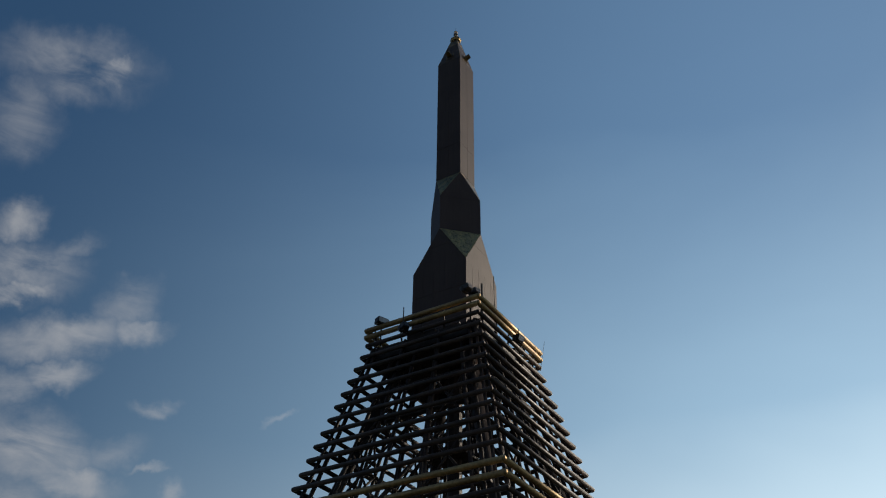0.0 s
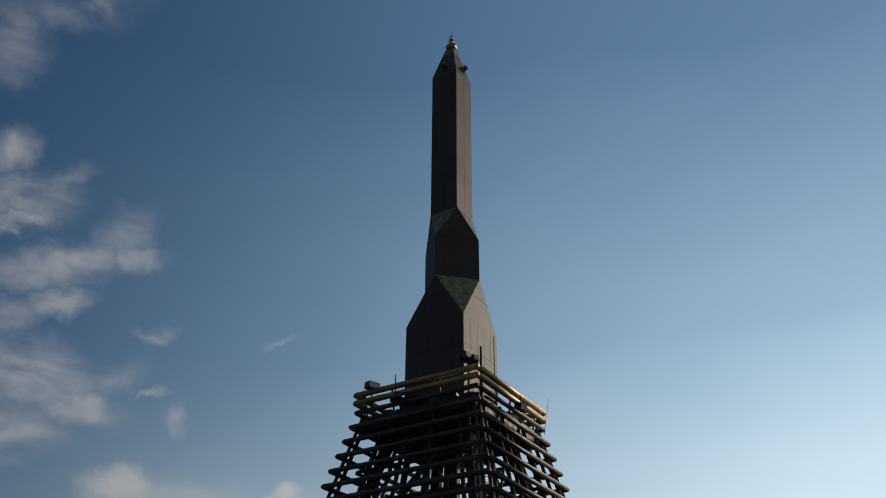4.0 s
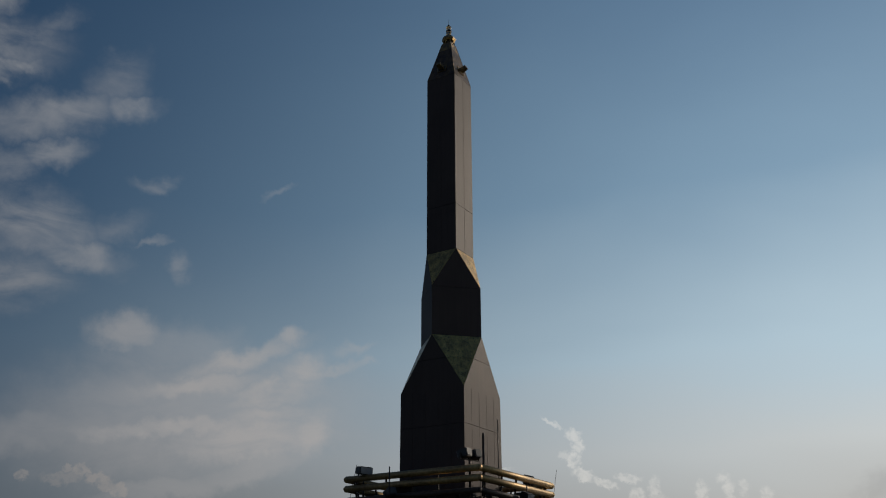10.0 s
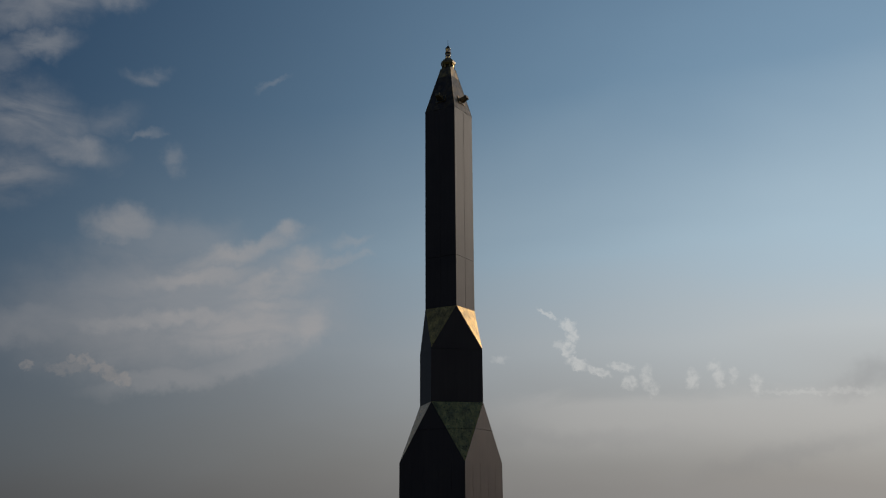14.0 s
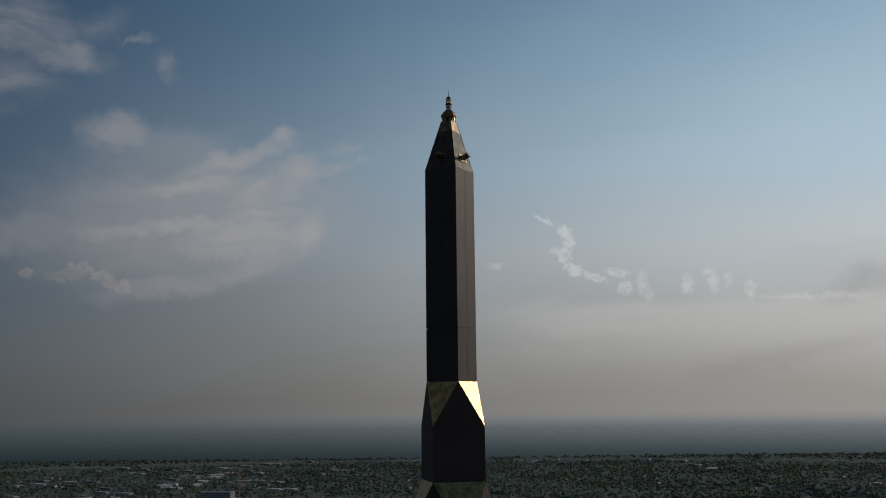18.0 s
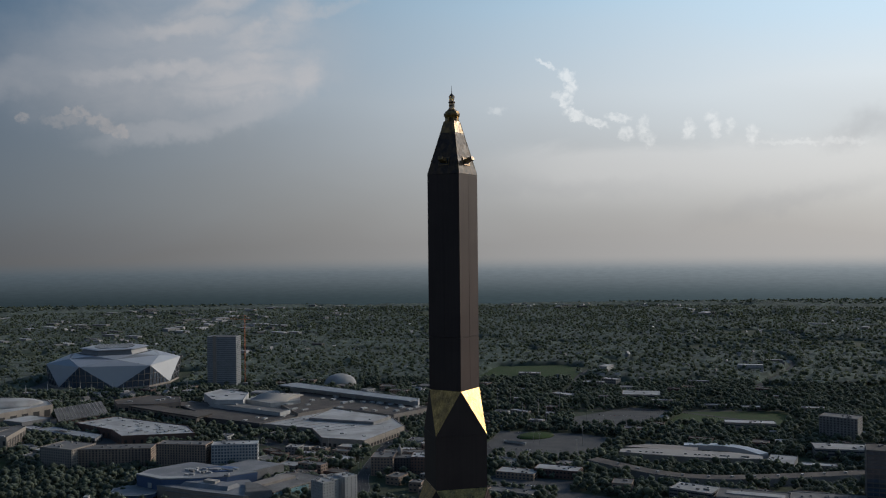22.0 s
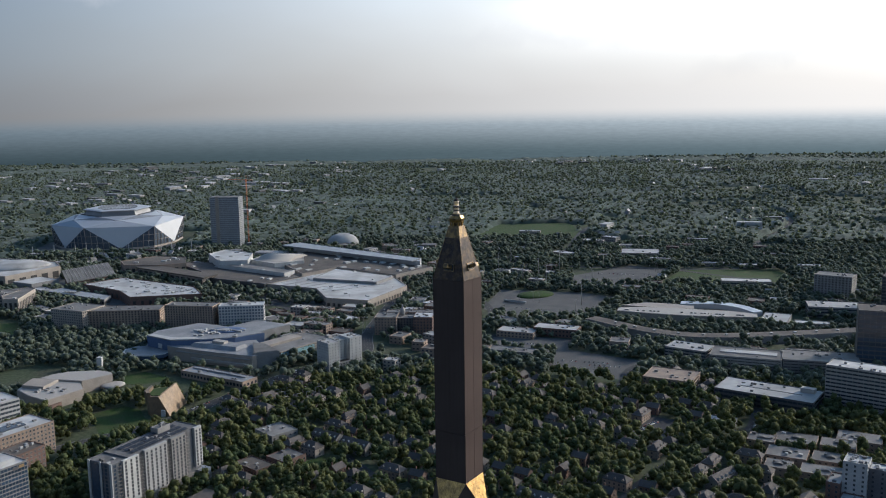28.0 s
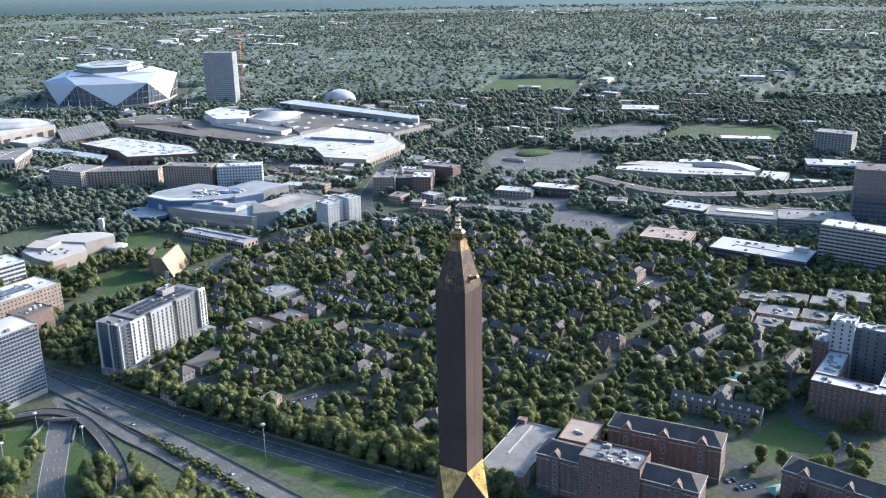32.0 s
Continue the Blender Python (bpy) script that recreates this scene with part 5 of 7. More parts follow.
block(hotel, 40, 0, 4, 16, 16, 0, 33, WHITE_WALL, WHITE_ROOF, 10, 5.2, (1.5, 1.7), GLASS, WHITE_WALL, units=3)
block(hotel, 40, 17, 0, 18, 23, 0, 35, WHITE_WALL, WHITE_ROOF, 10, 5.5, (1.5, 1.7), GLASS, WHITE_WALL, units=4)
block(hotel, 40, 0, -8, 16, 8, 0, 8, GREY_WALL, DARK_ROOF, 2, 4, (2, 1.8))

# office park to the north-west
flat = building("flat_office", "long low building with a broad white roof", "office building", 375, 871, -37.4, 100, 46, 14, DARK_WALL, WHITE_ROOF, floors=3, bay=5, win=(3, 2.2), style="band", units=9)
part("roof_house", box(30, 44, 8, 16, 14.2, 19), STONE_TRIM, flat)
part("roof_slot", box(-30, 34, -1, 1.2, 14.16, 14.5), DARK_WALL, flat)
building("office_slab", "pale concrete office slab with ribbon windows", "office building", 470, 842, -39.5, 84, 28, 43, STONE_TRIM, WHITE_ROOF, floors=10, bay=5, win=(3, 1.7), style="band", units=10, base=4)
dark = building("dark_tower", "dark glass office tower with pale grid lines", "office building", 556, 978, -24, 64, 40, 72, DARK_WALL, DARK_ROOF, floors=14, bay=6, win=(3, 3.6), style="band", glass=BLUE_GLASS, frame=GREY_WALL, units=5)
pk = building("parking_deck", "long concrete parking deck with a ramp on its roof", "parking garage", 400, 1001, -24.6, 80, 44, 17, STONE_TRIM, GREY_ROOF, floors=5, bay=8, style="deck", units=2)
part("roof_ramp", box(-30, 34, -5, 8, 17.1, 18.2), WHITE_ROOF, pk)
building("parking_deck", "grey concrete deck joined to an office podium", "parking garage", 478, 978, -18, 84, 46, 17, GREY_WALL, GREY_ROOF, floors=5, bay=8, style="deck", units=8)
building("low_office", "low office with white roof and roof plant", "office building", 350, 1057, -37, 52, 36, 12, GREY_WALL, WHITE_ROOF, floors=3, bay=5, win=(3, 1.8), style="band", units=9)
building("brown_office", "low brown office with terracotta coloured roof", "office building", 293, 941, -30, 54, 44, 12, BRICK_TAN, BRICK_TAN, floors=3, bay=5, win=(2.5, 1.8), units=8)
building("low_office", "white-roofed warehouse with open deck", "warehouse", 626, 1250, -18, 80, 44, 15, GREY_WALL, WHITE_ROOF, floors=3, bay=7, style="band", units=8)
building("white_shed", "low white square shed roof", "warehouse", 521, 1211, -29, 36, 54, 8, GREY_WALL, WHITE_ROOF, units=5)
# black panes put in for the shade of the open floors
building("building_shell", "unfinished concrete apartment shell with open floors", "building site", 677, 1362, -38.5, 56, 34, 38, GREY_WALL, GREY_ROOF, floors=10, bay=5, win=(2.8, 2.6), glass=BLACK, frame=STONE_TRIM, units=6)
building("dark_tower", "dark glass tower behind the office slab", "office building", 712, 1240, -35, 40, 36, 58, DARK_WALL, DARK_ROOF, floors=12, bay=5, win=(3, 3), style="band", units=4)
# long curved building with a blue arched roof behind it
oval = thing("curved_building", "long pale curved building with a blue arched roof", "exhibition hall", pose(405, 1252, 0, 0, 0, -19))
clear(405, 1262, -19, 190, 90)
ring = [(-98 + 196 * i / 16, -16 - 10 * math.sin(math.pi * i / 16)) for i in range(17)]
part("wall", slab(ring + [(98, 6), (60, 18), (-60, 18), (-98, 6)], 0, 10), BEIGE, oval)
part("roof", slab([(x * 0.99, y * 0.96) for x, y in ring] + [(96, 5), (59, 17), (-59, 17), (-96, 5)], 10, 10.6), STONE_TRIM, oval)
part("rear_wall", slab([(-95, 30), (-20, 22), (10, 26), (10, 52), (-60, 58)], 0, 9), BEIGE, oval)
arch = smooth_line([Vector((-10, 60, 9)), Vector((40, 58, 11)), Vector((75, 44, 11)), Vector((100, 20, 9))], 8)
part("arched_roof", ribbon(arch, 9, -9, -6, 1.5), STADIUM_SKIN, oval, "blue-grey arched metal roof")
rng = random.Random(5)
for i in range(22):
    x = rng.uniform(-88, 88)
    part("rooftop_unit", box(x - 1.5, x + 1.5, -12, -9.4, 10.6, 12), GREY_WALL, oval)

# convention centre
white_hall = hall("convention_hall", "huge convention hall with bright white flat roof", "convention centre", [(-237, 1518), (-128, 1640), (-19, 1552), (1, 1476), (-60, 1364), (-127, 1392), (-149, 1469)], 13, BEIGE, WHITE_ROOF, 26, 2.0, (9, 5, 1, 6))
for k in range(7):
    a0, a1 = Vector((-225 + 17 * k, 1519 - 12 * k)), Vector((-128 + 15.5 * k, 1625 - 21 * k))
    part("roof_seam", ribbon([Vector((*(a0 - Vector((-103, 1487))), 0)), Vector((*(a1 - Vector((-103, 1487))), 0))], 0.35, -0.35, 13.2, 13.5), GREY_ROOF, white_hall)
hall("convention_hall", "raised white roof strip of the white convention hall", "convention centre", [(-161, 1543), (-128, 1632), (-22, 1545), (-50, 1494)], 17, GREY_WALL, WHITE_ROOF, 8, 1.6, None, 0.8, "", 13.2)
hall("convention_hall", "long brown-roofed convention hall with many roof units", "convention centre", [(-224, 1675), (-269, 1773), (-198, 1842), (-15, 1715), (50, 1623), (-17, 1556), (-126, 1644), (-184, 1585)], 17, BEIGE, DARK_ROOF, 70, 3.0, (11, 7, 2, 12))
hall("convention_hall", "broad brown-roofed lower convention hall", "convention centre", [(-454, 1768), (-355, 1735), (-230, 1665), (-188, 1584), (-241, 1515), (-362, 1592), (-354, 1615)], 14, DARK_WALL, DARK_ROOF, 34, 2.2, (9, 5, 1, 9))
thin_hall = hall("convention_hall", "long thin hall with a pale sloping canopy roof", "convention centre", [(-234, 1892), (-222, 1912), (30, 1676), (27, 1640), (-30, 1690), (-212, 1850)], 25, WHITE_WALL, STADIUM_SKIN, 0, 1.0, (60, 44, 15, 17))
part("canopy_roof", prism([(-148, 92), (-120, 122), (135, -112), (118, -136)], 25.4, 27.4), AQUA_ROOF_TONE, thin_hall, "long pale overhanging roof")
hall("convention_hall", "white upper block with stepped roofs", "convention centre", [(-386, 1772), (-362, 1822), (-300, 1772), (-296, 1684), (-350, 1684)], 27, WHITE_WALL, WHITE_ROOF, 12, 2.0)
vault = hall("convention_hall", "white block under a low curved vault", "convention centre", [(-296, 1719), (-272, 1800), (-203, 1783), (-192, 1698), (-244, 1669)], 22, WHITE_WALL, STONE_TRIM, 0, 2.0)
bm = bmesh.new()
arcs = [[bm.verts.new((x, -38 + 84 * j / 8, 22.2 + 7 * math.sin(math.pi * j / 8))) for j in range(9)] for x in (-34, 36)]
for j in range(8):
    bm.faces.new((arcs[0][j], arcs[1][j], arcs[1][j + 1], arcs[0][j + 1])).smooth = True
bm.faces.new(arcs[0])
bm.faces.new(arcs[1][::-1])
bmesh.ops.recalc_face_normals(bm, faces=bm.faces[:])
part("vaulted_roof", bm, STONE_TRIM, vault, "low pale vaulted roof", pose(0, 0, 0, 0, 0, -20))
hall("convention_hall", "long white wing linking the upper blocks", "convention centre", [(-350, 1684), (-296, 1684), (-200, 1606), (-215, 1580)], 20, WHITE_WALL, GREY_ROOF, 8, 2.0)
hall("grey_hall", "broad grey hall with brown flat roof", "hall", [(-549, 1743), (-493, 1797), (-433, 1775), (-415, 1705), (-460, 1688), (-529, 1698)], 21, BRICK_TAN, DARK_ROOF, 8, 2.0, (10, 6, 8, 15))
long_hall = hall("long_hall", "long hall with dark overhanging roof and tall columns", "hall", [(-500, 1687), (-492, 1712), (-342, 1592), (-356, 1566)], 17, BEIGE, DARK_ROOF, 0, 1.0, (15, 10, 1, 14), 0.0)
part("overhanging_roof", prism([(-82, 46), (-68, 78), (88, -48), (70, -80)], 17.3, 19.6), DARK_ROOF, long_hall, "dark overhanging roof slab")
market = hall("market_hall", "wide white-roofed hall with red brick front and roof plant", "hall", [(-556, 1547), (-504, 1600), (-357, 1501), (-330, 1437), (-441, 1424), (-475, 1481)], 15, BRICK_RED, WHITE_ROOF, 90, 2.2, (12, 4, 2, 9))
hall("market_hall", "low blue-grey roofed front wing of the hall", "hall", [(-613, 1523), (-591, 1548), (-485, 1470), (-486, 1437)], 9, GREY_WALL, AQUA_ROOF_TONE, 0, 1.0, (8, 5, 1, 6))
for k in range(4):
    part("stair_canopy", box(-16, 16, -2.2, 2.2, 15.5 + 1.5 * k, 16.1 + 1.5 * k), WHITE_ROOF, market, "thin white stepped canopy", pose(-135 + 9 * k, 18 - 7 * k, -8, 0, 0, -33))
# sports arena, the hall with the big tilted roof, and the pale pavilion
arena = hall("arena", "beige arena with curved white roof and flat black openings", "arena", [(-706, 1593), (-645, 1692), (-674, 1748), (-800, 1800), (-850, 1640)], 22, BEIGE, WHITE_ROOF, 0, 1.0, (20, 13, 4, 16), 2.0)
dome = bmesh.new()
bmesh.ops.create_uvsphere(dome, u_segments=28, v_segments=10, radius=1)
for v in dome.verts:
    v.co = Vector((v.co.x * 66, v.co.y * 44, max(v.co.z, -0.05) * 12 + 22))
for f in dome.faces:
    f.smooth = True
part("dome", dome, WHITE_ROOF, arena, "low curved white roof", pose(0, 6, 0, 0, 0, 20))
slope = thing("tilted_hall", "hall under a big tilted ribbed metal roof", "arena", pose(-574, 1636, 0))
CLEAR_POLY.append([(-595, 1570), (-530, 1645), (-560, 1705), (-622, 1625)])
part("wall", prism([(-14, -52), (38, 8), (16, 58), (-38, -16)], 0, 13.5), BRICK_RED, slope)
low_a, low_b, high_a, high_b = Vector((-18, -62, 13.6)), Vector((44, 12, 13.6)), Vector((-44, -14, 27)), Vector((14, 66, 27))
bm = bmesh.new()
rows = [bm.verts.new(p) for d in (0, -1.4) for p in (low_a + Vector((0, 0, d)), low_b + Vector((0, 0, d)), high_b + Vector((0, 0, d)), high_a + Vector((0, 0, d)))]
for q in ((0, 1, 2, 3), (7, 6, 5, 4), (4, 5, 1, 0), (5, 6, 2, 1), (6, 7, 3, 2), (7, 4, 0, 3)):
    bm.faces.new([rows[i] for i in q])
part("tilted_roof", bm, GREY_ROOF, slope, "tilted ribbed metal roof")
for i in range(1, 14):
    bm = bmesh.new()
    rod(bm, low_a.lerp(low_b, i / 14) + Vector((0, 0, 0.3)), high_a.lerp(high_b, i / 14) + Vector((0, 0, 0.3)), 0.45, 4)
    part("rib", bm, STONE_TRIM, slope)
hall("flat_pavilion", "square hall with pale diamond-shaped flat roof", "hall", [(-690, 1585), (-662, 1630), (-616, 1601), (-648, 1560)], 15, GREY_WALL, WHITE_ROOF, 0, 1.0, (14, 8, 1, 5), 0.5)
hall("office_block", "beige block with a tall blank end wall", "office building", [(-624, 1387), (-600, 1383), (-606, 1470), (-620, 1481), (-660, 1460)], 24, BEIGE, GREY_ROOF, 6, 1.5, (7, 4, 3, 19))
building("office_block", "beige building with curved corner tower", "office building", -660, 1440, -10, 60, 50, 24, BEIGE, GREY_ROOF, floors=5, bay=5, win=(2.5, 2.4), units=6)

# hotels and flats by the park
building("hotel", "tan hotel slab with rows of windows", "hotel", -304, 1254, -12, 72, 26, 38, BRICK_TAN, GREY_ROOF, floors=11, bay=3.8, win=(1.8, 2), units=6)
building("hotel", "white hotel with a blue-framed grid facade", "hotel", -233, 1246, 3, 62, 24, 38, WHITE_WALL, WHITE_ROOF, floors=9, bay=4, win=(2.2, 2.2), glass=BLUE_GLASS, frame=WHITE_WALL, units=8)
building("apartment_block", "beige apartment block with balconies", "apartment building", -476, 1290, -25, 58, 46, 30, BEIGE, GREY_ROOF, floors=8, bay=4, win=(1.8, 2), units=6)
building("apartment_block", "brown and beige apartment row by the park", "apartment building", -404, 1284, 0, 100, 34, 28, BRICK_TAN, GREY_ROOF, floors=8, bay=4.5, win=(2, 2), frame=BEIGE, units=8)
flats = building("apartment_block", "stepped brick and grey flats with red brick corner", "apartment building", -28, 1216, -8, 30, 34, 24, BRICK_TAN, GREY_ROOF, floors=6, bay=4, win=(1.8, 1.8), units=6)
block(flats, -8, 27, 6, 24, 24, 0, 21, DARK_WALL, GREY_ROOF, 6, 4, (1.8, 1.8), units=3, frame=GREY_WALL)
block(flats, -8, 52, -2, 26, 32, 0, 25, BRICK_RED, WHITE_ROOF, 6, 4, (1.8, 1.8), units=6)
block(flats, -8, 30, 34, 70, 18, 0, 22, BRICK_TAN, GREY_ROOF, 6, 4, (1.8, 1.8), units=6)
part("corner_turret", lathe([(3.4, 22), (3.4, 30), (1.2, 33), (0.4, 37)], 12), STONE_TRIM, flats, "pale stone corner turret", pose(20, 14, 0))
clear(0, 1222, -8, 110, 50)
building("apartment_block", "brick flats behind grey flats", "apartment building", 52, 1268, -30, 50, 24, 24, BRICK_RED, GREY_ROOF, floors=6, bay=4, win=(1.8, 1.8), units=6)

# aquarium: a blue ship-like prow and broad grey roofs
AQUA_ROOF = material("pale_blue_roof", (0.22, 0.222, 0.23), 0.75, 0, 0.6, 0.15, (0.17, 0.175, 0.185), 0.05)
aqua = thing("aquarium", "aquarium with blue ship-like prow and sweeping grey-blue roofs", "aquarium", pose(-240, 1090, 0))
clear(-240, 1115, -25, 200, 130)
prow = [(-122, 34), (-121, 20), (-112, 8), (-98, 0), (-82, -2), (-66, 6), (-62, 20), (-62, 60), (-98, 62)]
part("prow_base", slab(spread(prow, 0.88, -80, 30), 0, 5), GLASS, aqua, "recessed dark glass below the prow")
part("prow", prism(spread(prow, 0.95, -80, 30)[::1], 4, 8.6, prow), BLUE_WALL, aqua, "blue hull-shaped prow")
part("prow_rim", prism(spread(prow, 1.01, -80, 30), 8.6, 9.3), WHITE_WALL, aqua, "thin white rim")
part("prow_deck", prism(spread(prow, 0.96, -80, 30), 9.3, 9.6), AQUA_ROOF, aqua)
hull = [(-97, 44), (-60, 16), (-24, 17), (20, 24), (54, 47), (13, 76), (-43, 109), (-90, 70)]
part("blue_hull", prism(spread(hull, 0.97, -20, 60), 0, 23, hull), BLUE_WALL, aqua, "tall blue outer wall")
part("upper_roof", prism(spread(hull, 0.99, -20, 60), 23, 24), AQUA_ROOF, aqua)
part("hull_edge", prism(spread([(-97, 44), (-60, 16), (-24, 17), (-30, 26), (-60, 28), (-88, 48)], 1.0), 24, 25), WHITE_WALL, aqua, "white deck edge")
part("hull_mark", box(-3.4, 3.4, -0.3, 0.3, 11, 17), WHITE_WALL, aqua, "white emblem drawn as a plain bar", pose(-76, 28, 0, 0, 0, -37))
front = [(-64, 16), (-40, 2), (-12, -14), (51, -43), (70, -28), (44, 34), (-40, 30)]
part("front_wall", slab(front, 0, 16), BEIGE, aqua, "tall faceted beige wall")
part("front_roof", prism(spread(front, 1.015), 16, 17), AQUA_ROOF, aqua)
part("raised_roof", prism([(-36, 12), (28, -20), (40, 2), (-20, 34)], 17, 21, [(-30, 14), (28, -15), (36, 2), (-18, 30)]), AQUA_ROOF, aqua)
part("skylight_bay", prism([(-6, 8), (10, 0), (14, 8), (-2, 16)], 21, 24), STONE_TRIM, aqua)
part("lower_roof", prism([(-52, 6), (46, -44), (56, -36), (-44, 14)], 12, 12.8), AQUA_ROOF, aqua)
part("front_band", prism([(-30, -7), (46, -46), (48, -43), (-28, -4)], 4, 7), STONE_TRIM, aqua)
part("roof_disc", lathe([(15, 24.0), (16, 24.6), (12, 24.8)], 28), BLUE_WALL, aqua, "blue curled roof mark", pose(4, 62, 0) @ Matrix.Diagonal((1.5, 1, 1, 1)))
part("roof_disc_centre", lathe([(9, 24.8), (9, 25.1), (5, 25.2)], 24), AQUA_ROOF, aqua, "", pose(-3, 62, 0))
part("link_block", slab([(52, -40), (83, -32), (60, 4), (44, 10)], 0, 20), GREY_WALL, aqua)
part("link_roof", prism([(53, -39), (82, -31.5), (60, 3), (45, 9)], 20, 20.4), GREY_ROOF, aqua)
part("back_hall", slab([(-10, 92), (40, 64), (80, 104), (30, 134)], 0, 19), GREY_WALL, aqua)
part("back_roof", prism(spread([(-10, 92), (40, 64), (80, 104), (30, 134)], 0.99, 34, 98), 19, 20), AQUA_ROOF, aqua)
for i in range(26):
    rng = random.Random(i)
    u, v = rng.uniform(0.1, 0.9), rng.uniform(0.1, 0.9)
    x, y = -60 + 90 * u + 10 * v, 30 + 46 * v - 12 * u
    w = rng.uniform(1.5, 4)
    part("rooftop_unit", box(-w, w, -1.5, 1.5, 24, 25.6 + rng.random(), 0.1), WHITE_ROOF if i % 3 else GREY_WALL, aqua, "", pose(x, y, 0, 0, 0, -27))
deck3 = building("parking_deck", "beige parking deck with a teal glass mural wall", "parking garage", -146, 1112, 49, 88, 50, 16, BEIGE, GREY_ROOF, floors=5, bay=7, style="deck", units=2)
part("mural", box(-44, 12, -25.6, -25.2, 2, 15), material("mural_teal", (0.2, 0.34, 0.36), 0.4, 0, 0.15, 0.3, (0.1, 0.2, 0.25), 0.08), deck3, "teal mural of large dim shapes")
part("upper_deck", box(-44, 20, 6, 25, 16.1, 19), BEIGE, deck3)
part("stair_tower", box(38, 44, -25, -18, 16, 20), STONE_TRIM, deck3)
pav = building("pavilion", "long low brown building with pale metal roof", "hall", -221, 1005, -34, 98, 24, 8, BRICK_TAN, AQUA_ROOF, floors=1, bay=5, win=(3, 3), units=7)
part("roof_ridge", box(-44, 40, 2, 6, 8.2, 9.6), AQUA_ROOF, pav)

# museum, and the bronze slanted hall in the park
museum = thing("museum", "pale museum of curved and square wings", "museum", pose(-385, 965, 0))
clear(-385, 960, -20, 100, 100)
wing = [(-44, -14), (-42, 20), (17, 8), (29, -18), (2, -56), (-22, -38)]
part("square_wing", slab(wing, 0, 12), BEIGE, museum)
part("square_roof", prism(spread(wing, 0.98, -10, -16), 12, 12.5), STONE_TRIM, museum)
part("upper_wing", slab([(-40, -10), (-38, 16), (-8, 10), (-14, -18)], 12, 16), BEIGE, museum)
part("low_wing", slab([(-23, -33), (9, -61), (20, -5), (-2, 7)], 0, 6), BRICK_RED, museum, "low red brick wing")
round_ = [(-33, 20), (-24, 34), (-8, 44), (27, 46), (42, 38), (46, 30), (20, 5)]
part("round_wing", slab(round_, 0, 14), BEIGE, museum)
part("round_roof", prism(spread(round_, 0.98, 5, 28), 14, 14.6), STONE_TRIM, museum)
part("sign_tower", box(14, 20, 74, 80, 0, 22, 0.3), WHITE_WALL, museum, "white sign tower")
part("entry_canopy", lathe([(13, 3.4), (13.6, 4.2), (10, 5.2), (2, 5.6)], 20), STONE_TRIM, museum, "fan-shaped pale canopy", pose(48, 22, 0))
for a in range(8):
    part("rooftop_unit", box(-2, 2, -1.5, 1.5, 12.4, 14.2, 0.1), GREY_WALL, museum, "", pose(-18 + (a % 4) * 9, -20 - (a // 4) * 10 + (a % 3) * 4, 0, 0, 0, -20))
human = thing("bronze_hall", "bronze-clad hall with a slanted golden wall", "museum", pose(-258, 900, 0))
clear(-258, 900, 0, 40, 50)
BRONZE = material("dark_bronze", (0.2, 0.14, 0.09), 0.5, 0.2, 0.8, 0.2, (0.15, 0.11, 0.075), 0.2)
body_ = [(-14, -8), (-9, -15), (9, -17), (14, 14), (2, 20), (-13, 12)]
part("drum_wall", prism(body_, 0, 21, [(-17, -7), (-12, -15), (1, -15), (6, 14), (0, 19), (-15, 12)]), BRONZE, human, "dark bronze drum wall")
part("drum_rim", prism([(-17, -7), (-12, -15), (-9, -15), (-13, -6), (-12, 10), (-15, 12)], 21, 25), BRONZE, human, "raised dark bronze rim")
part("planted_roof", prism([(-12, -6), (-8, -13), (0, -13), (5, 13), (0, 17), (-12, 10)], 21, 21.6), LAWN, human)
bm = bmesh.new()
vv = [bm.verts.new(p) for p in ((11, -18, 0), (18, 28, 0), (9, 22, 24), (0, -17, 21), (9, -17.4, 0), (16, 28, 0), (7, 22, 24), (-2, -16.6, 21))]
for q in ((0, 1, 2, 3), (7, 6, 5, 4), (4, 5, 1, 0), (5, 6, 2, 1), (6, 7, 3, 2), (7, 4, 0, 3)):
    bm.faces.new([vv[i] for i in q])
bmesh.ops.recalc_face_normals(bm, faces=bm.faces[:])
part("slanted_wall", bm, COPPER, human, "warm golden slanted wall")
for k in range(1, 7):
    a, b = Vector((11, -18, 0)).lerp(Vector((18, 28, 0)), k / 7), Vector((0, -17, 21)).lerp(Vector((9, 22, 24)), k / 7)
    bm = bmesh.new()
    rod(bm, a, b, 0.12, 4)
    part("panel_seam", bm, BRONZE, human)
part("entrance", box(2, 6, -19, -16, 0, 7), WHITE_WALL, human, "white entrance box")

building("grey_box", "small grey flat-roofed building", "office building", -128, 806, -49, 29, 29, 10, GREY_WALL, GREY_ROOF, floors=2, bay=5, win=(2, 1.6), units=4)
building("brick_shop", "low red brick building with flat roof", "school", -138, 732, -43, 32, 20, 6, BRICK_RED, DARK_ROOF, floors=1, bay=4, win=(2, 2), units=3)
building("brick_shop", "low red brick wing", "school", -112, 748, -43, 24, 26, 6.5, BRICK_RED, GREY_ROOF, floors=1, bay=4, win=(2, 2), units=3)
building("brick_shop", "brown shingled clubhouse below the apartment tower", "clubhouse", -170, 660, 59, 34, 18, 7, BRICK_TAN, SHINGLE, floors=2, bay=4, win=(1.6, 1.6), parapet=0)
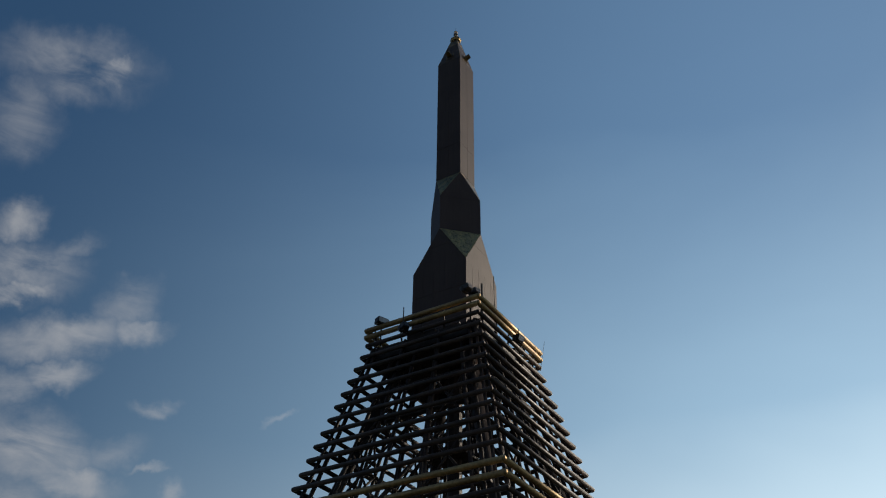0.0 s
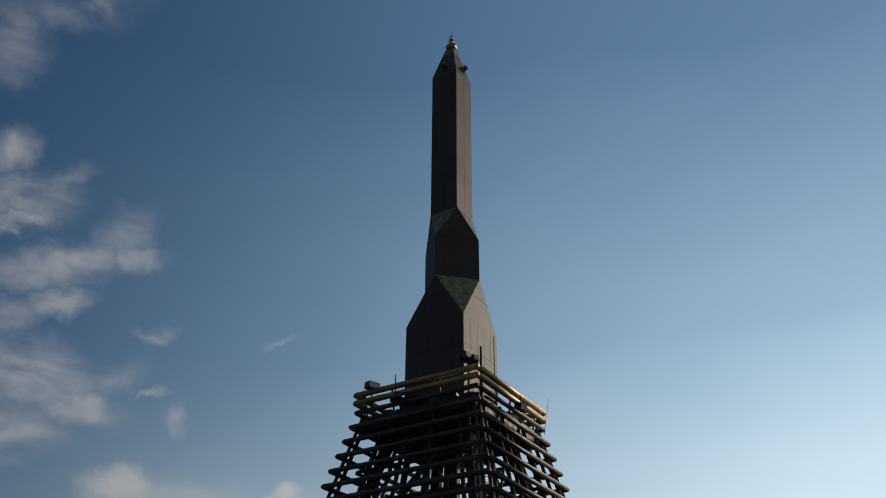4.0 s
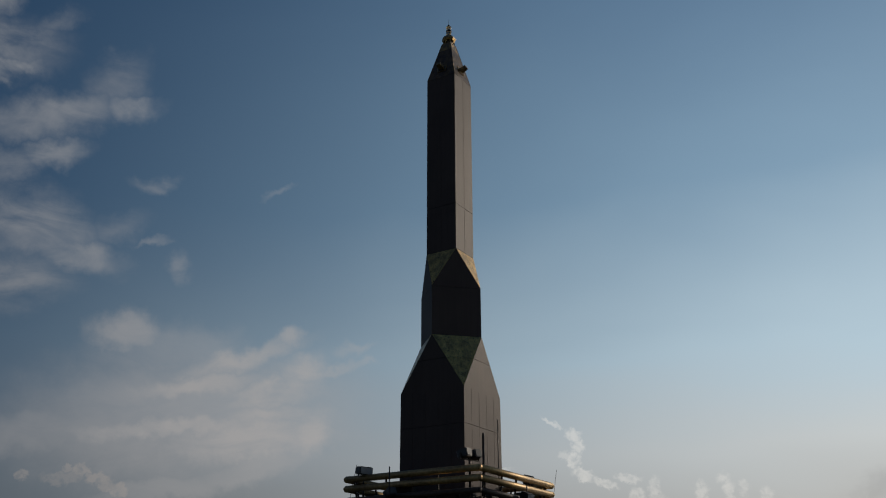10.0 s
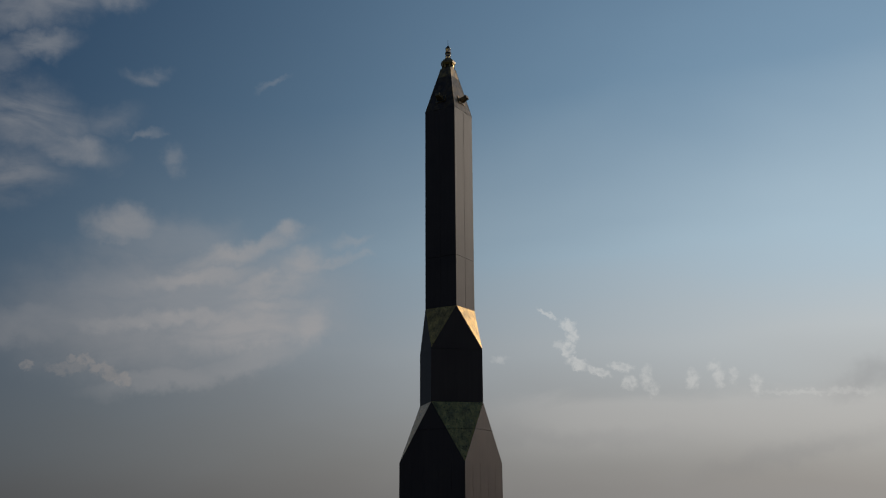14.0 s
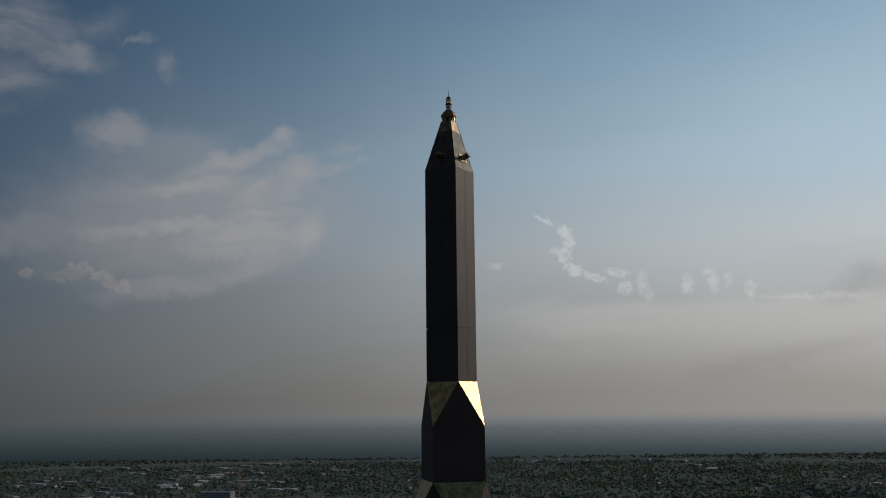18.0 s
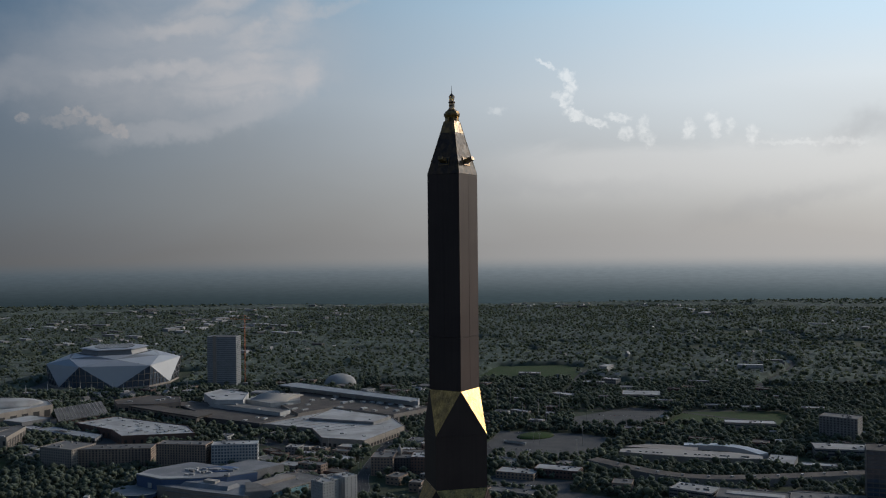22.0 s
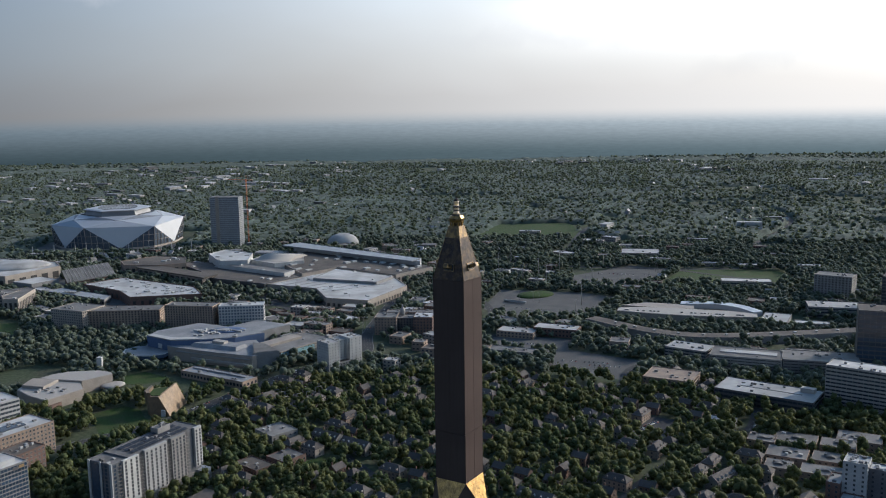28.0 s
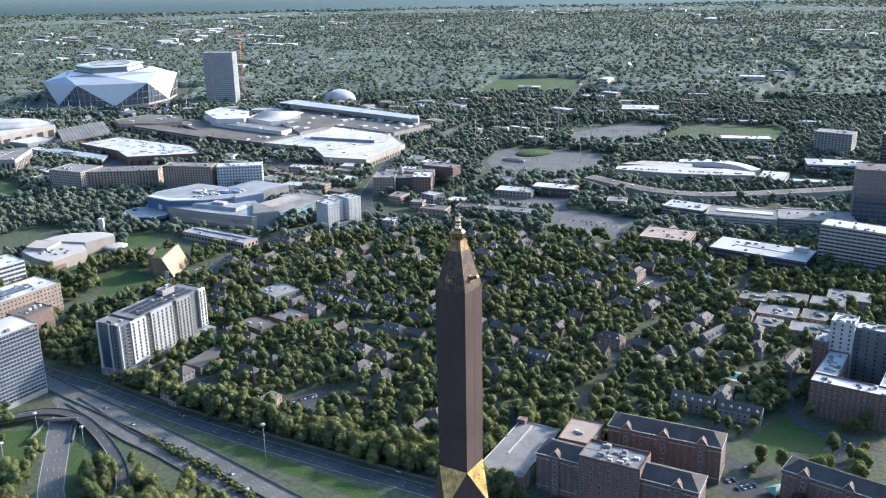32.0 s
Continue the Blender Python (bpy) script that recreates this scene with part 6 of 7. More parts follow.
for x, y, w, d, h, wl, rf in ((150, 1178, 52, 28, 8, BRICK_TAN, WHITE_ROOF), (204, 1177, 60, 28, 11, BRICK_RED, WHITE_ROOF), (129, 1079, 60, 22, 8, GREY_WALL, GREY_ROOF), (84, 1095, 40, 20, 9, BRICK_TAN, DARK_ROOF), (36, 1090, 34, 22, 10, BRICK_TAN, DARK_ROOF)):
    building("shop_row", "low flat-roofed shop row beside a car park", "shop", x, y, -25, w, d, h, wl, rf, "shop rows", floors=2, bay=5, win=(2.4, 2), units=6)
# school of grey metal roofs with arched skylights
for x, y, w, d in ((330, 715, 34, 26), (362, 700, 30, 24), (352, 748, 36, 26), (384, 732, 30, 22), (322, 752, 24, 20), (345, 672, 40, 22), (410, 745, 38, 26), (312, 690, 22, 20)):
    s = building("school_wing", "school wing with grey metal roof and arched skylight", "school", x, y, -30, w, d, 8, BRICK_TAN, GREY_ROOF, "school wings", floors=2, bay=5, win=(2, 1.5), parapet=0.4, units=3)
    bm = bmesh.new()
    for i in range(9):
        a0, a1 = math.pi * i / 9, math.pi * (i + 1) / 9
        bm.faces.new([bm.verts.new((4 * math.cos(a), yy, 8.1 + 2.0 * math.sin(a))) for a, yy in ((a0, -3), (a1, -3), (a1, 3), (a0, 3))])
    for yy in (-3, 3):
        bm.faces.new([bm.verts.new((4 * math.cos(math.pi * i / 9), yy, 8.1 + 2.0 * math.sin(math.pi * i / 9))) for i in range(10)])
    bmesh.ops.remove_doubles(bm, verts=bm.verts[:], dist=0.01)
    bmesh.ops.recalc_face_normals(bm, faces=bm.faces[:])
    part("arched_skylight", bm, GREY_ROOF, s)
canopy = building("canopy", "small white flat canopy in the trees", "canopy", 306, 812, -28, 26, 14, 5, GREY_WALL, WHITE_ROOF)

# stadium of folded white petals
stadium = thing("stadium", "big stadium of folded white metal and glass triangles", "stadium", pose(-672, 2155, 0, 0, 0, -73))
clear(-672, 2155, 0, 330, 330)
SIDES = 6


def ring6(r, z, half, lift=0.0):
    return [Vector((r * math.cos(2 * math.pi * (i + half) / SIDES), r * math.sin(2 * math.pi * (i + half) / SIDES), z + lift * (i % 2))) for i in range(SIDES)]


STADIUM_GLASS = material("stadium_glass", (0.08, 0.1, 0.13), 0.2, 0, 0.1, 0.2)
# darker copy of the stadium metal; shade of the folds put into its colour
STADIUM_SHADE = material("stadium_shade_panel", (0.2, 0.205, 0.215), 0.5, 0, 0.05, 0.1)
low, high, ridge6, top6 = ring6(137, 3, 0.0), ring6(148, 49, 0.5, 4), ring6(112, 64, 0.0), ring6(86, 70, 0.5)
foot6 = ring6(142, 3, 0.5)
part("plinth", prism([(v.x * 1.01, v.y * 1.01) for pair in zip(low, foot6) for v in pair], 0, 4), BEIGE, stadium)
part("bowl", prism([(v.x * 0.9, v.y * 0.9) for v in low], 5, 42, [(v.x * 0.88, v.y * 0.88) for v in low]), GREY_WALL, stadium)
for i in range(SIDES):
    j = (i + 1) % SIDES
    part("petal", plate([high[i - 1], high[i], low[i]], 1.5, 0.4), STADIUM_SKIN, stadium, "large folded metal triangle")
    part("glass_wall", plate([low[i], foot6[i], high[i]], 1.2, 0.6), STADIUM_GLASS, stadium)
    part("glass_wall", plate([foot6[i], low[j], high[i]], 1.2, 0.6), STADIUM_GLASS, stadium)
    part("roof_petal", plate([high[i - 1], high[i], ridge6[i]], 1.5, 0.4), STADIUM_SKIN, stadium)
    part("roof_petal", plate([ridge6[i], ridge6[j], high[i]], 1.5, 0.4), STADIUM_SKIN, stadium)
    part("roof_petal", plate([ridge6[i], ridge6[j], top6[i]], 1.5, 0.4), STADIUM_SHADE, stadium, "fold between petals with shade painted in darker metal")
    part("roof_petal", plate([top6[i - 1], top6[i], ridge6[i]], 1.5, 0.4), STADIUM_SKIN, stadium)
    for apex in (low[i], low[j]):
        for t in range(1, 7):
            bm = bmesh.new()
            rod(bm, apex.lerp(foot6[i], t / 6) * 1.006, apex.lerp(high[i], t / 6) * 1.006, 0.7, 4)
            part("mullion", bm, BEIGE, stadium)
        for f in (0.3, 0.6):
            bm = bmesh.new()
            rod(bm, apex.lerp(high[i], f) * 1.006, foot6[i].lerp(high[i], f) * 1.006, 0.5, 4)
            part("transom", bm, BEIGE, stadium)
part("oculus_wall", prism([(v.x * 0.86, v.y * 0.86) for v in top6], 69, 81, [(v.x * 0.8, v.y * 0.8) for v in top6]), STADIUM_SHADE, stadium, "upright fold round the roof opening, shade painted in darker metal")
part("oculus_rim", prism([(v.x * 0.9, v.y * 0.9) for v in top6], 81, 83, [(v.x * 0.82, v.y * 0.82) for v in top6]), STADIUM_SKIN, stadium)
for i in range(22):
    part("roof_slat", box(-0.9, 0.9, -44, 44, 83.1, 84.6, 0.2), WHITE_ROOF, stadium, "", pose(-46 + 4.4 * i, 0, 0, 0, 0, 0) @ Matrix.Diagonal((1, math.sqrt(max(0.1, 1 - (abs(-46 + 4.4 * i) / 62) ** 2)), 1, 1)))
for i in range(11):
    flag = thing("light_mast", "slender white mast in the stadium square", "mast", pose(-790 + i * 32 + (i % 3) * 7, 1935 + (i % 4) * 16, 0), "stadium masts")
    bm = bmesh.new()
    rod(bm, (0, 0, 0), (0, 0, 26), 1.0, 6, 0, 0.4)
    part("pole", bm, WHITE_WALL, flag)
    part("foot", lathe([(3, 0), (3, 1), (1.2, 2)], 10), WHITE_WALL, flag)
# glass tower under construction with its crane
gt = building("glass_tower", "tall bluish glass tower near the stadium", "office building", -400, 2055, -8, 66, 34, 112, material("curtain_wall", (0.24, 0.25, 0.26), 0.35, 0, 0.1, 0.15, vary=0.05), GREY_ROOF, floors=26, bay=6, win=(3, 2.0), style="band", glass=material("tower_glass", (0.15, 0.16, 0.175), 0.3, 0, 0.4, 0.15), frame=GREY_WALL)
part("core_strip", box(-20, -12, -17.9, -17.2, 0, 114), BEIGE, gt)
crane = thing("tower_crane", "thin orange tower crane beside the glass tower", "crane", pose(-352, 2045, 0))
bm = bmesh.new()
for sx in (-1, 1):
    for sy in (-1, 1):
        rod(bm, (sx, sy, 0), (sx, sy, 152), 0.25, 4)
for i in range(30):
    rod(bm, (-1, -1, 5 * i), (1, -1, 5 * i + 5), 0.18, 4)
ORANGE = material("crane_orange", (0.55, 0.17, 0.06), 0.6, 0, 1, 0.2)
part("tower", bm, ORANGE, crane)
bm = bmesh.new()
rod(bm, (-18, 0, 150), (52, 0, 150), 0.6, 4)
rod(bm, (0, 0, 152), (0, 0, 160), 0.4, 4)
rod(bm, (0, 0, 160), (40, 0, 150.5), 0.15, 4)
rod(bm, (0, 0, 160), (-16, 0, 150.5), 0.15, 4)
part("jib", bm, ORANGE, crane, "", pose(0, 0, 0, 0, 0, 150))
part("counterweight", box(-19, -14, -1.5, 1.5, 146, 150, 0.2), CONCRETE, crane, "", pose(0, 0, 0, 0, 0, 150))
# inflated white sports dome
bm = bmesh.new()
bmesh.ops.create_uvsphere(bm, u_segments=32, v_segments=14, radius=1)
for v in bm.verts:
    v.co = Vector((v.co.x * 36, v.co.y * 30, max(0, v.co.z) ** 0.8 * 26 if v.co.z > 0 else 0))
for f in bm.faces:
    f.smooth = True
solid("air_dome", bm, WHITE_ROOF, "smooth white air-supported sports dome", "dome", pose(-140, 2040, 0))
clear(-140, 2040, 0, 80, 70)
for x, y, w, d, h in ((475, 1785, 74, 56, 12), (585, 1668, 60, 16, 6), (650, 1640, 50, 16, 6), (568, 1453, 80, 28, 14), (745, 1610, 40, 16, 8), (300, 2140, 50, 20, 8)):
    building("low_block", "long low white-roofed block on open grass", "warehouse", x, y, -15, w, d, h, BEIGE, WHITE_ROOF, "low white blocks", floors=max(1, int(h / 5)), bay=6, win=(3, 1.8), style="band", units=4)

# long low terrace that bends past the offices
shed = thing("long_shed", "long bending low grey building with small roof units", "warehouse")
bend = smooth_line([Vector((262, 1235, 0)), Vector((330, 1150, 0)), Vector((400, 1118, 0)), Vector((520, 1120, 0)), Vector((660, 1135, 0))], 10)
part("wall", ribbon(bend, 12, -12, 0, 9), GREY_WALL, shed)
part("roof", ribbon(bend, 11.5, -11.5, 9, 9.3), DARK_ROOF, shed)
for k in range(4, len(bend) - 2, 3):
    part("rooftop_unit", box(-2, 2, -1.5, 1.5, 9.3, 10.9, 0.1), WHITE_ROOF, shed, "", pose(bend[k].x, bend[k].y, 0, 0, 0, 20 * k))
clear_line([(p.x, p.y) for p in bend[::3]], 26)

def blocked(x, y, margin=0.0):
    """For arrays of places: whether a road, a building or an open field takes them."""
    x, y = np.asarray(x, float), np.asarray(y, float)
    hit = np.zeros(x.shape, bool)
    for cx, cy, turn, hw, hd in CLEAR:
        c, s = math.cos(turn), math.sin(turn)
        dx, dy = x - cx, y - cy
        hit |= (np.abs(dx * c + dy * s) < hw + margin) & (np.abs(-dx * s + dy * c) < hd + margin)
    for poly in CLEAR_POLY:
        ins = np.zeros(x.shape, bool)
        for (x0, y0), (x1, y1) in zip(poly, poly[1:] + poly[:1]):
            if y0 != y1:
                ins ^= ((y0 > y) != (y1 > y)) & (x < (x1 - x0) * (y - y0) / (y1 - y0) + x0)
        hit |= ins
    return hit


# lesser blocks that fill the streets between the large buildings
fill = random.Random(77)
made = 0
while made < 150:
    x, y = (fill.uniform(-160, 760), fill.uniform(1000, 2050)) if made < 70 else (fill.uniform(-200, 70), fill.uniform(1080, 1370)) if made > 119 else (fill.uniform(-900, 0), fill.uniform(1330, 2050))
    w, d, h = fill.uniform(16, 46), fill.uniform(12, 26), fill.uniform(5, 13)
    if abs(math.degrees(math.atan2(x, y))) > 31 or any(abs((x - a) * math.cos(t) + (y - b) * math.sin(t)) < hw + w * 0.55 and abs(-(x - a) * math.sin(t) + (y - b) * math.cos(t)) < hd + w * 0.55 for a, b, t, hw, hd in CLEAR) or blocked([x, x + 24, x - 24, x, x], [y, y, y, y + 20, y - 20]).any():
        continue
    wl, rf, words = fill.choice(((BRICK_TAN, GREY_ROOF, "tan brick city block with grey flat roof"), (BRICK_RED, DARK_ROOF, "red brick city block with dark flat roof"), (GREY_WALL, WHITE_ROOF, "grey city block with white flat roof"), (BEIGE, WHITE_ROOF, "beige city block with white flat roof"), (WHITE_WALL, GREY_ROOF, "white city block with grey roof")))
    building("city_block", words, "building", round(x), round(y), fill.choice((-45, -30, -20)), w, d, h, wl, rf, "city blocks", floors=max(1, int(h / 4)), bay=5, win=(2.6, 1.7), units=fill.randrange(1, 4))
    made += 1


# ---- houses among the trees ----
def gable_roof(w, d, z, rise, over=0.5):
    """A pitched roof with thickness over a w by d plan, ridge along x."""
    bm = bmesh.new()
    a, b = w / 2 + over, d / 2 + over
    for s in (-1, 1):
        v = [bm.verts.new(p) for p in ((-a, s * b, z - 0.25), (a, s * b, z - 0.25), (a, 0, z + rise), (-a, 0, z + rise), (-a, s * b, z), (a, s * b, z), (a, 0, z + rise + 0.28), (-a, 0, z + rise + 0.28))]
        for q in ((0, 1, 2, 3), (4, 5, 6, 7), (0, 1, 5, 4), (1, 2, 6, 5), (3, 0, 4, 7)):
            bm.faces.new([v[i] for i in q])
    bmesh.ops.recalc_face_normals(bm, faces=bm.faces[:])
    return finish(bm, "roof")


def house_body(w, d, z, rise):
    bm = bmesh.new()
    v = [bm.verts.new(p) for p in ((-w / 2, -d / 2, 0), (w / 2, -d / 2, 0), (w / 2, d / 2, 0), (-w / 2, d / 2, 0), (-w / 2, -d / 2, z), (w / 2, -d / 2, z), (w / 2, d / 2, z), (-w / 2, d / 2, z), (-w / 2, 0, z + rise), (w / 2, 0, z + rise))]
    for q in ((0, 1, 5, 4), (2, 3, 7, 6), (1, 2, 6, 9, 5), (3, 0, 4, 8, 7)):
        bm.faces.new([v[i] for i in q])
    return finish(bm, "wall")


def hip_roof(w, d, z, rise, over=0.6):
    """A hipped roof over a w by d plan."""
    a, b, t = w / 2 + over, d / 2 + over, max(0.4, w / 2 - d * 0.42)
    bm = prism([(-a, -b), (a, -b), (a, b), (-a, b)], z - 0.2, z + 0.1)
    top = prism([(-a, -b), (a, -b), (a, b), (-a, b)], z + 0.1, z + rise, [(-t, -0.2), (t, -0.2), (t, 0.2), (-t, 0.2)])
    me = finish(top, "roof")
    bm.from_mesh(me)
    bpy.data.meshes.remove(me)
    return finish(bm, "roof")


HOUSE_KINDS = []
for i, (w, d, z, rise, wall) in enumerate(((13, 10, 7.5, 3.6, BRICK_RED), (16, 11, 7.5, 3.8, BEIGE), (12, 11, 6.5, 4.0, GREY_WALL), (22, 11, 8, 3.8, BRICK_TAN), (18, 12, 8, 4.2, BEIGE), (30, 12, 8.5, 4.2, GREY_WALL))):
    HOUSE_KINDS.append((w, d, z, house_body(w, d, z, rise if i in (0, 5) else 0.0), gable_roof(w, d, z, rise) if i in (0, 5) else hip_roof(w, d, z, rise + 0.8), wall, rise))
HOUSE_WORDS = {"red_brick": "red brick", "beige_wall": "pale rendered", "grey_wall": "grey clapboard", "tan_brick": "tan brick"}


HOUSE_WINDOWS = {}


def house(kind, x, y, turn):
    w, d, z, body, roof, wall, rise = HOUSE_KINDS[kind]
    h = thing("house", HOUSE_WORDS[wall.name] + " town house with pitched grey shingle roof among trees", "house", pose(x, y, 0, 0, 0, turn), "town houses")
    part("wall", body, wall, h)
    part("roof", roof, SHINGLE, h)
    if kind not in HOUSE_WINDOWS:
        bm, n = bmesh.new(), max(2, int(w / 4))
        for f in (2.0, 5.3):
            for i in range(n):
                cx = -w / 2 + w * (i + 0.5) / n
                for sy in (-1, 1):
                    add_box(bm, cx - 0.6, cx + 0.6, sy * d / 2 - 0.08, sy * d / 2 + 0.08, f - 0.8, f + 0.8)
            for sx in (-1, 1):
                add_box(bm, sx * w / 2 - 0.08, sx * w / 2 + 0.08, -0.6, 0.6, f - 0.8, f + 0.8)
        HOUSE_WINDOWS[kind] = finish(bm, "windows")
    tagged(part("windows", HOUSE_WINDOWS[kind], GLASS, h), kind="stuff")
    part("chimney", box(-w / 4 - 0.5, -w / 4 + 0.5, d / 5, d / 5 + 0.8, z, z + rise + 1.4), BRICK_RED, h)
    if w > 14:
        for i in range(int(w / 6)):
            dx = -w / 2 + w * (i + 0.5) / int(w / 6)
            dm = bmesh.new()
            tri = ((dx - 1.3, z + 0.3), (dx + 1.3, z + 0.3), (dx + 1.3, z + 1.6), (dx, z + 2.6), (dx - 1.3, z + 1.6))
            fr, bk = [dm.verts.new((p, -d / 2 + 0.6, q)) for p, q in tri], [dm.verts.new((p, -d / 2 + 4.0, q)) for p, q in tri]
            dm.faces.new(fr)
            dm.faces.new(bk[::-1])
            for j in range(5):
                dm.faces.new((fr[j], bk[j], bk[(j + 1) % 5], fr[(j + 1) % 5]))
            bmesh.ops.recalc_face_normals(dm, faces=dm.faces[:])
            part("dormer", dm, wall, h)
    clear(x, y, turn, w, d, 2.2)


rng = random.Random(11)
# long terraces seen above the trees
for x, y, turn, k in ((203, 553, -31, 5), (232, 536, -31, 5), (-78, 792, -38, 5), (-50, 768, -38, 5), (98, 642, -38, 5), (252, 622, -30, 4), (300, 612, 50, 5), (284, 640, 50, 4), (255, 668, 40, 5), (228, 560, 55, 3)):
    house(k, x, y, turn)
spots = []
c35, s35 = math.cos(radians(-37)), math.sin(radians(-37))
for i in range(-26, 26):
    for j in range(-20, 20):
        u, v = i * 24 + rng.uniform(-3, 3), j * 27 + rng.uniform(-3, 3)
        x, y = 110 + u * c35 - v * s35, 750 + u * s35 + v * c35
        if 520 < y < 1000 and -210 + (y - 600) * 0.05 < x < 330 and not (y < 600 and x > 60) and not (x < 0 and y < 575):
            spots.append((x, y))
for x, y in spots:
    if rng.random() < 0.5 and not blocked([x], [y], 7)[0]:
        house(rng.choice((0, 0, 1, 2, 3, 4)), x, y, rng.choice((-37, -37, 53)) + rng.uniform(-4, 4))


# ---- trees ----
def ico():
    p = (1 + 5 ** 0.5) / 2
    v = np.array([(-1, p, 0), (1, p, 0), (-1, -p, 0), (1, -p, 0), (0, -1, p), (0, 1, p), (0, -1, -p), (0, 1, -p), (p, 0, -1), (p, 0, 1), (-p, 0, -1), (-p, 0, 1)], float)
    f = [(0, 11, 5), (0, 5, 1), (0, 1, 7), (0, 7, 10), (0, 10, 11), (1, 5, 9), (5, 11, 4), (11, 10, 2), (10, 7, 6), (7, 1, 8), (3, 9, 4), (3, 4, 2), (3, 2, 6), (3, 6, 8), (3, 8, 9), (4, 9, 5), (2, 4, 11), (6, 2, 10), (8, 6, 7), (9, 8, 1)]
    return v / np.linalg.norm(v[0]), np.array(f)


ICO_V, ICO_F = ico()


def leaf_crown(seed, blobs, leaves, leaf, wide=1.0, tall=1.0):
    """A crown of uneven clumps wrapped in small leaf faces, about 1 m in radius, its foot at 0: vertices and triangles."""
    r = np.random.RandomState(seed)
    vs, fs, n = [], [], 0
    centres = []
    for b in range(blobs):
        a, h = r.uniform(0, 2 * np.pi), r.uniform(0.25, 1.0)
        spread = 0.62 * np.sqrt(max(0.05, 1 - (2 * h - 1.05) ** 2)) * r.uniform(0.4, 1)
        c = np.array([np.cos(a) * spread * wide, np.sin(a) * spread * wide, h * 1.35 * tall])
        rad = r.uniform(0.3, 0.52) if blobs > 5 else r.uniform(0.42, 0.62)
        v = ICO_V * (1 + r.uniform(-0.25, 0.25, (12, 1))) * rad * np.array([1, 1, 0.85]) + c
        vs.append(v)
        fs.append(ICO_F + n)
        n += 12
        centres.append((c, rad))
    for i in range(leaves):
        c, rad = centres[r.randint(blobs)]
        d = r.normal(size=3)
        d /= np.linalg.norm(d)
        p = c + d * rad * r.uniform(0.8, 1.3)
        a, b = r.normal(size=3), r.normal(size=3)
        a = a / np.linalg.norm(a) * leaf
        b = b / np.linalg.norm(b) * leaf
        vs.append(np.array([p, p + a, p + b]))
        fs.append(np.array([[n, n + 1, n + 2]]))
        n += 3
    return np.concatenate(vs), np.concatenate(fs)


def array_mesh(name, v, f, mat):
    me = bpy.data.meshes.new(name)
    me.vertices.add(len(v))
    me.vertices.foreach_set("co", np.ascontiguousarray(v, np.float32).ravel())
    me.loops.add(len(f) * 3)
    me.loops.foreach_set("vertex_index", np.ascontiguousarray(f, np.int32).ravel())
    me.polygons.add(len(f))
    me.polygons.foreach_set("loop_start", np.arange(0, len(f) * 3, 3, dtype=np.int32))
    me.update(calc_edges=True)
    me.materials.append(mat)
    return me


CROWNS = [array_mesh("crown", *leaf_crown(s, 14, 2200, 0.085, 1.0 if s % 3 else 0.8, 1.0 if s % 3 else 1.25), LEAF) for s in range(8)]
TRUNKS = []
for s in range(3):
    r = random.Random(s)
    bm = bmesh.new()
    rod(bm, (0, 0, 0), (0.02, 0, 0.75), 0.055, 7, 0, 0.035)
    for i in range(5):
        a = i * 1.3 + r.random()
        rod(bm, (0, 0, 0.4 + 0.07 * i), (0.35 * math.cos(a), 0.35 * math.sin(a), 0.85 + 0.1 * i), 0.022, 5, 0, 0.01)
    TRUNKS.append(finish(bm, "trunk"))


def tree(x, y, r, h, kind):
    t = thing("tree", "broad green street tree with rounded leafy crown", "tree", pose(x, y, 0, 0, 0, (x * 37 + y * 11) % 360) , "street trees")
    part("trunk", TRUNKS[kind % 3], BARK, t, "", Matrix.Diagonal((r, r, h * 0.62, 1)))
    part("crown", CROWNS[kind], LEAF, t, "", Matrix.Translation((0, 0, h * 0.16)) @ Matrix.Diagonal((r, r, h * 0.5, 1)))


nr = np.random.RandomState(3)


def scatter(r0, r1, step, keep, a0=-29.0, a1=32.0):
    """Places on a loose grid between two distances in the sector ahead of the spire."""
    g = np.arange(-r1, r1, step)
    gx, gy = np.meshgrid(g, np.arange(r0 * 0.7, r1, step))
    gx = gx.ravel() + nr.uniform(-0.45, 0.45, gx.size) * step
    gy = gy.ravel() + nr.uniform(-0.45, 0.45, gy.size) * step
    rr, aa = np.hypot(gx, gy), np.degrees(np.arctan2(gx, gy))
    ok = (rr > r0) & (rr < r1) & (aa > a0) & (aa < a1) & (nr.uniform(size=gx.size) < keep)
    gx, gy = gx[ok], gy[ok]
    ok = ~blocked(gx, gy, 0.5)
    return gx[ok], gy[ok]


def value_noise(x, y, scale, seed=0):
    return np.array([noise.noise((a / scale, b / scale, seed * 7.3)) for a, b in zip(x, y)])


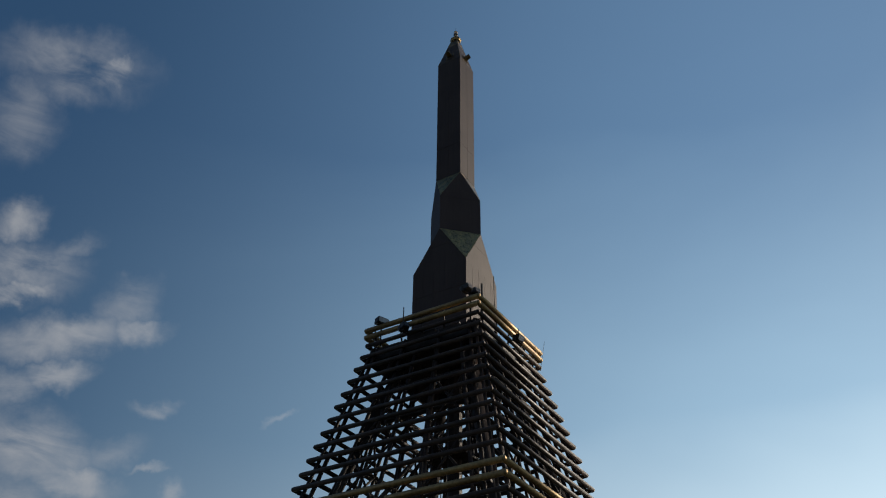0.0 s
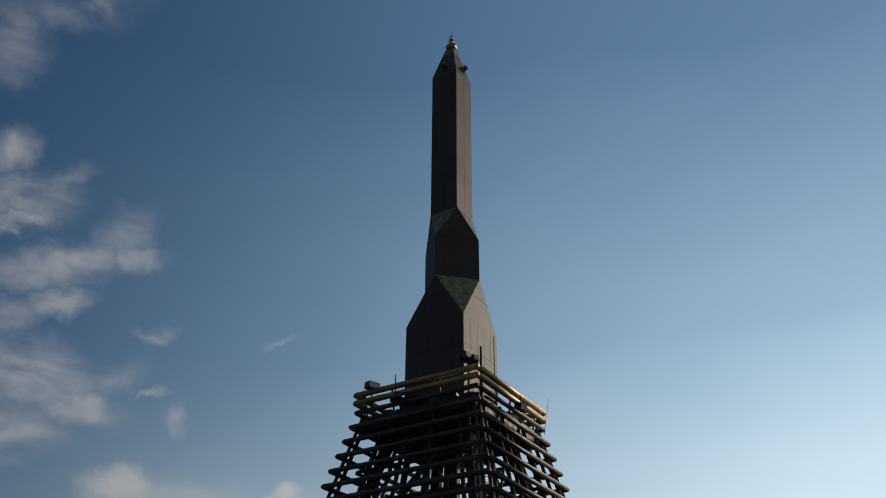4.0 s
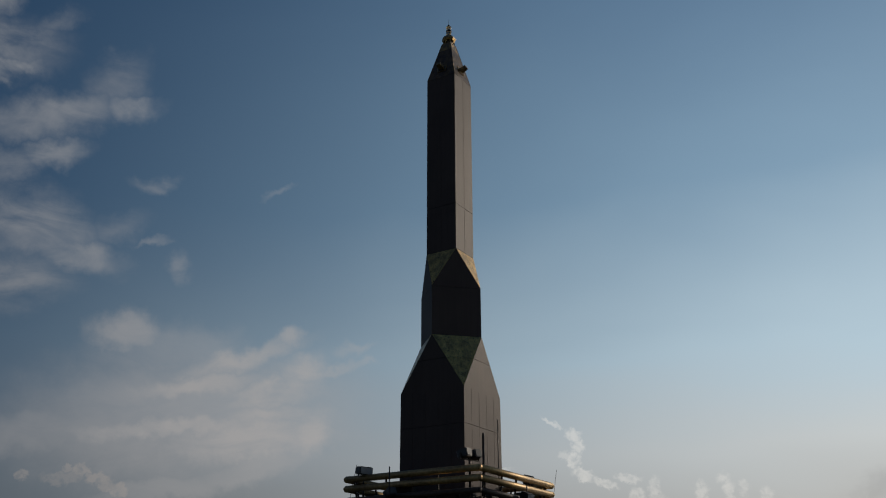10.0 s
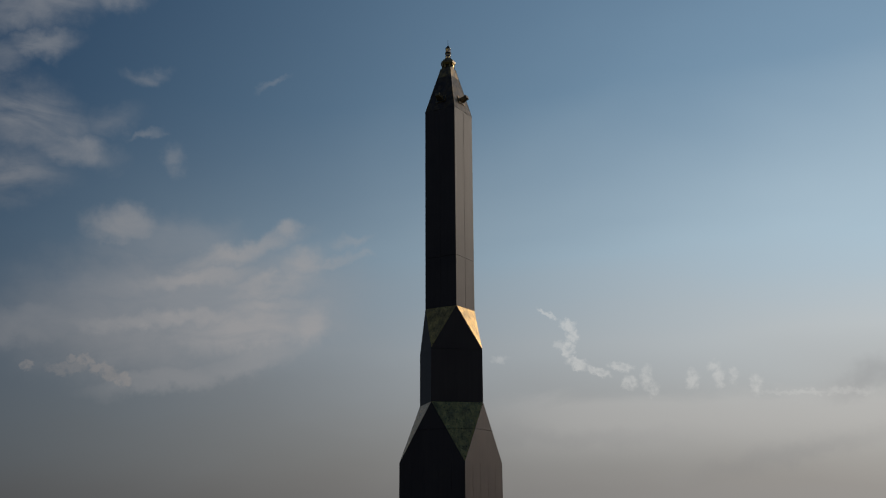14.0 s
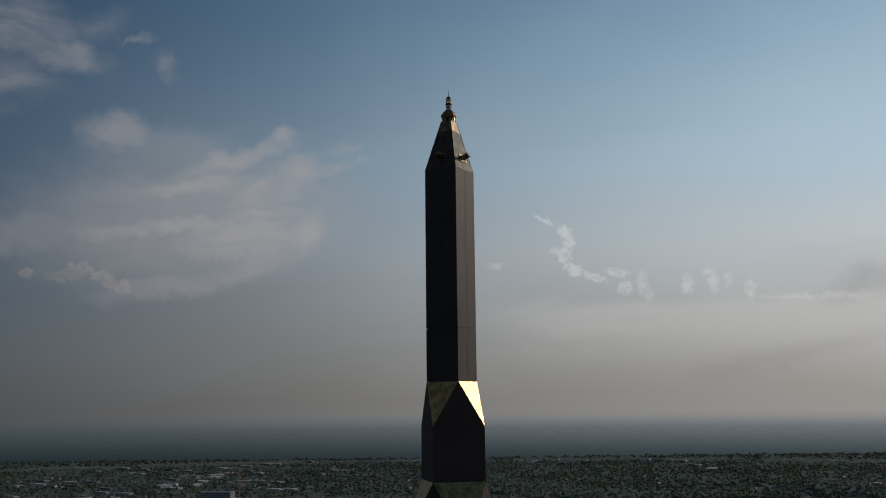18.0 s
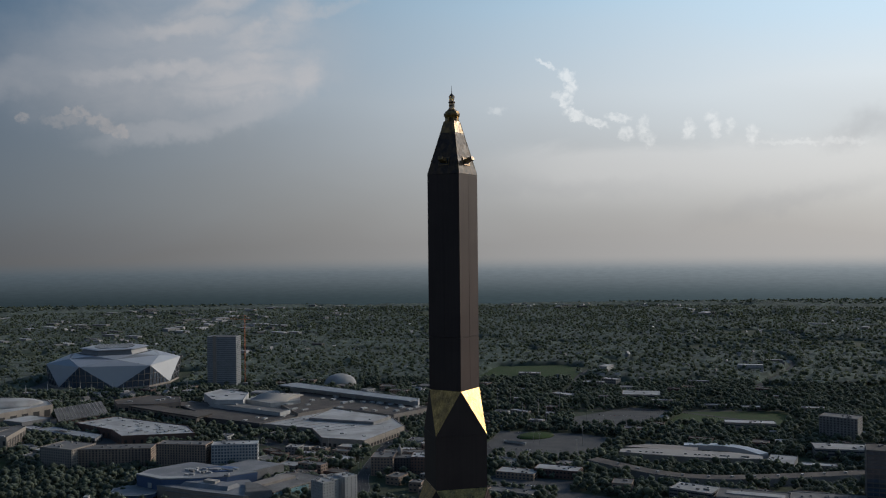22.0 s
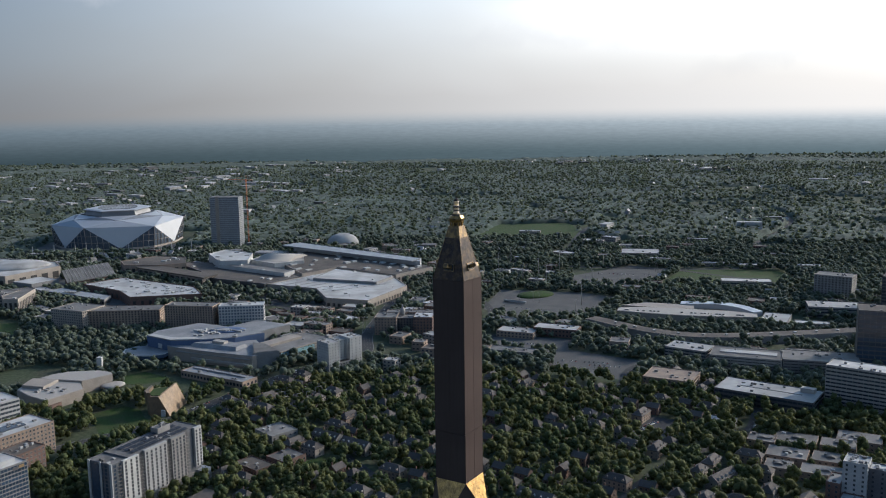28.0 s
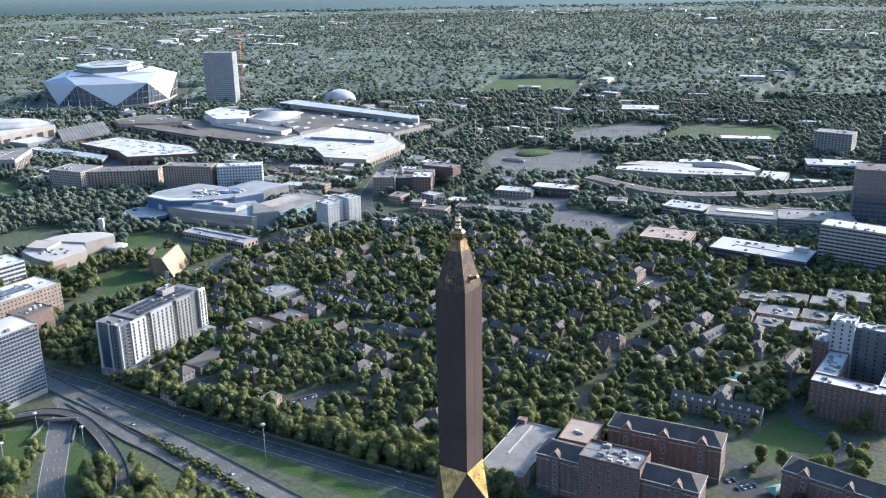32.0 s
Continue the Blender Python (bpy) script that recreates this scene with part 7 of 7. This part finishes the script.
def wood(name, label, x, y, radius, height, kinds, mat):
    """Many trees as one mesh."""
    vs, fs, n = [], [], 0
    pick = nr.randint(len(kinds), size=len(x))
    spin = nr.uniform(0, 2 * np.pi, len(x))
    for k, (v, f) in enumerate(kinds):
        idx = np.where(pick == k)[0]
        if not len(idx):
            continue
        c, s = np.cos(spin[idx])[:, None], np.sin(spin[idx])[:, None]
        px = (v[None, :, 0] * c - v[None, :, 1] * s) * radius[idx][:, None] + x[idx][:, None]
        py = (v[None, :, 0] * s + v[None, :, 1] * c) * radius[idx][:, None] + y[idx][:, None]
        pz = v[None, :, 2] * (height[idx] * 0.5)[:, None] + height[idx][:, None] * 0.14
        vs.append(np.stack([px, py, pz], -1).reshape(-1, 3))
        fs.append((f[None] + (np.arange(len(idx)) * len(v))[:, None, None] + n).reshape(-1, 3))
        n += len(idx) * len(v)
    me = array_mesh(name, np.concatenate(vs), np.concatenate(fs), mat)
    return tagged(new(name, me), label, "trees", "", "stuff")


# the nearest trees one by one, then woods
for a, b, r in ((-265, 493, 8.5), (-207, 473, 8.5), (-214, 488, 6.5), (-174, 468, 7), (-146, 470, 8), (-133, 458, 6.5), (-120, 448, 6), (-262, 478, 6), (-290, 540, 5), (-166, 462, 7), (-176, 452, 6), (-158, 448, 6.5), (-190, 506, 4), (-180, 488, 4.5), (-170, 478, 5)):
    tree(a, b, r, r * 2.1, int(abs(a)) % 8)
x, y = scatter(430, 1000, 8.8, 0.83)
row = smooth_line([Vector((-232, 626, 0)), Vector((-150, 570, 0)), Vector((-60, 516, 0)), Vector((9, 476, 0)), Vector((60, 440, 0))], 2.0)
pick = nr.randint(0, len(row), 190)
x = np.r_[x, [row[i].x for i in pick] + nr.uniform(-4, 9, 190)]
y = np.r_[y, [row[i].y for i in pick] + nr.uniform(-1, 15, 190)]
order = np.argsort(y + nr.uniform(0, 60, len(y)))
single = order[:300]
for i in single:
    r = nr.uniform(4.4, 7.4)
    tree(float(x[i]), float(y[i]), float(r), float(r * nr.uniform(2.0, 2.6)), int(nr.randint(8)))
rest = order[300:]
MID = [leaf_crown(40 + s, 8, 170, 0.15, 1.0, 1.0 if s % 3 else 1.2) for s in range(8)]
r = nr.uniform(4.2, 7.6, len(rest))
wood("trees_near", "dense leafy green trees round the town houses", x[rest], y[rest], r, r * nr.uniform(1.9, 2.6, len(r)), MID, LEAF)
x, y = scatter(1000, 2100, 9.8, 0.88)
v = value_noise(x, y, 130)
left_city = (x < 40) & (y < 1900)
ok = v > np.where(left_city, -0.2, -0.42)
x, y = x[ok], y[ok]
r = nr.uniform(4.4, 8.4, len(x))
LOW = [leaf_crown(60 + s, 4, 34, 0.22) for s in range(8)]
# from here outwards the trees wear the leaf colour with haze in it
wood("trees_middle", "green trees between city blocks and car parks", x, y, r, r * nr.uniform(1.8, 2.4, len(r)), LOW, LEAF_HAZED)
FAR = [leaf_crown(80 + s, 1, 14, 0.36) for s in range(8)]
# beyond, the crowns close to one canopy with glades for fields and roofs
STEP = 9.5
gx, gy = np.meshgrid(np.arange(-2500, 2700, STEP), np.arange(1900, 5010, STEP))
shape = gx.shape
gx, gy = gx.ravel() + nr.uniform(-3, 3, gx.size), gy.ravel() + nr.uniform(-3, 3, gy.size)
ang, rad = np.degrees(np.arctan2(gx, gy)), np.hypot(gx, gy)
seen = (rad > 2080) & (ang > -29) & (ang < 32)
gz, open_ = np.zeros(gx.size), np.ones(gx.size, bool)
idx = np.where(seen)[0]
broad, fine = value_noise(gx[idx], gy[idx], 240, 2), value_noise(gx[idx], gy[idx], 45, 4)
open_[idx] = (broad + 0.7 * fine < -0.42) | blocked(gx[idx], gy[idx], 3.0)
gz[idx] = 9.0 + 3.5 * broad + 3.0 * fine + nr.uniform(-4.2, 4.2, len(idx))
gz[open_] = -0.5
keep = (seen & ~open_).reshape(shape)
a = np.arange(gx.size).reshape(shape)
cell = keep[:-1, :-1] | keep[1:, :-1] | keep[:-1, 1:] | keep[1:, 1:]
q = np.stack([a[:-1, :-1][cell], a[:-1, 1:][cell], a[1:, 1:][cell], a[1:, :-1][cell]], 1)
used, flatq = np.unique(q, return_inverse=True)
flatq = flatq.reshape(q.shape)
tri = np.concatenate([flatq[:, [0, 1, 2]], flatq[:, [0, 2, 3]]])
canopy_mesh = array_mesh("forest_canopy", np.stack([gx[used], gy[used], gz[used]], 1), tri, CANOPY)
canopy_mesh.polygons.foreach_set("use_smooth", np.ones(len(tri), bool))
tagged(new("forest_canopy", canopy_mesh), "closed green canopy of far woods on the plain, haze put in as bluish sheen", "trees", "", "stuff")
x, y = scatter(2100, 4700, 17.5, 0.85)
v = value_noise(x, y, 240, 2) + 0.7 * value_noise(x, y, 45, 4)
ok = v > -0.5
x, y = x[ok], y[ok]
r = nr.uniform(6.0, 10.5, len(x))
wood("woods_far", "scattered taller trees above the far woods", x, y, r, r * nr.uniform(1.7, 2.3, len(r)), FAR, LEAF_HAZED)
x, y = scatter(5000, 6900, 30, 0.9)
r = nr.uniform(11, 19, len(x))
wood("woods_far", "farthest dim woods at the edge of the plain", x, y, r, nr.uniform(14, 24, len(x)), FAR, LEAF_HAZED)
# low shrubs along the motorway's planted strips
line = smooth_line([Vector((-188, 541, 0)), Vector((-155, 511, 0)), Vector((-126, 483, 0)), Vector((-90, 447, 0))], 1.0)
t = nr.randint(0, len(line), 260)
x = np.array([line[i].x for i in t]) + nr.uniform(-3, 3, 260)
y = np.array([line[i].y for i in t]) + nr.uniform(-3, 3, 260)
r = nr.uniform(0.9, 2.0, 260)
wood("shrubs", "low green shrubs in the motorway median", x, y, r, r * 2.0, MID, LEAF)

# ---- far roofs between the woods ----
FAR_ROOF = material("far_roofs", (0.24, 0.235, 0.23), 0.8, 0, 0.2, 0.2, island=0.8)
x, y = scatter(1500, 4900, 40, 0.4)
v = value_noise(x, y, 300, 9)
far_left = (x < -300) & (y > 2600)
ok = (v > np.where(far_left, 0.0, 0.2))
x, y = x[ok], y[ok]
vs, fs, n = [], [], 0
for a, b, cluster in zip(x, y, (x < -300) & (y > 3000)):
    big = nr.uniform() < (0.3 if cluster else 0.05)
    w, d, h = (nr.uniform(25, 70), nr.uniform(16, 35), nr.uniform(14, 20)) if big else (nr.uniform(9, 18), nr.uniform(8, 13), nr.uniform(10, 16))
    th = nr.choice((-0.6, -0.3, 0.9)) + nr.uniform(-0.1, 0.1)
    cx, sx = math.cos(th), math.sin(th)
    q = np.array([(-w, -d), (w, -d), (w, d), (-w, d)]) / 2
    q = np.stack([q[:, 0] * cx - q[:, 1] * sx + a, q[:, 0] * sx + q[:, 1] * cx + b], 1)
    if big:
        v8 = np.concatenate([np.c_[q, np.zeros(4)], np.c_[q, np.full(4, h)]])
    else:
        ridge = np.array([(q[0] + q[3]) / 2, (q[1] + q[2]) / 2, (q[1] + q[2]) / 2, (q[0] + q[3]) / 2])
        v8 = np.concatenate([np.c_[q, np.full(4, h * 0.45)], np.c_[ridge, np.full(4, h)]])
    vs.append(v8)
    fs.append(np.array([(0, 1, 5), (0, 5, 4), (1, 2, 6), (1, 6, 5), (2, 3, 7), (2, 7, 6), (3, 0, 4), (3, 4, 7), (4, 5, 6), (4, 6, 7)]) + n)
    n += 8
far = new("far_buildings", array_mesh("far_buildings", np.concatenate(vs), np.concatenate(fs), FAR_ROOF))
far.data.polygons.foreach_set("use_smooth", np.zeros(len(far.data.polygons), bool))
tagged(far, "pale roofs of far houses and sheds between woods", "houses", "", "stuff")

# ---- cars, lamps, poles ----
CAR_PAINT = [material("car_" + n, c, 0.3, 0.2, 3, 0.05) for n, c in (("white", (0.7, 0.7, 0.7)), ("silver", (0.4, 0.41, 0.43)), ("black", (0.03, 0.03, 0.035)), ("red", (0.3, 0.04, 0.03)), ("blue", (0.06, 0.1, 0.25)))]
bm = box(-0.9, 0.9, -2.25, 2.25, 0.28, 0.85, 0.16)
CAR_BODY = [bm.copy() for _ in CAR_PAINT]
bm.free()
CAR_BODY = [finish(b, "body") for b in CAR_BODY]
for b, m in zip(CAR_BODY, CAR_PAINT):
    b.materials.append(m)
CAR_CABIN = finish(prism([(-0.82, -1.5), (0.82, -1.5), (0.82, 1.2), (-0.82, 1.2)], 0.82, 1.42, [(-0.66, -0.95), (0.66, -0.95), (0.66, 0.7), (-0.66, 0.7)]), "cabin")
CAR_WHEEL = finish(rod(bmesh.new(), (-0.1, 0, 0), (0.1, 0, 0), 0.33, 10), "wheel")
CAR_NAMES = ("white", "silver", "black", "dark red", "blue")


def car(x, y, turn, kind, z=0.06):
    c = thing("car", CAR_NAMES[kind] + " car on grey asphalt", "car", pose(x, y, z, 0, 0, turn), "cars")
    part("body", CAR_BODY[kind], None, c)
    part("cabin", CAR_CABIN, GLASS, c)
    for sx in (-0.82, 0.82) if y < 700 else ():
        for sy in (-1.4, 1.4):
            part("wheel", CAR_WHEEL, BLACK, c, "", pose(sx, sy, 0.33))


rng = random.Random(21)
for pts, n, off, lift in (([(-254, 622), (-181, 574), (-114, 539), (-37, 496), (7, 465)], 7, 3.5, 0.06), ([(-209, 570), (-153, 522), (-105, 478), (-60, 436)], 6, -3, 0.1), ([(-246, 600), (-175, 532), (-131, 486)], 5, 2, 0.12),
                    ([(-249, 867), (-203, 936), (-131, 1036), (-58, 1103)], 14, 4, 0.05), ([(-249, 867), (-203, 936), (-131, 1036), (-58, 1103)], 10, -4, 0.05), ([(361, 860), (315, 780), (239, 729), (176, 659)], 12, 2.5, 0.045), ([(-54, 1219), (-15, 1435), (43, 1518)], 8, 3, 0.05)):
    ln = smooth_line([Vector((*p, 0)) for p in pts], 4)
    for i in range(n):
        k = rng.randrange(2, len(ln) - 2)
        d = (ln[k + 1] - ln[k]).normalized()
        car(ln[k].x - d.y * off, ln[k].y + d.x * off, math.degrees(math.atan2(d.y, d.x)) - 90, rng.choice((0, 0, 1, 1, 2, 3, 4)), lift)
for cx, cy, turn, n, gap in ((-85, 592, 28, 9, 3.0), (-60, 592, 28, 6, 3.2), (235, 815, 40, 9, 3.0), (222, 800, 40, 8, 3.2), (215, 1040, -20, 12, 5.5), (235, 1020, -20, 8, 6), (150, 1135, -25, 12, 4), (-190, 612, 20, 9, 3.0), (400, 1600, -20, 14, 7), (180, 1340, -25, 6, 4)):
    for i in range(n):
        if rng.random() < 0.75:
            o = (i - n / 2) * gap
            car(cx + o * math.cos(radians(turn)), cy + o * math.sin(radians(turn)), turn + rng.choice((0, 180)), rng.choice((0, 0, 1, 1, 2, 3, 4)), 0.04)


def high_mast(x, y, h):
    m = thing("high_mast_light", "tall steel motorway mast with a ring of lamps", "street lamp", pose(x, y, 0), "motorway masts")
    bm = bmesh.new()
    rod(bm, (0, 0, 0), (0, 0, h), 0.35, 8, 0, 0.16)
    part("pole", bm, GREY_WALL, m)
    part("lamp_ring", lathe([(0.5, h - 0.3), (1.2, h - 0.2), (1.2, h), (0.4, h + 0.2)], 12), WHITE_WALL, m)
    for i in range(6):
        a = i * math.pi / 3
        part("lamp", box(-0.35, 0.35, -0.25, 0.25, h - 0.55, h - 0.25, 0.06), WHITE_METAL, m, "", pose(1.3 * math.cos(a), 1.3 * math.sin(a), 0))


for x, y, h in ((-101, 504, 28), (-230, 533, 16), (-104, 449, 14), (-270, 500, 24), (-270, 556, 16)):
    high_mast(x, y, h)
for i in range(34):
    ax, ay = ((-54, 1219), (-15, 1435), (43, 1518), (100, 1420), (200, 1400), (320, 1440), (350, 1580), (450, 1600), (-120, 1380), (-200, 1385))[i % 10]
    m = thing("street_lamp", "tall grey street lamp over a car park", "street lamp", pose(ax + rng.uniform(-30, 30), ay + rng.uniform(-25, 25), 0, 0, 0, rng.uniform(0, 360)), "street lamps")
    bm = bmesh.new()
    rod(bm, (0, 0, 0), (0, 0, 17), 0.22, 6, 0, 0.14)
    part("pole", bm, GREY_WALL, m)
    bm = bmesh.new()
    rod(bm, (-1.8, 0, 17), (1.8, 0, 17), 0.12, 5)
    part("arm", bm, GREY_WALL, m)
    for s in (-1.9, 1.9):
        part("lamp", box(s - 0.5, s + 0.5, -0.25, 0.25, 16.8, 17.1, 0.06), WHITE_METAL, m)
for x, y, h in ((125, 1560, 34), (172, 1640, 38), (202, 1700, 38), (205, 1545, 36), (236, 1570, 38), (238, 1490, 40), (284, 1630, 38), (372, 1660, 36), (243, 1252, 32), (273, 1360, 30), (20, 1600, 36), (60, 1640, 36)):
    m = thing("lamp_mast", "tall thin pale mast beside the highway junction", "street lamp", pose(x, y, 0), "junction masts")
    bm = bmesh.new()
    rod(bm, (0, 0, 0), (0, 0, h), 0.5, 6, 0, 0.28)
    part("pole", bm, STONE_TRIM, m)
    part("lamp_ring", lathe([(0.6, h - 0.4), (1.5, h - 0.2), (1.5, h + 0.1), (0.4, h + 0.4)], 10), WHITE_WALL, m)
# electricity substation beside the avenue
field("substation_yard", "pale gravel substation yard", "yard", [(-190, 930), (-165, 880), (-85, 920), (-118, 985)], LOT, 0.05)
for i in range(22):
    x, y = -172 + (i % 6) * 13 + (i // 6) * 8, 893 + (i % 6) * 5 + (i // 6) * 16
    g = thing("substation_gantry", "thin grey steel gantry in the substation", "gantry", pose(x, y, 0, 0, 0, 30), "substation gantries")
    bm = bmesh.new()
    for s in (-4, 4):
        rod(bm, (s, 0, 0), (s, 0, 10 + i % 3), 0.22, 4)
    part("legs", bm, GREY_WALL, g)
    bm = bmesh.new()
    rod(bm, (-4.3, 0, 9.6 + i % 3), (4.3, 0, 9.6 + i % 3), 0.25, 4)
    part("beam", bm, GREY_WALL, g)
    part("transformer", box(-1.6, 1.6, -4, -1.6, 0, 3.2, 0.15), STONE_TRIM, g)
# swimming pool of the town houses
pool = thing("swimming_pool", "small blue swimming pool with pale deck", "pool", pose(251, 604, 0, 0, 0, -30))
part("deck", box(-14, 14, -9, 9, -0.1, 0.12), STONE_TRIM, pool)
part("water", lathe([(8, 0.12), (8, 0.16)], 20), material("pool_water", (0.05, 0.2, 0.25), 0.08, 0, 0.8, 0.1), pool, "", Matrix.Diagonal((1.2, 0.7, 1, 1)))

# the car park behind the flats: a grass mound, parked trailers, rows of carports
bm = bmesh.new()
bmesh.ops.create_uvsphere(bm, u_segments=24, v_segments=10, radius=1)
for v in bm.verts:
    v.co = Vector((v.co.x * 34, v.co.y * 24, max(0.0, v.co.z) * 5 - 0.05))
for q in bm.faces:
    q.smooth = True
solid("grass_mound", bm, LAWN, "low grassy mound in the car park", "mound", pose(212, 1440, 0, 0, 0, 30))


def trailer(x, y, turn):
    t = thing("trailer", "white box trailer parked in the car park", "trailer", pose(x, y, 0.05, 0, 0, turn), "trailers")
    part("body", box(-1.3, 1.3, -6.5, 6.5, 1.1, 4.0, 0.08), WHITE_WALL, t)
    part("chassis", box(-1.0, 1.0, -6.2, 6.2, 0.7, 1.1), DARK_WALL, t)
    for sx in (-1.05, 1.05):
        for sy in (3.6, 5.0):
            part("wheel", CAR_WHEEL, BLACK, t, "", pose(sx, sy, 0.48) @ Matrix.Diagonal((1.5, 1.45, 1.45, 1)))


for k in range(6):
    trailer(161 + k * 4.2, 1392 - k * 3.0, 54)
for k in range(4):
    trailer(330 + k * 8, 1484 - k * 3.6, 40)
for k in range(7):
    row_ = thing("carport", "long low metal carport roof", "carport", pose(150 + k * 9, 1528 + k * 8.2, 0, 0, 0, -38), "carports")
    part("roof", box(-30, 30, -2.6, 2.6, 2.9, 3.1), STADIUM_SKIN, row_)
    for p in (-28, -10, 10, 28):
        part("post", box(p - 0.12, p + 0.12, -0.12, 0.12, 0, 2.9), GREY_WALL, row_)
# rows of small planted trees beside the halls, and trees round the oval lawn
for a, b, n in (((11, 1460), (71, 1510), 12), ((83, 1571), (121, 1633), 10)):
    for k in range(n):
        for side in (0, 9):
            tree(a[0] + (b[0] - a[0]) * k / (n - 1) + side, a[1] + (b[1] - a[1]) * k / (n - 1) - side, 3.6, 9.0, (k + side) % 8)
for k, (a, b, r) in enumerate(((234, 516, 4.2), (240, 527, 4.6), (218, 522, 4.4), (211, 527, 4.8), (283, 562, 4.2), (214, 464, 3.4), (263, 567, 5.0), (300, 619, 5.2), (311, 606, 4.6), (246, 538, 4.0), (222, 512, 3.6), (256, 552, 4.4), (226, 478, 3.0))):
    tree(a, b, r, r * 2.1, k % 8)
for a, b, turn, k in ((199, 447, 20, 2), (203, 448, 20, 0), (207, 449, 20, 1), (211, 450, 20, 4), (196, 456, 20, 1), (200, 457, 20, 2), (214, 470, 60, 1), (238, 458, -50, 0), (250, 447, -50, 2), (292, 496, 50, 1)):
    car(a, b, turn, k)
shelter = thing("garden_pavilion", "small pavilion with green hipped roof", "pavilion", pose(221, 440, 0, 0, 0, 20))
part("roof", prism([(-6, -5), (6, -5), (6, 5), (-6, 5)], 3.2, 5.6, [(-1.5, -0.3), (1.5, -0.3), (1.5, 0.3), (-1.5, 0.3)]), material("green_metal", (0.1, 0.22, 0.18), 0.6, 0, 1, 0.15), shelter)
for sx in (-5, 5):
    for sy in (-4, 4):
        part("post", box(sx - 0.15, sx + 0.15, sy - 0.15, sy + 0.15, 0, 3.2), WHITE_WALL, shelter)
